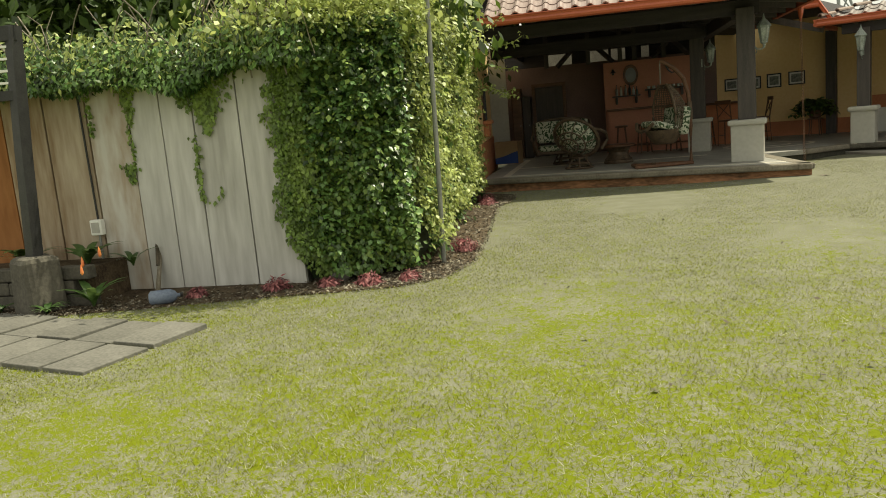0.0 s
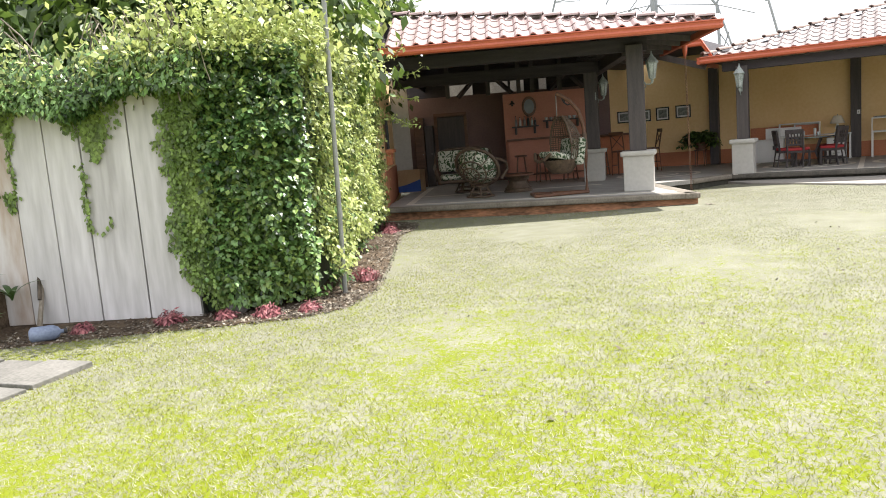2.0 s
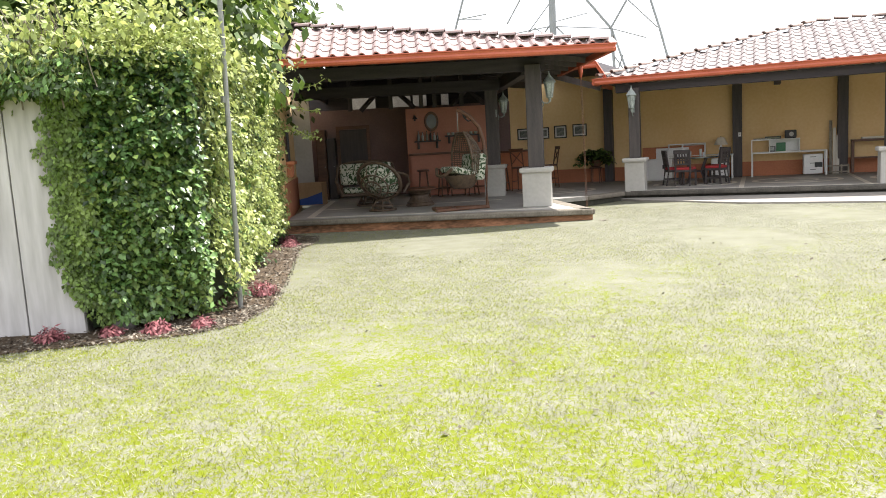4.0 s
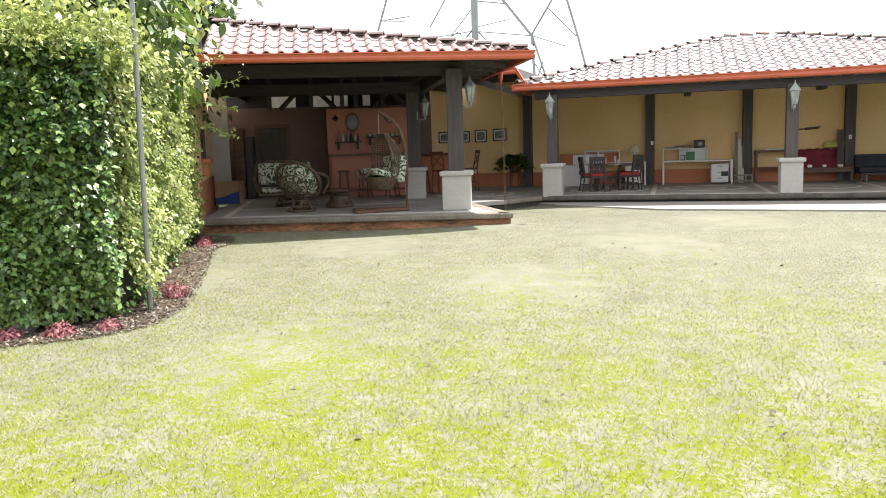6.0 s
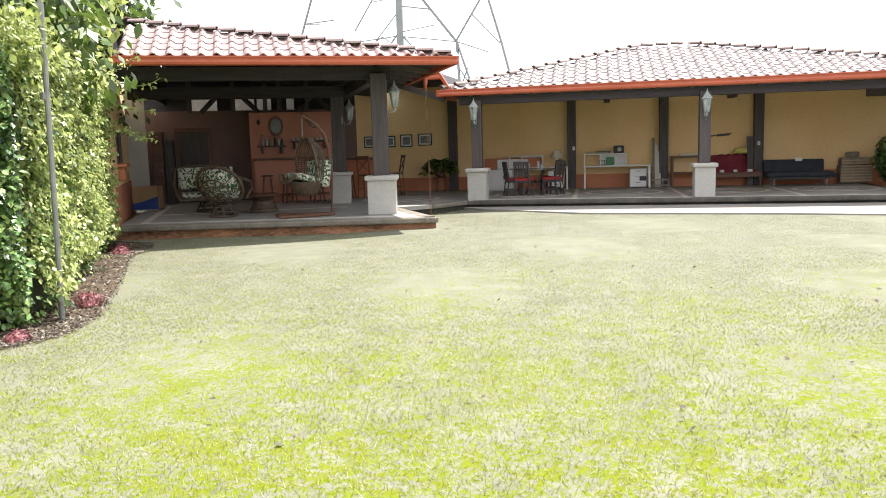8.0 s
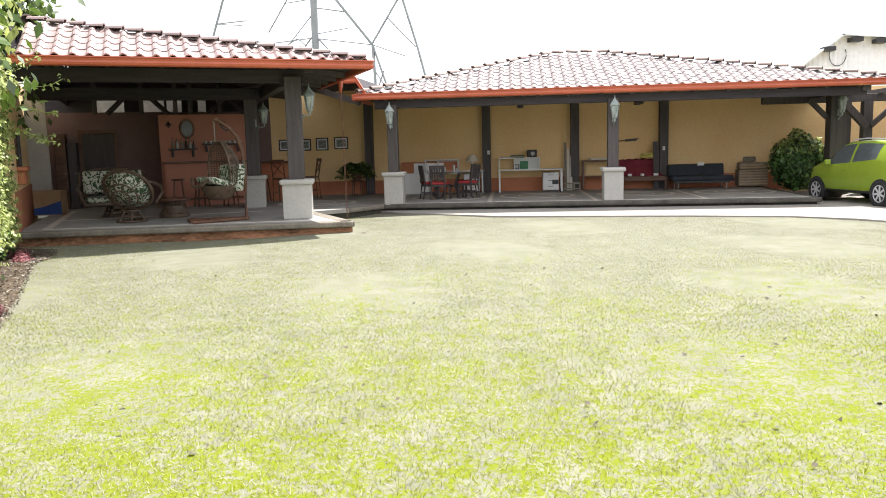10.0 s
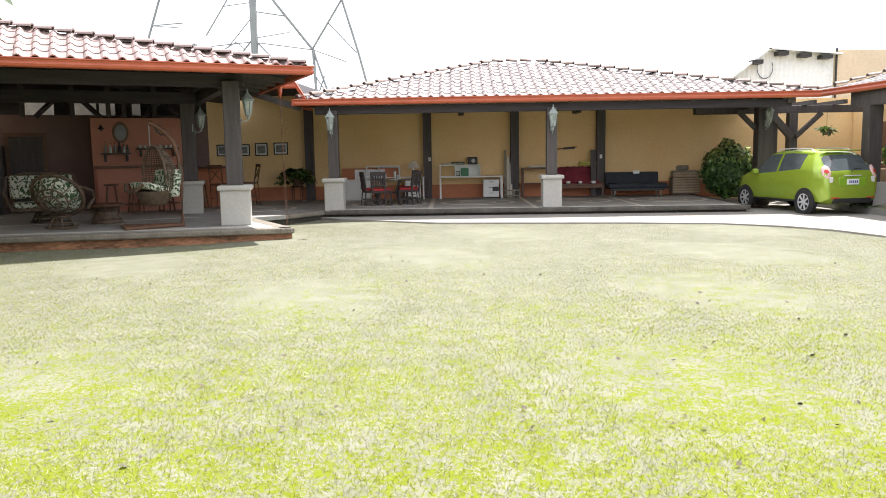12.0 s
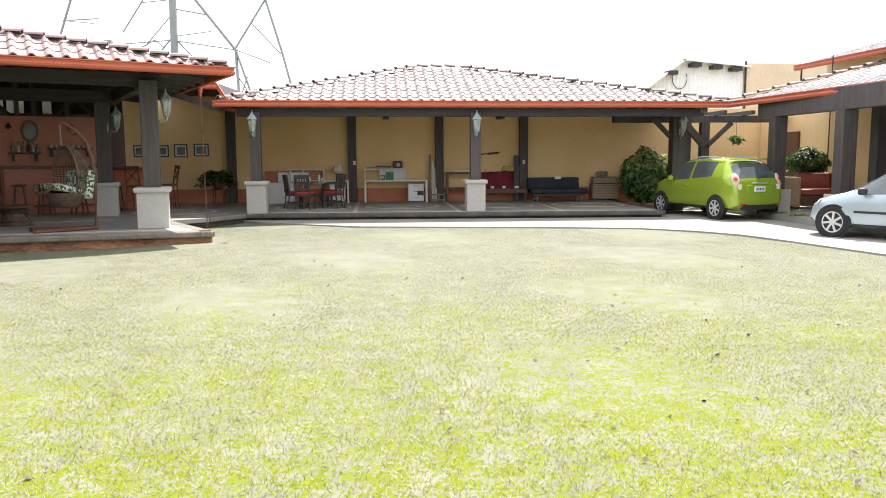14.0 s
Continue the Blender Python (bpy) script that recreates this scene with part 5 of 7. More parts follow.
# ---- lanterns, chain, pictures ----
def lantern(m, label="verdigris metal lantern with frosted glass on a scrolled bracket"):
    """A hexagonal wall lantern; origin at its middle, x away from the column."""
    t = thing("wall_lantern", m, label, "lantern", "column lanterns")
    part("glass", lathe(bmesh.new(), [(0.06, -0.17), (0.105, 0.08), (0.10, 0.12)], 6), GLASSLAMP, t, "frosted glass")
    part("crown", lathe(bmesh.new(), [(0.135, 0.115), (0.14, 0.135), (0.08, 0.22), (0.05, 0.25), (0.02, 0.30), (0.008, 0.37)], 6), PATINA, t)
    part("base", lathe(bmesh.new(), [(0.01, -0.30), (0.03, -0.25), (0.025, -0.22), (0.07, -0.19), (0.07, -0.165)], 6), PATINA, t)
    for k in range(6):
        a = math.pi * k / 3
        part("cage_bar", R((0.064 * math.cos(a), 0.064 * math.sin(a), -0.175), (0.11 * math.cos(a), 0.11 * math.sin(a), 0.12), 0.008, seg=5), PATINA, t)
    part("bracket", tube(bmesh.new(), [(-0.19, 0, -0.22), (-0.13, 0, -0.30), (-0.05, 0, -0.31), (0, 0, -0.27)], 0.014, 6), PATINA, t)
    part("scroll", tube(bmesh.new(), [(-0.19 + 0.055 * math.cos(a), 0, -0.33 + 0.055 * math.sin(a)) for a in np.linspace(1.6, -3.6, 12)], 0.011, 6), PATINA, t)
    part("wall_plate", B(-0.22, -0.19, -0.04, 0.04, -0.30, -0.10, bevel=0.005), PATINA, t)
    return t


lant = lantern(pose(-4.06, 16.55, 2.52, 0, 0, 12))
copy_thing(lant, pose(-6.22, 20.10, 2.42, 0, 0, 14))
for x, y, z in ((-2.86, 20.11, 2.3), (2.93, 20.11, 2.3), (9.27, 21.98, 2.36)):
    copy_thing(lant, pose(x, y, z, 0, 0, -90))


def rain_chain():
    t = thing("rain_chain", ID, "thin metal rain chain hanging from the gutter corner", "chain")
    top, low = P1 @ Vector((6.86, 1.45, 2.96)), Vector((-3.62, 17.95, -0.2))
    part("funnel", lathe(bmesh.new(), [(0.02, -0.16), (0.035, -0.08), (0.055, 0.0), (0.06, 0.16)], 10, Matrix.Translation(top)), GUTTER, t, "orange-red gutter outlet")
    bm = bmesh.new()
    n = 46
    for k in range(n):
        c = top + (low - top) * ((k + 2.2) / (n + 2))
        for s in (-1, 1):
            rod(bm, c + Vector((0.013 * s, 0, 0.028)), c + Vector((0.013 * s, 0.0, -0.028)), 0.006, seg=5)
        rod(bm, c + Vector((-0.013, 0, 0.028)), c + Vector((0.013, 0, 0.028)), 0.006, seg=5)
    part("chain_run", bm, BROWN, t)


rain_chain()


def picture(x0, x1, z0, z1, seed):
    t = thing("framed_picture", pose((x0 + x1) / 2, 25.49, (z0 + z1) / 2), "small framed print with a pale mat on the ochre wall", "picture", "framed prints")
    w, h = (x1 - x0) / 2, (z1 - z0) / 2
    for a in ((-w, w, h - 0.035, h), (-w, w, -h, -h + 0.035)):
        part("frame", B(a[0], a[1], -0.035, 0, a[2], a[3], bevel=0.004), BLACK, t)
    for s in (-1, 1):
        part("frame", B(min(s * w, s * (w - 0.035)), max(s * w, s * (w - 0.035)), -0.033, 0, -h + 0.035, h - 0.035, bevel=0.004), BLACK, t)
    part("mat", B(-w + 0.03, w - 0.03, -0.014, -0.004, -h + 0.03, h - 0.03), WHITE, t, "pale mat")
    part("print", B(-w + 0.08, w - 0.08, -0.018, -0.0145, -h + 0.08, h - 0.08), mat("grey_print", (0.05, 0.06, 0.06), (0.32, 0.33, 0.3), 0.6, 7 + seed, 25, 0), t, "dim grey print")


for i, (a, b, c, d) in enumerate(((-7.46, -7.02, 1.49, 1.87), (-6.80, -6.36, 1.49, 1.87), (-6.19, -5.77, 1.48, 1.90), (-5.57, -5.10, 1.51, 1.91))):
    picture(a, b, c, d, i)

# ---- lounge furniture ----
def at1(u, n, z=0.0, turn=0.0):
    return P1 @ pose(u, n, z, 0, 0, turn)


def dish(bm, r, depth, m, thick, hole=0.0):
    """A round shallow bowl about z, open upwards, moved by m."""
    rows = []
    for j in range(8):
        k = hole + (1 - hole) * j / 7
        rows.append([bm.verts.new((r * k * math.cos(a), r * 0.88 * k * math.sin(a), depth * (k * k - 1))) for a in (2 * math.pi * i / 28 for i in range(28))])
    for a, b in zip(rows, rows[1:]):
        for i in range(28):
            bm.faces.new((a[i], a[(i + 1) % 28], b[(i + 1) % 28], b[i]))
    if hole < 0.05:
        bmesh.ops.contextual_create(bm, geom=rows[0])
    bmesh.ops.recalc_face_normals(bm, faces=bm.faces)
    bmesh.ops.solidify(bm, geom=bm.faces[:], thickness=thick)
    bmesh.ops.transform(bm, matrix=m, verts=bm.verts)
    return bm


def swivel_stand(t, h):
    """Splayed cane legs over a round foot."""
    for k in range(6):
        a = math.pi * k / 3
        part("stand_leg", R((0.30 * math.cos(a), 0.30 * math.sin(a), 0.03), (0.16 * math.cos(a), 0.16 * math.sin(a), h), 0.02, seg=7), RATTAN, t)
    for r, z in ((0.31, 0.03), (0.23, h * 0.5), (0.17, h)):
        part("stand_ring", tube(bmesh.new(), [(r * math.cos(a), r * math.sin(a), z) for a in np.linspace(0, 2 * math.pi, 22)], 0.022, 6), RATTAN, t)


def papasan(m, label):
    """A bowl-shaped rattan swivel chair with a printed cushion; it faces -y."""
    t = thing("rattan_armchair", m, label, "armchair", "rattan armchairs")
    swivel_stand(t, 0.26)
    tilt = Matrix.Translation((0, 0.10, 0.70)) @ Matrix.Rotation(radians(62), 4, "X")
    part("cushion", dish(bmesh.new(), 0.50, 0.26, tilt, 0.07, 0.02), FABRIC, t, "cream cushion with a green leaf print", smooth=True)
    ring_ = [tilt @ Vector((0.55 * math.cos(a), 0.485 * math.sin(a), 0.02)) for a in np.linspace(0, 2 * math.pi, 34)]
    part("rim", tube(bmesh.new(), ring_, 0.036, 8), RATTAN, t, "thick bent cane rim", smooth=True)
    for k in (0.62, 0.36):
        part("hoop", tube(bmesh.new(), [tilt @ Vector((0.55 * k * math.cos(a), 0.485 * k * math.sin(a), 0.30 * (k * k - 1) - 0.05)) for a in np.linspace(0, 2 * math.pi, 26)], 0.018, 6), RATTAN, t)
    for i in range(10):
        a = 2 * math.pi * i / 10
        part("cane", tube(bmesh.new(), [tilt @ Vector((0.55 * k * math.cos(a), 0.485 * k * math.sin(a), 0.30 * (k * k - 1) - 0.045)) for k in (0.15, 0.4, 0.65, 0.85, 1.0)], 0.012, 5), RATTAN, t)
    for s_ in (-1, 1):
        part("arm", tube(bmesh.new(), [tilt @ Vector((0.50 * s_, 0.22, 0.0)), (0.56 * s_, 0.0, 0.86), (0.56 * s_, -0.28, 0.78), (0.53 * s_, -0.40, 0.62), (0.42 * s_, -0.30, 0.40)], 0.034, 7), RATTAN, t)
    return t


def loveseat(m):
    """A wide rattan seat with a curved back and printed cushions; it faces -y."""
    t = thing("rattan_loveseat", m, "wide rattan loveseat with leaf-print cushions", "loveseat")
    swivel_stand(t, 0.28)
    part("seat_frame", B(-0.70, 0.70, -0.38, 0.36, 0.28, 0.36, bevel=0.03), RATTAN, t)
    for x in (-0.34, 0.34):
        part("seat_cushion", B(x - 0.32, x + 0.32, -0.36, 0.26, 0.36, 0.50, bevel=0.05), FABRIC, t, "cream seat cushion with a green leaf print", smooth=True)
        part("back_cushion", box(bmesh.new(), x - 0.34, x + 0.34, -0.07, 0.08, 0.0, 0.56, Matrix.Translation((0, 0.30, 0.56)) @ Matrix.Rotation(radians(-16), 4, "X"), 0.06), FABRIC, t, "cream back cushion with a green leaf print", smooth=True)
    back = [(-0.76, 0.10, 0.34), (-0.78, 0.30, 0.70), (-0.72, 0.46, 1.06), (-0.35, 0.52, 1.14), (0.35, 0.52, 1.14), (0.72, 0.46, 1.06), (0.78, 0.30, 0.70), (0.76, 0.10, 0.34)]
    part("back_rim", tube(bmesh.new(), back, 0.035, 8), RATTAN, t, "thick bent cane rim", smooth=True)
    for k in range(9):
        x = -0.6 + 0.15 * k
        part("cane", tube(bmesh.new(), [(x, 0.36, 0.34), (x, 0.46, 0.7), (x, 0.52, 1.02)], 0.011, 5), RATTAN, t)
    for s_ in (-1, 1):
        part("arm", tube(bmesh.new(), [(0.78 * s_, 0.30, 0.74), (0.82 * s_, 0.0, 0.68), (0.80 * s_, -0.32, 0.62), (0.76 * s_, -0.42, 0.48), (0.70 * s_, -0.34, 0.32)], 0.038, 7), RATTAN, t)


papasan(at1(2.02, 1.15, 0, 152), "bowl-shaped rattan armchair with a leaf-print cushion, back to the lawn")
loveseat(at1(1.62, 3.2, 0, 8))


def wicker_ottoman(m):
    t = thing("wicker_table", m, "low round wicker table with a flared base", "side table")
    part("base", lathe(bmesh.new(), [(0.34, 0), (0.35, 0.03), (0.24, 0.2), (0.22, 0.26), (0.30, 0.38)], 18), RATTAN, t)
    part("top", lathe(bmesh.new(), [(0.36, 0.38), (0.40, 0.40), (0.40, 0.43), (0.36, 0.45)], 22), BROWN, t)
    for z in (0.08, 0.30):
        part("band", lathe(bmesh.new(), [(0.31 if z < 0.1 else 0.265, z), (0.33 if z < 0.1 else 0.285, z + 0.015), (0.31 if z < 0.1 else 0.27, z + 0.03)], 18), RATTAN, t)


wicker_ottoman(at1(2.92, 2.15))


def hanging_chair(m):
    """Egg-shaped wicker swing on a curved pole and a flat base; the pole stands at +x."""
    t = thing("hanging_chair", m, "egg-shaped wicker hanging chair with a leaf-print cushion on a curved stand", "hanging chair")
    part("pole", tube(bmesh.new(), [(0.55, 0, 0.03), (0.56, 0, 0.8), (0.54, 0, 1.45), (0.44, 0, 1.80), (0.26, 0, 2.02), (0.05, 0, 2.16), (-0.02, 0, 2.18)], 0.045, 9), BROWN, t, "curved brown pole")
    part("pole_wrap", tube(bmesh.new(), [(0.558, 0, 0.95), (0.55, 0, 1.3)], 0.055, 9), RATTAN, t)
    part("hook", tube(bmesh.new(), [(0.10, 0, 2.1), (0.14, 0, 2.0), (0.22, 0, 1.93), (0.3, 0, 1.95)], 0.018, 6), BLACK, t)
    for a, b in (((-0.62, -0.40, 0.04), (0.58, -0.05, 0.04)), ((-0.62, 0.40, 0.04), (0.58, 0.05, 0.04)), ((-0.62, -0.40, 0.04), (-0.62, 0.40, 0.04)), ((-0.2, -0.30, 0.04), (-0.2, 0.30, 0.04))):
        part("base_bar", R(a, b, 0.035), BROWN, t)
    part("chain", R((-0.02, 0, 1.72), (-0.02, 0, 2.18), 0.01, seg=6), STEEL, t)
    # basket of cane ribs, swung round from the pole
    swing = Matrix.Rotation(radians(22), 4, "Z")
    def egg(a, v):
        r = 0.47 * math.sin(math.pi * (0.10 + 0.84 * v)) ** 0.7
        return swing @ Vector((0.02 + r * math.cos(a), r * 0.95 * math.sin(a), 0.48 + 1.22 * v))
    for k in range(24):
        a = math.radians(-88 + 176 * k / 23)
        part("rib", tube(bmesh.new(), [egg(a, v) for v in np.linspace(0.0, 1.0, 10)], 0.010, 5), RATTAN, t)
    for k in range(16):
        v = 0.42 + 0.56 * k / 15
        arc = [egg(math.radians(-88 + 176 * j / 20), v) for j in range(21)]
        part("weave_ring", tube(bmesh.new(), arc, 0.009, 5), RATTAN, t)
    bm = bmesh.new()
    rows = [[bm.verts.new(egg(2 * math.pi * k / 24, v) + Vector((0, 0, -0.01 + 0.16 * max(0.0, math.cos(2 * math.pi * k / 24)) * v))) for k in range(24)] for v in (0.0, 0.04, 0.08, 0.12, 0.17, 0.21, 0.25)]
    for a, b in zip(rows, rows[1:]):
        for k in range(24):
            bm.faces.new((a[k], a[(k + 1) % 24], b[(k + 1) % 24], b[k]))
    bm.faces.new(rows[0][::-1])
    part("basket", bm, RATTAN, t, "woven basket seat", smooth=True)
    part("opening_rim", tube(bmesh.new(), [egg(math.radians(88), v) for v in np.linspace(0.36, 1, 9)], 0.026, 7), RATTAN, t)
    part("opening_rim", tube(bmesh.new(), [egg(math.radians(-88), v) for v in np.linspace(0.36, 1, 9)], 0.026, 7), RATTAN, t)
    part("back_cushion", box(bmesh.new(), 0.06, 0.24, -0.42, 0.42, 0.68, 1.26, swing @ Matrix.Rotation(radians(10), 4, "Y"), 0.06), FABRIC, t, "cream cushion with a green leaf print", smooth=True)
    part("seat_cushion", box(bmesh.new(), -0.56, 0.22, -0.36, 0.36, 0.66, 0.80, swing @ Matrix.Translation((0, 0, 0.06)) @ Matrix.Rotation(radians(16), 4, "Y"), 0.06), FABRIC, t, "cream cushion with a green leaf print", smooth=True)
    part("front_lip", tube(bmesh.new(), [swing @ Vector(q) for q in ((-0.42, -0.34, 0.93), (-0.50, -0.2, 0.80), (-0.52, 0.0, 0.76), (-0.50, 0.2, 0.80), (-0.42, 0.34, 0.93))], 0.035, 7), RATTAN, t)


hanging_chair(at1(3.82, 0.12, 0, 4))


def cardboard_box(m):
    t = thing("cardboard_box", m, "open cardboard box with a blue printed corner against the wall", "box")
    for x0, x1, y0, y1 in ((-0.33, 0.33, -0.26, -0.25), (-0.33, 0.33, 0.25, 0.26), (-0.33, -0.32, -0.25, 0.25), (0.32, 0.33, -0.25, 0.25)):
        part("side", B(x0, x1, y0, y1, 0, 0.62), CARDBOARD, t)
    part("base", B(-0.32, 0.32, -0.25, 0.25, 0.0, 0.02), CARDBOARD, t)
    bm = bmesh.new()
    vs = [bm.verts.new(p) for p in ((-0.33, -0.264, 0.02), (0.33, -0.264, 0.02), (0.33, -0.264, 0.36), (-0.1, -0.264, 0.22), (-0.33, -0.264, 0.18))]
    bm.faces.new(vs)
    part("printed_panel", bm, BLUE, t, "blue printed panel")
    for y, tilt in ((-0.28, 0.03), (0.28, -0.02)):
        part("flap", B(-0.3, 0.3, y - 0.05, y + 0.05, 0.60 + tilt, 0.61 + tilt), CARDBOARD, t)


cardboard_box(at1(-0.02, 5.0, 0, -10))


def wall_niche():
    t = thing("wall_shelf", P1S @ pose(0.0, 1.7, 1.25), "small terracotta wall ledge with a dark iron grille above", "shelf")
    part("ledge", B(0.0, 0.20, -0.55, 0.55, -0.06, 0.02, bevel=0.01), TERRA, t)
    for y in (-0.35, 0.35):
        part("corbel", B(0.0, 0.13, y - 0.06, y + 0.06, -0.36, -0.06, bevel=0.02), TERRA, t)
    part("back_panel", B(0.0, 0.025, -0.5, 0.5, 0.02, 0.75), BROWN, t)
    for k in range(6):
        part("grille_bar", R((0.05, -0.4 + 0.16 * k, 0.03), (0.05, -0.4 + 0.16 * k, 0.72 + 0.05 * (k % 2)), 0.012, seg=6), BLACK, t)


wall_niche()


def bar():
    t = thing("bar_counter", at1(0, 0), "dark wooden bar counter in front of the orange-red wall", "bar counter")
    part("counter_top", B(2.75, 5.35, 5.88, 6.34, 1.20, 1.26, bevel=0.012), BROWN, t)
    part("front_panel", B(2.80, 5.30, 6.05, 6.15, 0.0, 1.20), BARWALL, t, "orange-red plastered bar front")
    part("foot_rail", R((2.85, 5.95, 0.2), (5.3, 5.95, 0.2), 0.02), BROWN, t)
    def shelf(u0, u1, z, label):
        s = thing("wall_shelf", at1(0, 0), label, "shelf")
        part("board", B(u0, u1, 6.16, 6.348, z - 0.04, z, bevel=0.006), WOOD, s)
        for u in (u0 + 0.12, u1 - 0.12):
            part("bracket", B(u - 0.035, u + 0.035, 6.20, 6.348, z - 0.24, z - 0.04, bevel=0.02), WOOD, s)
    shelf(2.93, 3.72, 1.62, "dark wooden shelf with bottles")
    shelf(3.85, 4.98, 1.74, "dark wooden shelf lined with small cups")
    for k, (u, h, m) in enumerate(((3.06, 0.28, STEEL), (3.18, 0.24, GLASS), (3.31, 0.26, STEEL), (3.42, 0.30, BLACK), (3.53, 0.22, GLASS), (3.62, 0.20, CARGLASS))):
        b = thing("bottle", at1(u, 6.25, 1.622), "tall bottle standing on the bar shelf", "bottle", "bar bottles")
        part("glass_body", lathe(bmesh.new(), [(0.032, 0), (0.036, 0.01), (0.036, h * 0.62), (0.014, h * 0.78), (0.013, h)], 12), m, b, smooth=True)
        part("cap", R((0, 0, h), (0, 0, h + 0.025), 0.015), BLACK, b)
    cup = None
    for k in range(8):
        m = at1(3.95 + 0.135 * k, 6.25, 1.742)
        if cup is None:
            cup = thing("cup", m, "small cup in the row on the bar shelf", "cup", "bar cups")
            part("bowl", lathe(bmesh.new(), [(0.025, 0), (0.04, 0.02), (0.045, 0.08), (0.04, 0.082), (0.035, 0.02)], 12), GLASS, cup, smooth=True)
            part("handle", tube(bmesh.new(), [(0.04, 0, 0.065), (0.07, 0, 0.055), (0.065, 0, 0.025), (0.038, 0, 0.02)], 0.006, 5), GLASS, cup)
        else:
            copy_thing(cup, m)
    o = thing("oval_mirror", at1(3.47, 6.345, 2.18), "oval mirror in a dark carved frame above the bar", "mirror")
    part("mirror_frame", lathe(bmesh.new(), [(0.15, 0), (0.21, 0.01), (0.20, 0.04), (0.15, 0.04)], 28, Matrix.Diagonal((1, 1, 1.4, 1)) @ Matrix.Rotation(radians(90), 4, "X")), BROWN, o)
    part("glass", lathe(bmesh.new(), [(0.145, 0.02), (0.15, 0.043)], 28, Matrix.Diagonal((1, 1, 1.4, 1)) @ Matrix.Rotation(radians(90), 4, "X")), mat("mirror", (0.10, 0.105, 0.105), (0.16, 0.165, 0.165), 0.35, 1, 4, 0), o)
    for u in (2.98, 4.5):
        l = thing("wall_lamp", at1(u, 6.34, 2.32), "small iron wall lamp with a dark cone shade", "wall lamp", "bar lamps")
        part("arm", tube(bmesh.new(), [(0, 0, -0.05), (0, -0.1, 0.06), (0, -0.17, 0.04)], 0.01, 6), BLACK, l)
        part("shade", lathe(bmesh.new(), [(0.09, -0.05), (0.03, 0.02), (0.01, 0.04)], 14, Matrix.Translation((0, -0.17, 0))), BLACK, l)
        part("plate", B(-0.03, 0.03, -0.012, 0, -0.1, 0.06), BLACK, l)
    stool = None
    for u, n in ((3.12, 5.45), (3.72, 5.45), (4.5, 5.4)):
        if stool is None:
            stool = thing("bar_stool", at1(u, n), "dark wooden bar stool at the counter", "stool", "bar stools")
            part("seat", lathe(bmesh.new(), [(0.15, 0.74), (0.18, 0.755), (0.18, 0.78), (0.15, 0.795)], 18), BROWN, stool)
            for a in range(4):
                c, s = math.cos(a * 1.57 + 0.785), math.sin(a * 1.57 + 0.785)
                part("leg", R((0.22 * c, 0.22 * s, 0), (0.13 * c, 0.13 * s, 0.75), 0.022), BROWN, stool)
                c2, s2 = math.cos(a * 1.57 + 2.355), math.sin(a * 1.57 + 2.355)
                part("rung", R((0.19 * c, 0.19 * s, 0.25), (0.19 * c2, 0.19 * s2, 0.25), 0.014), BROWN, stool)
        else:
            copy_thing(stool, at1(u, n, 0, 20 * n))
    return stool


STOOL = bar()
for u, w, h, wood in ((-0.06, 0.30, 2.12, BROWN), (0.26, 0.25, 1.86, WOOD)):
    lock = thing("cupboard", at1(u, 7.25, 0), "tall narrow dark wooden cupboard in the lounge corner", "cupboard", "lounge cupboards")
    part("carcass", B(0.0, w, -0.3, 0.3, 0, h, bevel=0.01), wood, lock)
    part("door", B(0.02, w - 0.02, -0.325, -0.302, 0.08, h - 0.06, bevel=0.006), wood, lock)
    part("knob", R((w - 0.06, -0.325, 1.0), (w - 0.06, -0.36, 1.0), 0.015), STEEL, lock)

# ---- high table with cross-back chairs by the pictures ----
def cross_chair(m, h=1.0, seat=0.46):
    t = thing("cross_back_chair", m, "dark wooden chair with a crossed back", "chair", "cross-back chairs")
    part("seat", B(-0.21, 0.21, -0.21, 0.21, seat - 0.03, seat + 0.02, bevel=0.015), BROWN, t)
    for x in (-0.19, 0.19):
        part("front_leg", R((x, -0.18, 0), (x, -0.18, seat - 0.02), 0.02), BROWN, t)
        part("back_leg", tube(bmesh.new(), [(x, 0.24, 0), (x, 0.19, seat), (x, 0.28, seat + h * 0.52)], 0.02, 6), BROWN, t)
        part("side_rung", R((x, -0.18, seat * 0.4), (x, 0.22, seat * 0.4), 0.012), BROWN, t)
    part("top_rail", B(-0.23, 0.23, 0.262, 0.30, seat + h * 0.46, seat + h * 0.56, bevel=0.012), BROWN, t)
    for s in (-1, 1):
        part("cross_bar", R((-0.18 * s, 0.215, seat + 0.10), (0.18 * s, 0.275, seat + h * 0.47), 0.014), BROWN, t)
    return t


def high_table():
    t = thing("high_table", pose(-6.75, 22.9, 0, 0, 0, 8), "high wooden bar table beside the ochre wall", "table")
    part("tabletop", B(-0.9, 0.75, -0.3, 0.3, 1.13, 1.19, bevel=0.012), BROWN, t)
    part("front_panel", B(-0.85, 0.55, -0.1, 0.1, 0.0, 1.13), TERRA, t, "terracotta plastered support")


high_table()
cc = cross_chair(pose(-5.85, 23.3, 0, 0, 0, -60), 1.0, 0.68)
copy_thing(cc, pose(-6.45, 22.25, 0, 0, 0, 170))
copy_thing(STOOL, pose(-7.0, 22.2, 0))


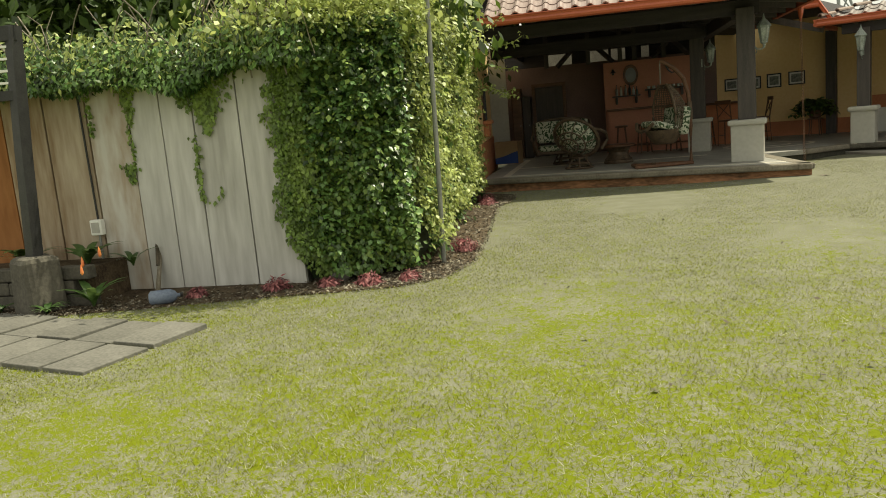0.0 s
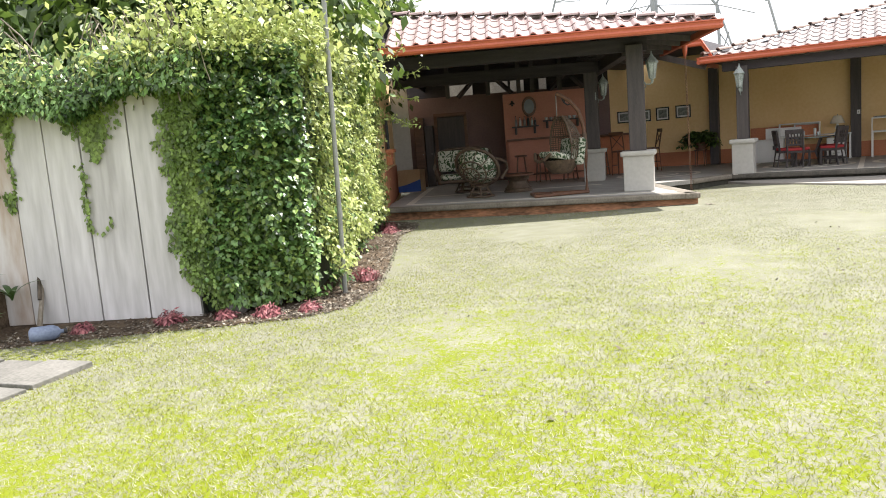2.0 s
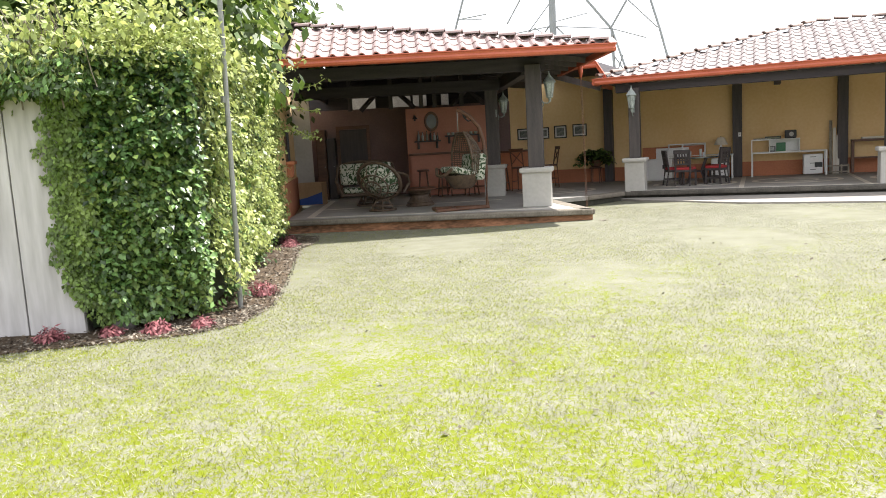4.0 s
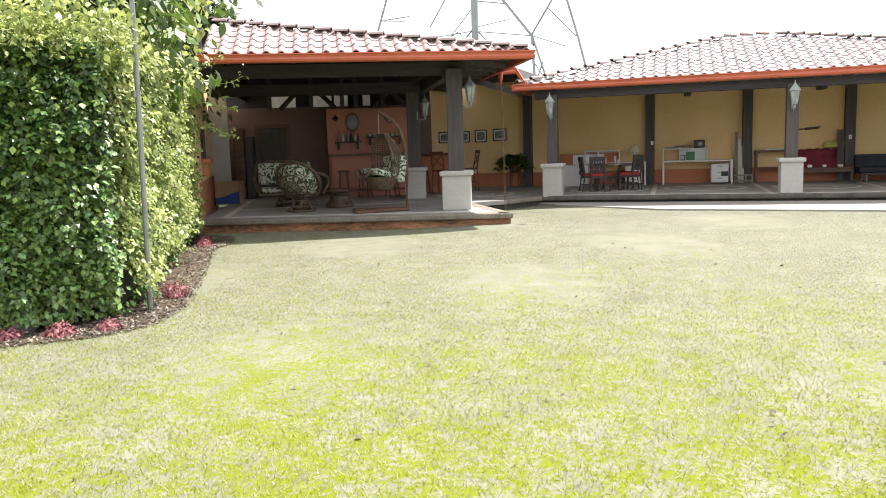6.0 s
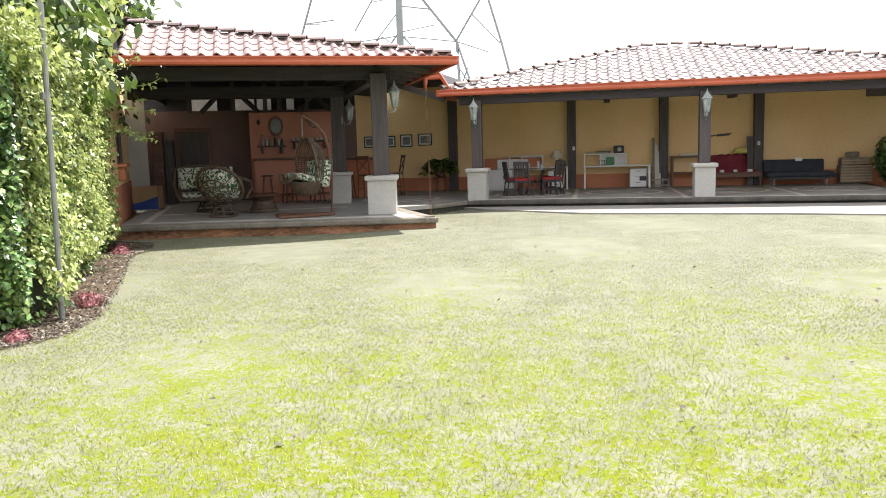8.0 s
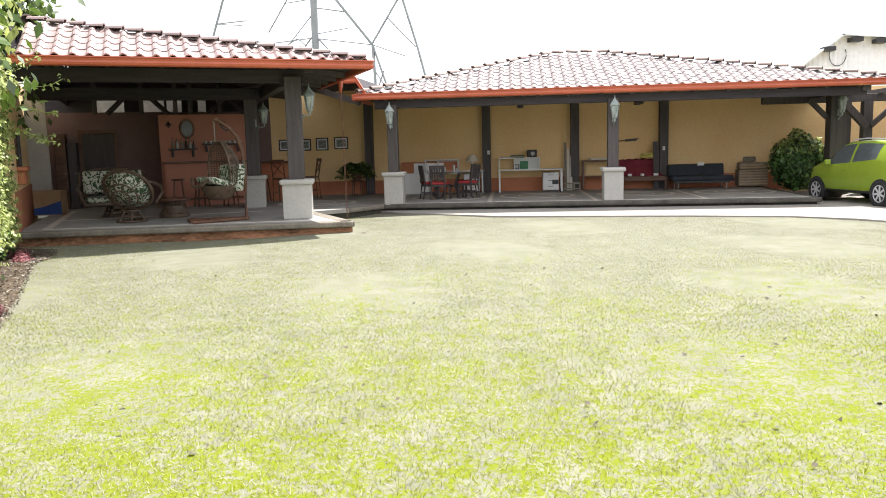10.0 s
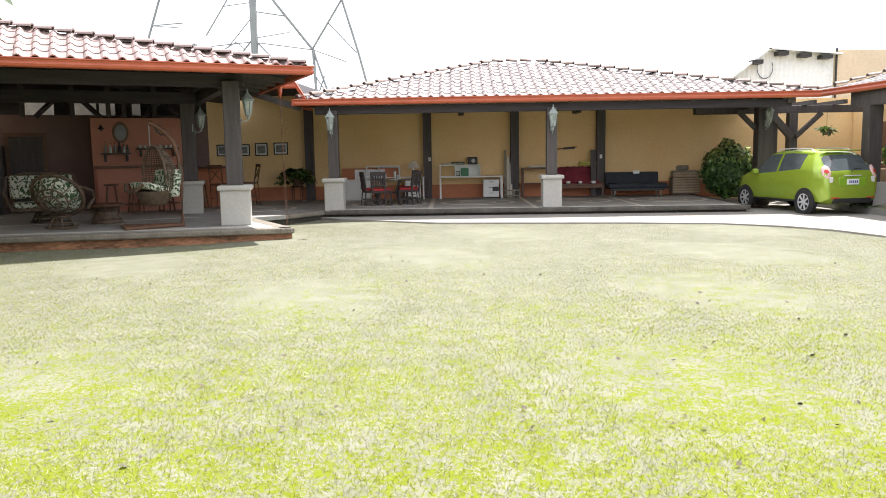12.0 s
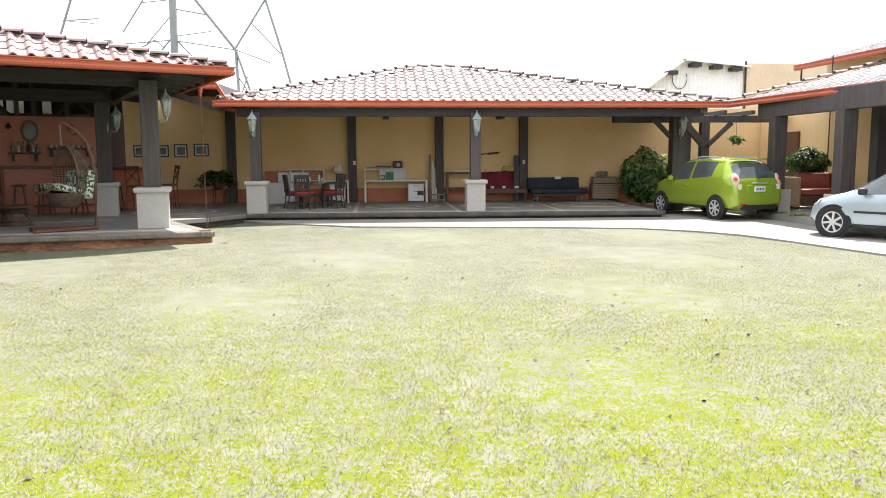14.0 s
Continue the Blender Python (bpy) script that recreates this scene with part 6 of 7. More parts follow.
def stand_plant():
    t = thing("potted_fern", pose(-4.70, 24.75, 0), "dark green drooping fern in a pot on a wooden stand", "potted plant")
    part("pot", lathe(bmesh.new(), [(0.10, 0.50), (0.15, 0.52), (0.18, 0.70), (0.19, 0.72), (0.16, 0.72)], 16), BROWN, t)
    part("shelf", lathe(bmesh.new(), [(0.2, 0.46), (0.21, 0.47), (0.2, 0.495)], 16), BROWN, t)
    for k in range(4):
        a = k * 1.57 + 0.78
        part("stand_leg", R((0.2 * math.cos(a), 0.2 * math.sin(a), 0), (0.17 * math.cos(a), 0.17 * math.sin(a), 0.48), 0.016), BROWN, t)
    rng = rgen(71)
    p, q = [], []
    for k in range(80):
        a, le = rng.uniform(0, 6.28), rng.uniform(0.38, 0.66)
        for j in range(12):
            u = j / 11
            p.append((math.cos(a) * le * u, math.sin(a) * le * u, 0.74 + 2.0 * le * u - 2.15 * le * u * u + rng.normal(0, 0.01)))
            q.append((rng.normal(0, 0.5), rng.normal(0, 0.5), 0.8))
    adopt(leaves("fronds", np.array(p), np.array(q), 0.085, TREELEAF, rng, 0.3, 1.7), t, kind="stuff")


stand_plant()

# ---- long pavilion furniture ----
def dining_set():
    t = thing("dining_table", pose(-1.5, 22.55, 0), "dark round dining table on turned legs", "dining table")
    part("tabletop", lathe(bmesh.new(), [(0.56, 0.71), (0.60, 0.72), (0.60, 0.745), (0.57, 0.755)], 28), CARGLASS, t, "dark glossy top")
    for k in range(4):
        a = k * 1.57 + 0.78
        part("leg", tube(bmesh.new(), [(0.34 * math.cos(a), 0.34 * math.sin(a), 0), (0.2 * math.cos(a), 0.2 * math.sin(a), 0.35), (0.38 * math.cos(a), 0.38 * math.sin(a), 0.71)], 0.03, 7), WOOD, t)
    part("stretcher", lathe(bmesh.new(), [(0.2, 0.33), (0.22, 0.35), (0.2, 0.37)], 16), WOOD, t)
    for k, (dx, h) in enumerate(((-0.15, 0.14), (0.12, 0.2), (0.2, 0.1))):
        g = thing("drinking_glass", pose(-1.5 + dx, 22.5 + 0.06 * k, 0.757), "clear drinking glass on the dining table", "glass", "table glasses")
        part("glass_body", lathe(bmesh.new(), [(0.025, 0), (0.03, 0.005), (0.036, h), (0.033, h)], 12), GLASS, g, smooth=True)
    c = thing("dining_chair", pose(-2.05, 22.2, 0, 0, 0, 110), "dark carved wooden dining chair with a red seat", "chair", "dining chairs")
    part("seat", B(-0.21, 0.21, -0.22, 0.20, 0.43, 0.50, bevel=0.025), REDCLOTH, c, "red upholstered seat")
    part("seat_frame", B(-0.22, 0.22, -0.225, 0.21, 0.37, 0.43, bevel=0.01), WOOD, c)
    for x in (-0.2, 0.2):
        part("front_leg", B(x - 0.025, x + 0.025, -0.22, -0.17, 0, 0.38, bevel=0.006), WOOD, c)
        part("back_leg", tube(bmesh.new(), [(x, 0.26, 0), (x, 0.20, 0.42), (x, 0.28, 0.95)], 0.028, 5), WOOD, c)
        part("side_rung", B(x - 0.012, x + 0.012, -0.19, 0.21, 0.15, 0.19), WOOD, c)
    part("top_rail", B(-0.23, 0.23, 0.255, 0.295, 0.86, 0.97, bevel=0.012), WOOD, c)
    part("lower_rail", B(-0.2, 0.2, 0.215, 0.245, 0.56, 0.61, bevel=0.006), WOOD, c)
    for k in range(5):
        x = -0.15 + 0.075 * k
        part("back_slat", frame_rod((x, 0.23, 0.6), (x, 0.27, 0.87), 0.018, 0.012), WOOD, c)
    for k in range(2):
        part("lattice_bar", B(-0.18, 0.18, 0.238 + 0.012 * k, 0.262 + 0.012 * k, 0.67 + 0.09 * k, 0.70 + 0.09 * k), WOOD, c)
    copy_thing(c, pose(-1.72, 21.85, 0, 0, 0, 165))
    copy_thing(c, pose(-0.95, 22.25, 0, 0, 0, -118))
    copy_thing(c, pose(-1.05, 22.95, 0, 0, 0, -65))


dining_set()


def white_desk(m, w, shelf_w, label):
    """A white desk with a raised shelf and a drawer block; x along the wall from 0."""
    t = thing("white_desk", m, label, "desk", "white desks")
    part("desktop", B(0, w, -0.3, 0.3, 0.68, 0.72, bevel=0.004), WHITE, t)
    for x in (0.0, w - 0.05):
        part("side_frame", B(x, x + 0.05, -0.29, -0.24, 0, 0.68), WHITE, t)
        part("side_frame", B(x, x + 0.05, 0.24, 0.29, 0, 0.68), WHITE, t)
        part("foot_bar", B(x, x + 0.05, -0.24, 0.24, 0.0, 0.05), WHITE, t)
    part("shelf_top", B(0, shelf_w, 0.0, 0.29, 1.06, 1.09), WHITE, t)
    for x in (0.0, shelf_w * 0.37, shelf_w - 0.03):
        part("shelf_side", B(x, x + 0.03, 0.0, 0.29, 0.72, 1.06), WHITE, t)
    part("shelf_back", B(shelf_w * 0.37, shelf_w, 0.27, 0.29, 0.72, 1.06), WHITE, t)
    dr = part("drawer_block", B(w - 0.62, w - 0.12, -0.26, 0.26, 0.04, 0.60, bevel=0.006), WHITE, t)
    for k in range(3):
        f = part("drawer_front", B(w - 0.60, w - 0.14, -0.282, -0.262, 0.07 + 0.18 * k, 0.23 + 0.18 * k, bevel=0.005), WHITE, dr)
    for k in range(3):
        part("drawer_handle", B(w - 0.45, w - 0.29, -0.30, -0.284, 0.16 + 0.18 * k, 0.175 + 0.18 * k), BLACK, dr)
    return t


white_desk(pose(-0.10, 25.05, 0), 2.03, 1.33, "white desk with a raised shelf and drawers against the wall")
d2 = white_desk(pose(-2.5, 25.05, 0), 1.9, 1.1, "white desk with drawers behind the dining table")
cab = thing("white_cabinet", pose(-3.3, 25.0, 0), "low white cabinet standing beside the column", "cabinet")
part("body", B(0, 0.95, -0.28, 0.28, 0, 0.66, bevel=0.006), WHITE, cab)
part("door", B(0.03, 0.92, -0.30, -0.282, 0.04, 0.62, bevel=0.005), WHITE, cab)
part("notice", B(0.66, 0.80, -0.304, -0.301, 0.36, 0.48), BLACK, cab, "small dark sticker")
part("upright", B(0.0, 1.85, 0.22, 0.25, 0.66, 1.02), TERRA, cab, "terracotta board behind")
part("panel", B(0.42, 1.4, 0.18, 0.215, 0.66, 0.98), WHITE, cab)


def table_lamp(m):
    t = thing("table_lamp", m, "cream table lamp with a fluted shade", "table lamp")
    part("base", lathe(bmesh.new(), [(0.09, 0), (0.09, 0.02), (0.035, 0.06), (0.06, 0.16), (0.03, 0.25), (0.015, 0.3)], 16), WHITE, t, smooth=True)
    part("shade", lathe(bmesh.new(), [(0.20, 0.28), (0.195, 0.30), (0.12, 0.46), (0.09, 0.50), (0.085, 0.50)], 20), mat("cream_shade", (0.55, 0.5, 0.42), (0.65, 0.6, 0.5), 0.8, 5, 40, 0.05), t, "cream fabric shade", smooth=True)
    part("finial", R((0, 0, 0.5), (0, 0, 0.54), 0.012), STEEL, t)


table_lamp(pose(-0.95, 25.05, 0.722))
rad = thing("radio", pose(0.98, 25.18, 1.092), "small black radio on top of the white desk shelf", "radio")
part("case", B(-0.16, 0.16, -0.09, 0.09, 0, 0.24, bevel=0.03), BLACK, rad)
part("speaker", lathe(bmesh.new(), [(0.06, 0), (0.065, 0.008), (0.05, 0.012)], 16, Matrix.Translation((0.02, -0.088, 0.12)) @ Matrix.Rotation(radians(90), 4, "X")), GREY, rad)
vp = thing("video_player", pose(0.52, 25.15, 1.092), "flat black electronic device on the desk shelf", "device")
part("case", B(-0.24, 0.2, -0.12, 0.12, 0, 0.08, bevel=0.01), BLACK, vp)
part("front_panel", B(-0.2, 0.16, -0.125, -0.121, 0.02, 0.05), CARGLASS, vp)
sh = thing("folder", pose(0.05, 25.15, 1.092), "flat dark folder lying on the desk shelf", "folder")
part("cover", B(-0.1, 0.42, -0.12, 0.12, 0, 0.035, bevel=0.004), WOOD, sh)
part("pages", B(-0.095, 0.40, -0.122, -0.1205, 0.008, 0.027), PAPER, sh)
pc = thing("green_card", pose(0.72, 25.19, 0.723, -12), "green printed card propped on the desk", "card")
part("sheet", B(-0.13, 0.13, 0, 0.012, 0, 0.26), mat("green_print", (0.04, 0.16, 0.07), (0.1, 0.26, 0.14), 0.6, 5, 30, 0), pc)
fr = thing("photo_frame", pose(0.47, 25.15, 0.723, -10), "small framed photograph on the desk", "photo frame")
part("frame", B(-0.09, 0.09, 0, 0.02, 0, 0.16, bevel=0.004), BLACK, fr)
part("photo", B(-0.07, 0.07, -0.003, -0.001, 0.02, 0.14), PAPER, fr)
st = thing("sticker", pose(1.70, 24.747, 0.30), "dark rectangular sticker on the drawer block", "sticker")
part("film", B(-0.1, 0.1, 0.001, 0.004, -0.07, 0.07), BLACK, st)


def planks():
    for k in range(3):
        t = thing("leaning_plank", pose(2.05 + 0.09 * k, 25.15, 0, -6 + k), "pale wooden plank leaning against the wall", "plank", "leaning planks")
        part("board", B(-0.04, 0.04, 0, 0.02, 0, 1.55 - 0.22 * k, bevel=0.003), FLOORLINE if k else DRYLEAF, t)
    t = thing("wooden_rack", pose(2.2, 24.85, 0), "low wooden rack on the floor by the column", "rack")
    for z in (0.05, 0.22):
        part("rail", B(-0.3, 0.3, -0.02, 0.02, z, z + 0.04), DRYLEAF, t)
    for x in (-0.28, 0.1, 0.28):
        part("upright", B(x - 0.02, x + 0.02, -0.025, 0.025, 0, 0.28), DRYLEAF, t)
    t = thing("leaning_board", pose(4.92, 25.13, 0, -3), "tall dark board leaning against the wall column", "board")
    part("board", B(-0.09, 0.09, -0.02, 0.02, 0, 1.5, bevel=0.004), WOOD, t)


planks()


def side_bench(m):
    t = thing("wooden_bench", m, "narrow wooden console bench against the wall", "bench")
    part("top", B(0, 1.15, -0.2, 0.2, 0.90, 0.96, bevel=0.008), BROWN, t)
    part("shelf", B(0.03, 1.12, -0.18, 0.18, 0.42, 0.46, bevel=0.006), BROWN, t)
    for x in (0.03, 1.12):
        for y in (-0.17, 0.17):
            part("leg", B(x - 0.03, x + 0.03, y - 0.03, y + 0.03, 0, 0.90, bevel=0.005), BROWN, t)
    part("box", B(0.25, 0.9, -0.15, 0.15, 0.962, 1.02, bevel=0.01), FLOORLINE, t)


side_bench(pose(2.57, 25.1, 0))


def covered_sofa(m):
    t = thing("bench_sofa", m, "wooden bench sofa with a maroon cover thrown over its back", "sofa")
    part("seat", B(0, 1.55, -0.3, 0.25, 0.36, 0.42, bevel=0.01), BROWN, t)
    for x in (0.05, 1.5):
        for y in (-0.27, 0.22):
            part("leg", B(x - 0.03, x + 0.03, y - 0.03, y + 0.03, 0, 0.40, bevel=0.005), BROWN, t)
    bm = bmesh.new()
    nx, nv = 22, 12
    rows = []
    for j in range(nv):
        v = j / (nv - 1)
        rows.append([bm.verts.new((0.02 + 1.52 * i / (nx - 1), 0.30 - 0.22 * abs(v - 0.25) - (0.18 if v > 0.6 else 0) * (v - 0.6) * 2.5, (0.42 + 0.56 * (1 - abs(v - 0.25) / 0.75)) - 0.10 * ((i / (nx - 1) - 0.45) * 2) ** 4 + 0.012 * math.sin(i * 1.9 + j))) for i in range(nx)])
    for a, b in zip(rows, rows[1:]):
        for i in range(nx - 1):
            bm.faces.new((a[i], a[i + 1], b[i + 1], b[i]))
    part("cover", bm, MAROON, t, "crumpled maroon cover", smooth=True)
    part("front_rail", B(0, 1.55, -0.31, -0.28, 0.28, 0.36), BROWN, t)
    for x, w in ((0.35, 0.12), (0.75, 0.1), (1.15, 0.14)):
        part("bundle", B(x, x + w, -0.2, -0.02, 0.422, 0.50, bevel=0.02), WHITE, t, "small pale bundle")


covered_sofa(pose(3.66, 25.1, 0))
pil = thing("folded_blanket", pose(4.75, 25.3, 0.99), "folded yellow-green blanket on the sofa back", "blanket")
for k in range(2):
    part("fold", B(-0.3 + 0.04 * k, 0.28, -0.1, 0.1, 0.075 * k, 0.075 * k + 0.08, bevel=0.025), mat("yellow_cloth", (0.42, 0.36, 0.08), (0.55, 0.5, 0.16), 0.9, 6, 50, 0.2), pil, smooth=True)
gun = thing("wall_ornament", pose(4.08, 25.47, 1.56, 0, -4), "long dark wooden ornament mounted on the wall", "ornament")
part("shaft", R((-0.34, 0, 0), (0.34, 0, 0.02), 0.022, 0.016), BROWN, gun)
part("grip", B(-0.1, 0.28, -0.02, 0.02, -0.035, 0.04, bevel=0.01), WOOD, gun)
part("peg", R((-0.32, 0.03, -0.1), (-0.32, -0.03, -0.1), 0.015), BROWN, gun)
for x in (-0.30, 5.28):
    s = thing("light_switch", pose(x - 0.12, 25.175, 1.28), "small white light switch on the dark column", "switch", "light switches")
    part("plate", B(-0.04, 0.04, -0.008, 0.0, -0.06, 0.06, bevel=0.003), WHITE, s)
    part("rocker", B(-0.015, 0.015, -0.014, -0.009, -0.025, 0.025), GREY, s)


def futon(m):
    t = thing("futon_sofa", m, "low navy upholstered futon sofa on short legs", "sofa")
    part("backrest", box(bmesh.new(), 0, 1.72, 0.12, 0.28, 0.36, 0.80, Matrix.Rotation(radians(-8), 4, "X"), 0.04), NAVY, t, smooth=True)
    part("seat", B(0.0, 1.85, -0.45, 0.20, 0.26, 0.42, bevel=0.045), NAVY, t, smooth=True)
    part("armrest", B(1.73, 1.9, -0.40, 0.2, 0.24, 0.36, bevel=0.04), NAVY, t)
    part("rail", B(0.1, 1.75, -0.42, -0.36, 0.2, 0.26), BLACK, t)
    for x in (0.2, 1.65):
        for y in (-0.36, 0.16):
            part("leg", R((x, y, 0), (x, y, 0.24), 0.022), STEEL, t)
    part("seam", B(0.84, 0.86, -0.455, -0.448, 0.28, 0.41), BLACK, t)
    part("tag", B(0.86, 1.06, 0.02, 0.03, 0.72, 0.82), WHITE, t, "white paper tag")


futon(pose(5.26, 24.75, 0))


def cane_chair(m):
    t = thing("cane_trunk", m, "pale cane trunk with a rounded lid against the wall", "trunk")
    part("body", B(0, 0.9, -0.2, 0.2, 0.04, 0.55, bevel=0.02), DRYLEAF, t)
    part("lid", B(0.02, 0.88, -0.19, 0.19, 0.55, 0.78, bevel=0.06), DRYLEAF, t)
    part("headrest", B(0.22, 0.62, 0.12, 0.2, 0.78, 0.95, bevel=0.05), DRYLEAF, t)
    for k in range(8):
        part("slat", B(0.02, 0.88, -0.212, -0.203, 0.08 + 0.085 * k, 0.12 + 0.085 * k), CARDBOARD, t)


cane_chair(pose(7.45, 25.2, 0))


def bush(x, y, seed, r=(0.85, 0.6, 0.75), h=0.85, material=LEAF, label="round glossy green bush with yellow-green new leaves", n=5200, fresh=None, size=0.085):
    rng = rgen(seed)
    t = thing("bush", pose(x, y, 0), label, "bush")
    d = rng.normal(0, 1, (n, 3))
    d /= np.linalg.norm(d, axis=1, keepdims=True)
    lump = 1 + 0.12 * np.sin(d[:, 0] * 6 + 2) * np.cos(d[:, 2] * 7) + rng.normal(0, 0.05, n)
    p = d * np.array(r) * lump[:, None] * rng.uniform(0.8, 1.0, n)[:, None] + [0, 0, h]
    p[:, 2] = np.maximum(p[:, 2], 0.02)
    top = (d[:, 2] > 0.35) & (rng.uniform(0, 1, n) < 0.6)
    adopt(leaves("leaves", p[~top], d[~top] + rng.normal(0, 0.4, (int((~top).sum()), 3)), size, material, rng), t, kind="stuff")
    adopt(leaves("young_leaves", p[top], d[top] + rng.normal(0, 0.4, (int(top.sum()), 3)), size, fresh or YOUNG, rng), t, "lighter new leaves", "stuff")
    # inner core, near-black for the shade inside the bush
    bm = bmesh.new()
    bmesh.ops.create_icosphere(bm, subdivisions=3, radius=1.0, matrix=Matrix.Translation((0, 0, h)) @ Matrix.Diagonal((r[0] * 0.8, r[1] * 0.8, r[2] * 0.82, 1)))
    for v in bm.verts:
        v.co *= 1 + 0.12 * noise.noise(v.co * 4)
        v.co.z = max(v.co.z, 0.0)
    part("mass", bm, LEAF_SHADE, t)


bush(8.95, 24.1, 81, (0.84, 0.6, 0.88), 0.80)
bush(12.55, 20.95, 82, (0.60, 0.4, 0.42), 1.25, TREELEAF, "feathery green fern standing behind the porch sofa", 4200, TREELEAF, 0.05)
for i, (x, y) in enumerate(((11.35, 19.5), (11.2, 18.7), (11.3, 17.9), (11.45, 20.2))):
    clump("border_plant", x - 0.75, y, -0.15, 22, 0.5, LEAF if i % 2 else YOUNG, 90 + i, "low leafy border plant beside the porch", "plant", 0.9)
clump("border_plant", -4.25, 18.55, -0.25, 24, 0.25, LEAF, 96, "low green plant in the corner between the terraces", "plant", 0.9)
clump("border_plant", -2.75, 15.25, -0.26, 20, 0.16, DRYLEAF, 97, "dry grass tuft at the slab corner", "plant", 0.9)
hp_ = thing("hanging_planter", pose(11.0, 22.2, 1.9), "small fern in a hanging basket under the pergola", "hanging planter")
part("basket", lathe(bmesh.new(), [(0.04, -0.1), (0.14, -0.02), (0.16, 0.05), (0.13, 0.05)], 14), BROWN, hp_)
part("cord", R((0, 0, 0.05), (0, 0, 0.75), 0.006, seg=5), BLACK, hp_)
rng_ = rgen(99)
adopt(leaves("fronds", rng_.normal(0, 0.07, (70, 3)) * [1.4, 1, 0.5] + [0, 0, 0.08], rng_.normal(0, 0.5, (70, 3)) + [0, 0, 0.7], 0.08, TREELEAF, rng_, 0.3, 2.2), hp_, kind="stuff")


def porch_sofa(m):
    t = thing("porch_sofa", m, "brown wicker porch sofa with red leather cushions", "sofa")
    part("frame", B(-0.55, 1.35, -0.35, 0.4, 0.08, 0.36, bevel=0.02), BROWN, t)
    part("armrest", B(-1.0, -0.5, -0.4, 0.42, 0.05, 0.86, bevel=0.03), CARDBOARD, t, "tan wicker side")
    for k in range(2):
        part("seat_cushion", B(-0.48 + 0.92 * k, 0.42 + 0.92 * k, -0.38, 0.2, 0.36, 0.54, bevel=0.05), LEATHER, t, smooth=True)
        part("back_cushion", B(-0.48 + 0.92 * k, 0.42 + 0.92 * k, 0.15, 0.36, 0.5, 0.98, bevel=0.06), LEATHER, t, smooth=True)
    for x in (-0.65, 1.3):
        part("leg", R((x, -0.3, 0), (x, -0.3, 0.1), 0.03), BLACK, t)


porch_sofa(pose(12.45, 20.3, 0, 0, 0, -14))

# ---- parked cars ----
def interp(x, table):
    xs, ys = zip(*table)
    return float(np.interp(x, xs, ys))


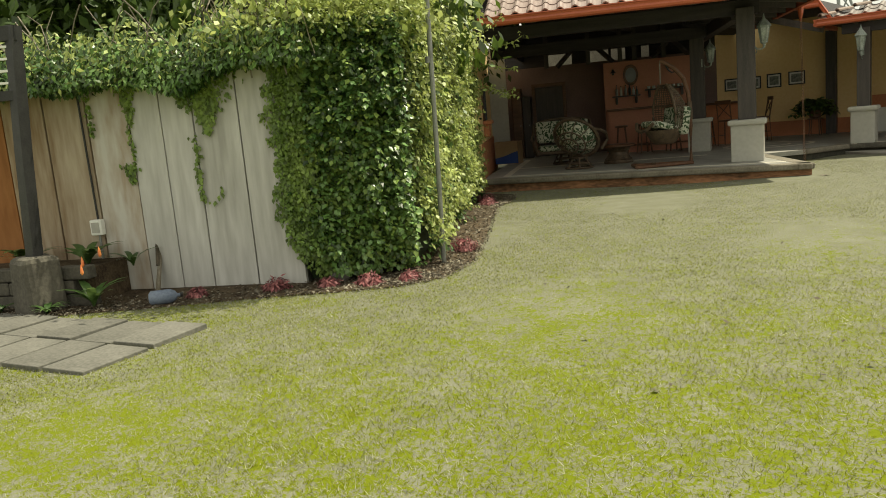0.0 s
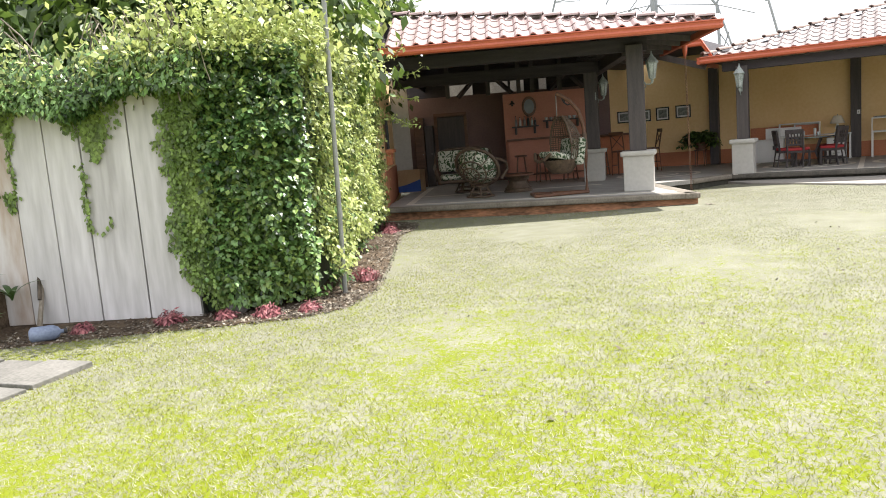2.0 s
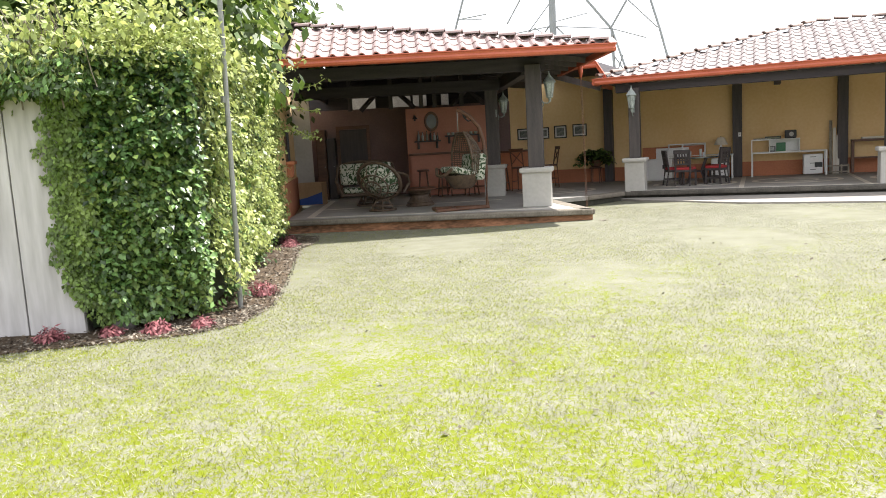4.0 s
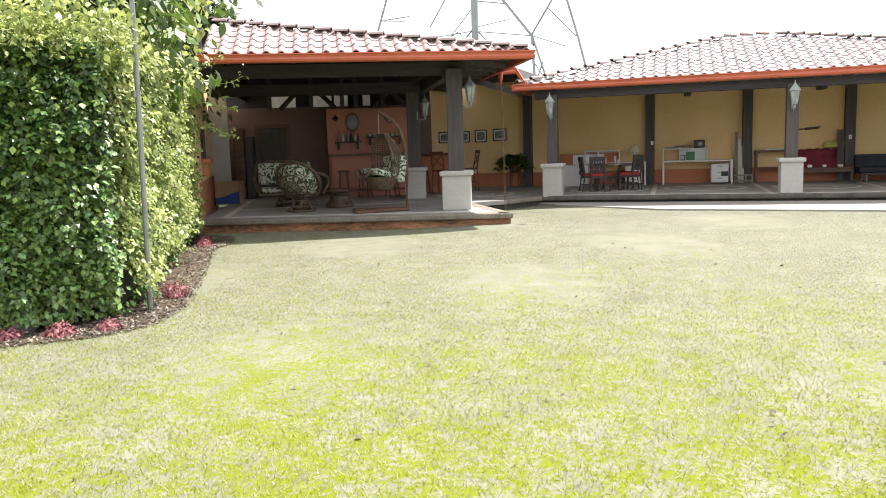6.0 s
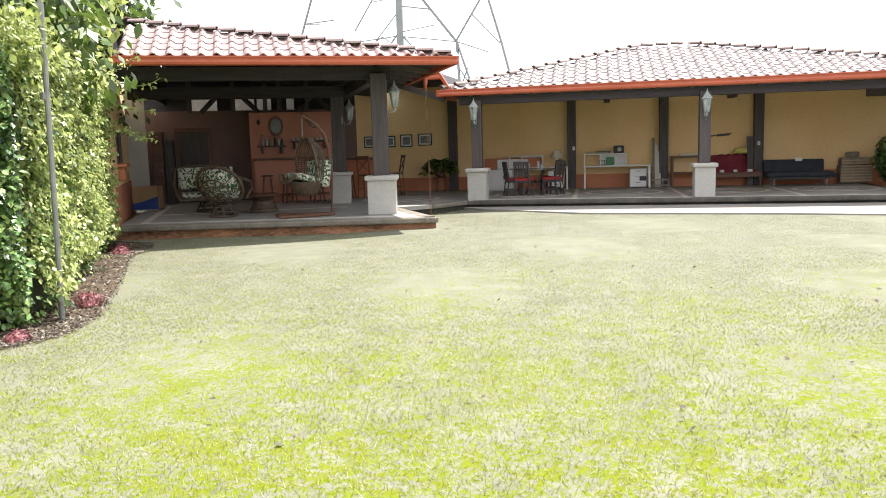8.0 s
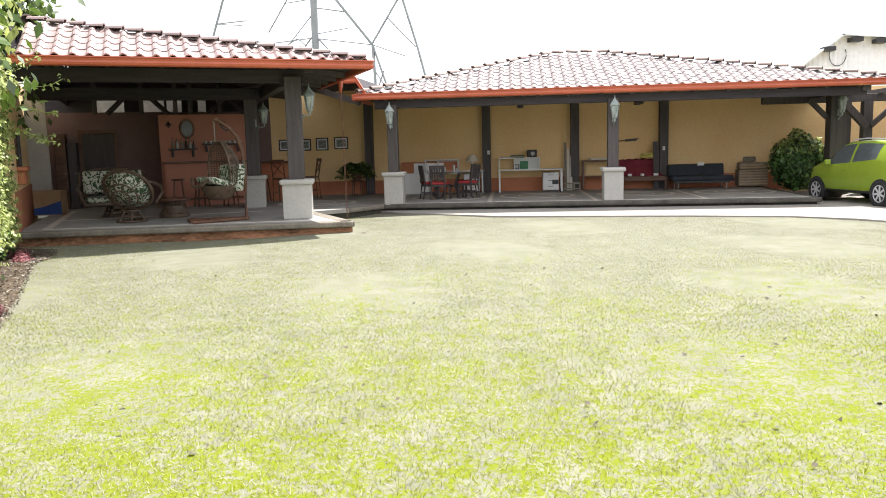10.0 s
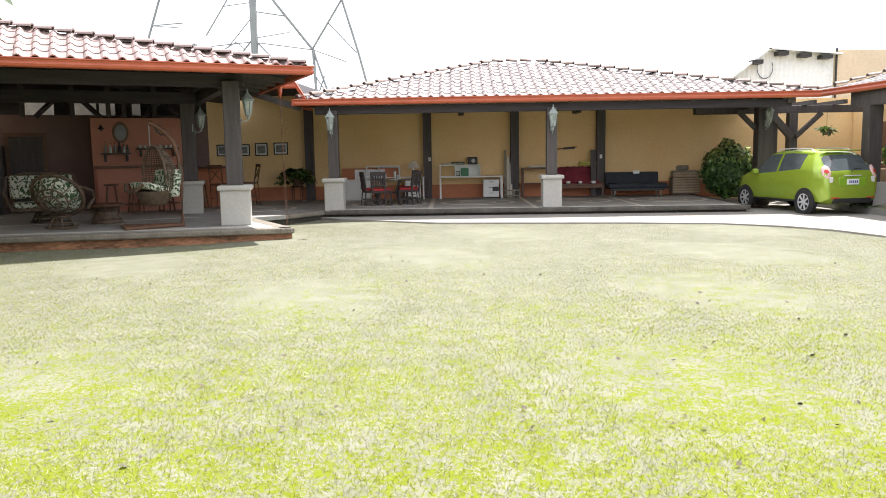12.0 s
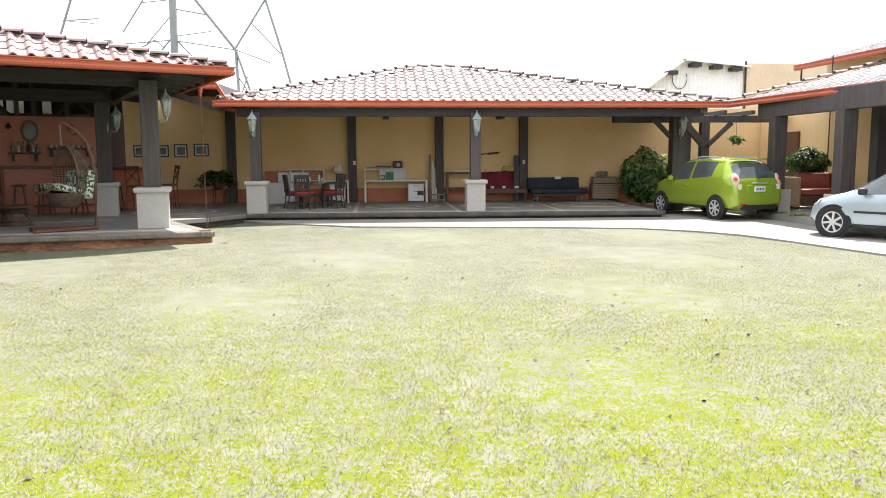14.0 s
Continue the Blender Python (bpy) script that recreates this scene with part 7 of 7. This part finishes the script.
def car(m, label, paint, top, belt, half, roof_half, stations, side_glass, front_glass, rear_glass, wheels, wheel_r, bottom):
    """A hatchback lofted from stations along x (forward). Glass is taken from the same surface."""
    t = thing("parked_car", m, label, "car", "parked cars")
    def ring(x):
        zt, zb, w = interp(x, top), min(interp(x, belt), interp(x, top) - 0.05), interp(x, half)
        cabin = zt - zb > 0.12
        wr = interp(x, roof_half) if cabin else w * 0.86
        lo = interp(x, bottom)
        k = 1.0 if cabin else 0.0
        return [(0.0, lo), (w * 0.72, lo), (w * 0.94, lo + 0.06), (w, lo + (zb - lo) * 0.40), (w * 1.005, lo + (zb - lo) * 0.62), (w * 0.985, zb - 0.06), (w * 0.955, zb),
                (w * 0.95 + (wr - w * 0.95) * (0.50 if cabin else 0.4), zb + (zt - zb) * (0.48 if cabin else 0.55)), (wr, zt - (0.085 if cabin else 0.02)), (wr * 0.86, zt - (0.025 if cabin else 0.008)), (wr * 0.5, zt), (0.0, zt + 0.008)]
    rings = [ring(x) for x in stations]
    n = len(rings[0])
    groups = {("body", 0): [], ("windscreen", 0): [], ("rear_window", 0): []}
    verts = []
    for x, r in zip(stations, rings):
        verts += [(x, y, z) for y, z in r] + [(x, -y, z) for y, z in r]
    def vid(i, k, s):
        return i * 2 * n + (n if s else 0) + k
    for i in range(len(stations) - 1):
        mid = (stations[i] + stations[i + 1]) / 2
        for k in range(n - 1):
            for s in (0, 1):
                f = (vid(i, k, s), vid(i, k + 1, s), vid(i + 1, k + 1, s), vid(i + 1, k, s))
                f = f if s else f[::-1]
                g = ("body", 0)
                if k in (6, 7) and any(a <= mid <= b for a, b in side_glass):
                    g = ("window", 2 * [a <= mid <= b for a, b in side_glass].index(True) + s)
                elif k >= 8 and front_glass[0] <= mid <= front_glass[1]:
                    g = ("windscreen", 0)
                elif k >= 8 and rear_glass[0] <= mid <= rear_glass[1]:
                    g = ("rear_window", 0)
                groups.setdefault(g, []).append(f)
    for i, flip in ((0, False), (len(stations) - 1, True)):
        for s in (0, 1):
            f = tuple(vid(i, k, s) for k in range(n))
            groups[("body", 0)].append(f if (s == 0) != flip else f[::-1])
    made = {}
    for (g, _), faces in groups.items():
        used = sorted({v for f in faces for v in f})
        remap = {v: j for j, v in enumerate(used)}
        ob = raw(g, [verts[v] for v in used], [tuple(remap[v] for v in f) for f in faces], paint if g == "body" else CARGLASS)
        bmw = bmesh.new()
        bmw.from_mesh(ob.data)
        bmesh.ops.remove_doubles(bmw, verts=bmw.verts, dist=0.0005)
        bmesh.ops.recalc_face_normals(bmw, faces=bmw.faces) if g == "body" else None
        bmw.to_mesh(ob.data)
        bmw.free()
        ob.data.polygons.foreach_set("use_smooth", [True] * len(ob.data.polygons))
        if g == "body":
            ob.data.set_sharp_from_angle(angle=radians(32))
        ob.parent = t
        made[g] = ob
        if g != "body":
            tagged(ob, "dark tinted glass")
    for wx in wheels:
        for s in (-1, 1):
            w = interp(wx, half)
            # Black disc on the flank; the hollow's shade is put into its colour.
            part("wheel_arch", lathe(bmesh.new(), [(wheel_r + 0.055, 0.0), (wheel_r + 0.05, 0.012)], 28, Matrix.Translation((wx, s * (w + (0.0 if s > 0 else 0.0)), wheel_r)) @ Matrix.Rotation(radians(-90 * s), 4, "X")), RUBBER, t, "black disc for the shaded wheel arch hollow")
            wh = new("wheel")
            wh.parent = t
            wh.matrix_local = Matrix.Translation((wx, s * (w - 0.07), wheel_r)) @ Matrix.Rotation(radians(-90 * s), 4, "X")
            part("tyre", lathe(bmesh.new(), [(wheel_r * 0.66, -0.09), (wheel_r * 0.93, -0.09), (wheel_r, -0.06), (wheel_r, 0.07), (wheel_r * 0.94, 0.098), (wheel_r * 0.68, 0.092), (wheel_r * 0.66, 0.06)], 30), RUBBER, wh, smooth=False)
            bm = lathe(bmesh.new(), [(wheel_r * 0.68, 0.05), (wheel_r * 0.70, 0.095), (wheel_r * 0.64, 0.09), (wheel_r * 0.62, 0.05)], 30)
            part("rim", bm, ALLOY, wh, "silver alloy rim")
            part("brake", R((0, 0, 0.02), (0, 0, 0.05), wheel_r * 0.62, seg=24), BLACK, wh)
            for k in range(7):
                a = 2 * math.pi * k / 7
                part("spoke", frame_rod((0.03 * math.cos(a), 0.03 * math.sin(a), 0.085), (wheel_r * 0.66 * math.cos(a + 0.12), wheel_r * 0.66 * math.sin(a + 0.12), 0.088), 0.022, 0.012), ALLOY, wh)
            part("hub", R((0, 0, 0.06), (0, 0, 0.10), 0.05, seg=14), ALLOY, wh)
    return t, ring


def side_strip(bm, ring, x0, x1, lo, hi, s, steps=8, off=0.006):
    """A band on the flank between two heights."""
    rows = []
    for i in range(steps + 1):
        x = x0 + (x1 - x0) * i / steps
        r = ring(x)
        ys, zs = [p[0] for p in r[2:8]], [p[1] for p in r[2:8]]
        rows.append([bm.verts.new((x, s * (float(np.interp(z, zs, ys)) + off), z)) for z in (lo, hi)])
    for a, b in zip(rows, rows[1:]):
        bm.faces.new((a[0], b[0], b[1], a[1]))
    return bm


def green_car():
    top = [(-1.80, 0.52), (-1.76, 0.93), (-1.72, 1.0), (-1.40, 1.39), (-1.25, 1.46), (-0.6, 1.525), (0.2, 1.51), (0.45, 1.46), (1.15, 1.06), (1.30, 0.99), (1.6, 0.90), (1.78, 0.74), (1.84, 0.5)]
    belt = [(-1.8, 1.0), (-1.0, 1.07), (0.0, 0.98), (1.0, 0.90), (1.84, 0.66)]
    half = [(-1.80, 0.60), (-1.72, 0.72), (-1.4, 0.80), (-1.1, 0.815), (-0.6, 0.79), (0.2, 0.79), (0.7, 0.80), (1.3, 0.78), (1.65, 0.68), (1.84, 0.5)]
    roof_half = [(-1.75, 0.60), (-1.3, 0.56), (0.3, 0.56), (1.2, 0.66)]
    bottom = [(-1.8, 0.34), (-1.65, 0.24), (1.6, 0.22), (1.84, 0.34)]
    st = [-1.80, -1.77, -1.74, -1.70, -1.62, -1.54, -1.46, -1.40, -1.33, -1.25, -1.1, -0.95, -0.86, -0.45, -0.10, -0.02, 0.3, 0.45, 0.6, 0.8, 0.95, 1.1, 1.18, 1.3, 1.45, 1.6, 1.7, 1.78, 1.84]
    t, ring = car(pose(9.46, 20.25, -0.165, 0, 0, 103) @ Matrix.Scale(1.03, 4), "bright green compact hatchback parked beside the timber column", CARGREEN, top, belt, half, roof_half, st,
                  [(-0.95, -0.10), (-0.02, 0.95)], (0.45, 1.12), (-1.70, -1.38), (-1.18, 1.19), 0.285, bottom)
    for s in (-1, 1):
        part("roof_rail", tube(bmesh.new(), [(-1.1, 0.50 * s, 1.46), (-1.0, 0.50 * s, 1.53), (-0.3, 0.51 * s, 1.555), (0.15, 0.50 * s, 1.53), (0.25, 0.50 * s, 1.47)], 0.016, 6), ALLOY, t, "silver roof rail")
        lm = part("tail_lamp", lathe(bmesh.new(), [(0.13, 0), (0.125, 0.025), (0.07, 0.04), (0.005, 0.045)], 16, Matrix.Translation((-1.665, 0.63 * s, 0.99)) @ Matrix.Rotation(radians(-62 + 0), 4, "Y") @ Matrix.Rotation(radians(22 * -s), 4, "X") @ Matrix.Diagonal((1.35, 0.8, 1, 1))), mat("tail_lens", (0.55, 0.36, 0.33), (0.72, 0.50, 0.46), 0.12, 4, 30, 0), t, "pale pink round tail lamp", True)
        part("lamp_core", lathe(bmesh.new(), [(0.06, 0.035), (0.05, 0.05), (0.005, 0.054)], 12, Matrix.Translation((-1.665, 0.63 * s, 0.99)) @ Matrix.Rotation(radians(-62), 4, "Y") @ Matrix.Rotation(radians(22 * -s), 4, "X")), REDLAMP, lm)
        part("reverse_lamp", B(-1.775, -1.735, 0.56 * s - 0.05, 0.56 * s + 0.05, 0.74, 0.88, bevel=0.012), CLEARLAMP, t)
        part("reflector", B(-1.815, -1.79, 0.48 * s - 0.1, 0.48 * s + 0.1, 0.385, 0.41, bevel=0.004), REDLAMP, t, "red reflector")
        part("mirror", B(0.62, 0.74, s * 0.86 - 0.07, s * 0.86 + 0.07, 0.92, 1.05, bevel=0.03), CARGREEN, t)
        part("sill", side_strip(bmesh.new(), ring, -0.85, 0.85, 0.27, 0.32, s), BLACK, t)
        for x in (-0.06, 0.98):
            bm = bmesh.new()
            side_strip(bm, ring, x - 0.005, x + 0.005, 0.32, 0.92, s, 1, 0.004)
            part("door_gap", bm, BLACK, t)
        part("door_handle", B(0.02, 0.16, s * 0.795 - 0.015, s * 0.795 + 0.02, 0.80, 0.83, bevel=0.006), CARGREEN, t)
    part("bumper_grille", B(-1.83, -1.70, -0.50, 0.50, 0.27, 0.385, bevel=0.02), BLACK, t, "black lower bumper")
    # Darker copy of the car's green: the recess shade is in the paint colour.
    part("plate_recess", B(-1.79, -1.755, -0.36, 0.36, 0.66, 0.86, bevel=0.01), mat("shaded_green_paint", (0.18, 0.33, 0.018), (0.2, 0.36, 0.02), 0.4, 1, 8, 0), t)
    pl = part("number_plate", B(-1.805, -1.785, -0.16, 0.16, 0.70, 0.83, bevel=0.004), WHITE, t, "white plate with plain dark bars")
    for k in range(5):
        part("plate_bar", B(-1.809, -1.806, -0.12 + 0.05 * k, -0.09 + 0.05 * k, 0.735, 0.795), BLUE, pl)
    part("wiper", tube(bmesh.new(), [(-1.745, 0.02, 1.0), (-1.72, -0.08, 1.06), (-1.70, -0.28, 1.08)], 0.010, 5), BLACK, t)
    part("hatch_strip", B(-1.795, -1.765, -0.22, 0.22, 0.895, 0.92, bevel=0.004), ALLOY, t, "bright trim strip")
    part("spoiler", B(-1.42, -1.25, -0.5, 0.5, 1.475, 1.505, bevel=0.01), CARGREEN, t)


green_car()


def silver_car():
    top = [(-1.85, 0.6), (-1.80, 0.95), (-1.45, 1.34), (-0.9, 1.42), (0.0, 1.42), (0.3, 1.36), (0.95, 0.98), (1.1, 0.90), (1.5, 0.80), (1.82, 0.64), (1.92, 0.45)]
    belt = [(-1.85, 0.94), (-1.0, 0.93), (0.0, 0.89), (0.9, 0.85), (1.92, 0.58)]
    half = [(-1.85, 0.66), (-1.5, 0.78), (-0.8, 0.82), (0.8, 0.82), (1.4, 0.79), (1.72, 0.66), (1.92, 0.42)]
    roof_half = [(-1.8, 0.6), (-1.2, 0.55), (0.2, 0.56), (1.0, 0.68)]
    bottom = [(-1.85, 0.32), (-1.6, 0.22), (1.6, 0.20), (1.92, 0.30)]
    st = [-1.85, -1.80, -1.7, -1.55, -1.45, -1.3, -1.1, -0.9, -0.55, -0.45, 0.0, 0.2, 0.3, 0.45, 0.62, 0.78, 0.9, 0.97, 1.1, 1.25, 1.4, 1.55, 1.68, 1.78, 1.86, 1.92]
    t, ring = car(pose(10.68, 13.77, -0.165, 0, 0, 122), "silver-blue hatchback parked at the edge of the driveway", CARSILVER, top, belt, half, roof_half, st,
                  [(-1.3, -0.55), (-0.45, 0.80)], (0.30, 0.96), (-1.78, -1.47), (-1.18, 1.26), 0.30, bottom)
    for s in (-1, 1):
        part("side_moulding", side_strip(bmesh.new(), ring, -1.0, 0.85, 0.50, 0.545, s, 8, 0.012), BLACK, t, "black side moulding")
        part("mirror", B(0.60, 0.74, s * 0.90 - 0.08, s * 0.90 + 0.08, 0.86, 0.99, bevel=0.035), BLACK, t, "black door mirror")
        part("headlamp", lathe(bmesh.new(), [(0.13, 0), (0.11, 0.03), (0.03, 0.05)], 14, Matrix.Translation((1.62, 0.55 * s, 0.66)) @ Matrix.Rotation(radians(70), 4, "Y") @ Matrix.Diagonal((0.8, 1.3, 1, 1))), CLEARLAMP, t)
        part("sill", side_strip(bmesh.new(), ring, -0.85, 0.9, 0.24, 0.285, s), BLACK, t)
        for x in (-0.50, 0.86):
            part("door_gap", side_strip(bmesh.new(), ring, x - 0.005, x + 0.005, 0.29, 0.86, s, 1, 0.004), BLACK, t)
        part("door_handle", B(-0.36, -0.20, s * 0.815 - 0.015, s * 0.815 + 0.02, 0.73, 0.765, bevel=0.006), BLACK, t)
    part("bumper", B(1.70, 1.93, -0.42, 0.42, 0.30, 0.42, bevel=0.04), BLACK, t)


silver_car()

# ---- grass ----
def inside(px, py, poly):
    hit = np.zeros(len(px), bool)
    for (x0, y0), (x1, y1) in zip(poly, poly[1:] + poly[:1]):
        c = ((y0 > py) != (y1 > py)) & (px < (x1 - x0) * (py - y0) / (y1 - y0 + 1e-12) + x0)
        hit ^= c
    return hit


def grass():
    rng = rgen(7)
    n = 900000
    x, y = rng.uniform(-9.5, 11.5, n), 0.6 + 19.4 * rng.uniform(0, 1, n) ** 1.6
    r = np.hypot(x, y)
    bed_poly = BED_EDGE + [(-9.4, 14.0), (-12.6, 14.0), (-14, 3.0)]
    out = inside(x, y, bed_poly) | inside(x, y, DRIVE_EDGE + [(30, -12), (30, 25.4), (9, 25.4), (9, 20.9)]) | inside(x, y, FLOOR_POLY) | (y > 20.2) | (x < -10)
    c, s = math.cos(radians(9)), math.sin(radians(9))
    lx, ly = (x + 5.52) * c + (y - 2.76) * s, -(x + 5.52) * s + (y - 2.76) * c
    seam = (np.abs(((-lx) % 0.505) - 0.0) < 0.03) | (np.abs(ly - 0.64) < 0.03)
    out |= (lx < 0.0) & (lx > -4.1) & (ly > 0) & (ly < 1.29) & ~seam
    x, y, r = x[~out], y[~out], r[~out]
    n = len(x)
    patch = np.sin(x * 1.1 + 0.7 * np.sin(y * 0.8)) * np.cos(y * 0.9 + 0.5 * np.sin(x * 1.7)) + 0.6 * np.sin(x * 3.7 + y) * np.sin(y * 3.1 - x * 0.6)
    # Green thins out with distance to carry the same glare.
    green = rng.uniform(0, 1, n) < 0.50 - 0.04 * np.clip((-1.0 - x) / 2.5, 0, 1) - 0.46 * np.clip((y - 6.0) / 9.0, 0, 1) * np.clip((x + 5.5) / 4.0, 0.2, 1) + 0.07 * patch
    for name, pick, material, label in (("grass", green, BLADE, "short mown green grass in full sun"), ("dry_grass", ~green, STRAW, "dry straw-coloured grass between the green")):
        k = int(pick.sum())
        px, py, pr = x[pick], y[pick], r[pick]
        h = (0.012 + 0.014 * rng.uniform(0, 1, k)) * (1 - 0.62 * np.clip((pr - 4.0) / 9.0, 0, 1))
        w = 0.0012 + 0.00036 * pr
        th = rng.uniform(0, 6.283, k)
        lean = rng.normal(0, 0.9, (k, 2)) * h[:, None]
        base = np.stack([px, py, gz(px, py) - 0.010], 1)
        side = np.stack([np.cos(th) * w, np.sin(th) * w, np.zeros(k)], 1)
        tip = base + np.concatenate([lean, h[:, None]], 1)
        verts = np.stack([base - side, base + side, tip], 1).reshape(-1, 3)
        me = bpy.data.meshes.new(name)
        me.vertices.add(3 * k)
        me.vertices.foreach_set("co", verts.ravel())
        me.loops.add(3 * k)
        me.loops.foreach_set("vertex_index", np.arange(3 * k))
        me.polygons.add(k)
        me.polygons.foreach_set("loop_start", np.arange(0, 3 * k, 3))
        me.polygons.foreach_set("loop_total", np.full(k, 3))
        me.update()
        me.validate()
        me.materials.append(material)
        tagged(new(name, me), label, "grass", kind="stuff")
    # fallen leaves
    k = 170
    r, a = 4 + 10 * rng.uniform(0, 1, k), np.radians(rng.uniform(-42, 30, k))
    p = np.stack([-np.sin(a) * r, np.cos(a) * r, np.zeros(k)], 1)
    p[:, 2] = gz(p[:, 0], p[:, 1]) + 0.018
    ob = leaves("fallen_leaves", p, rng.normal(0, 0.25, (k, 3)) + [0, 0, 1], 0.030, BARK, rng)
    tagged(ob, "scattered brown fallen leaves on the lawn", "fallen leaves", kind="stuff")


grass()
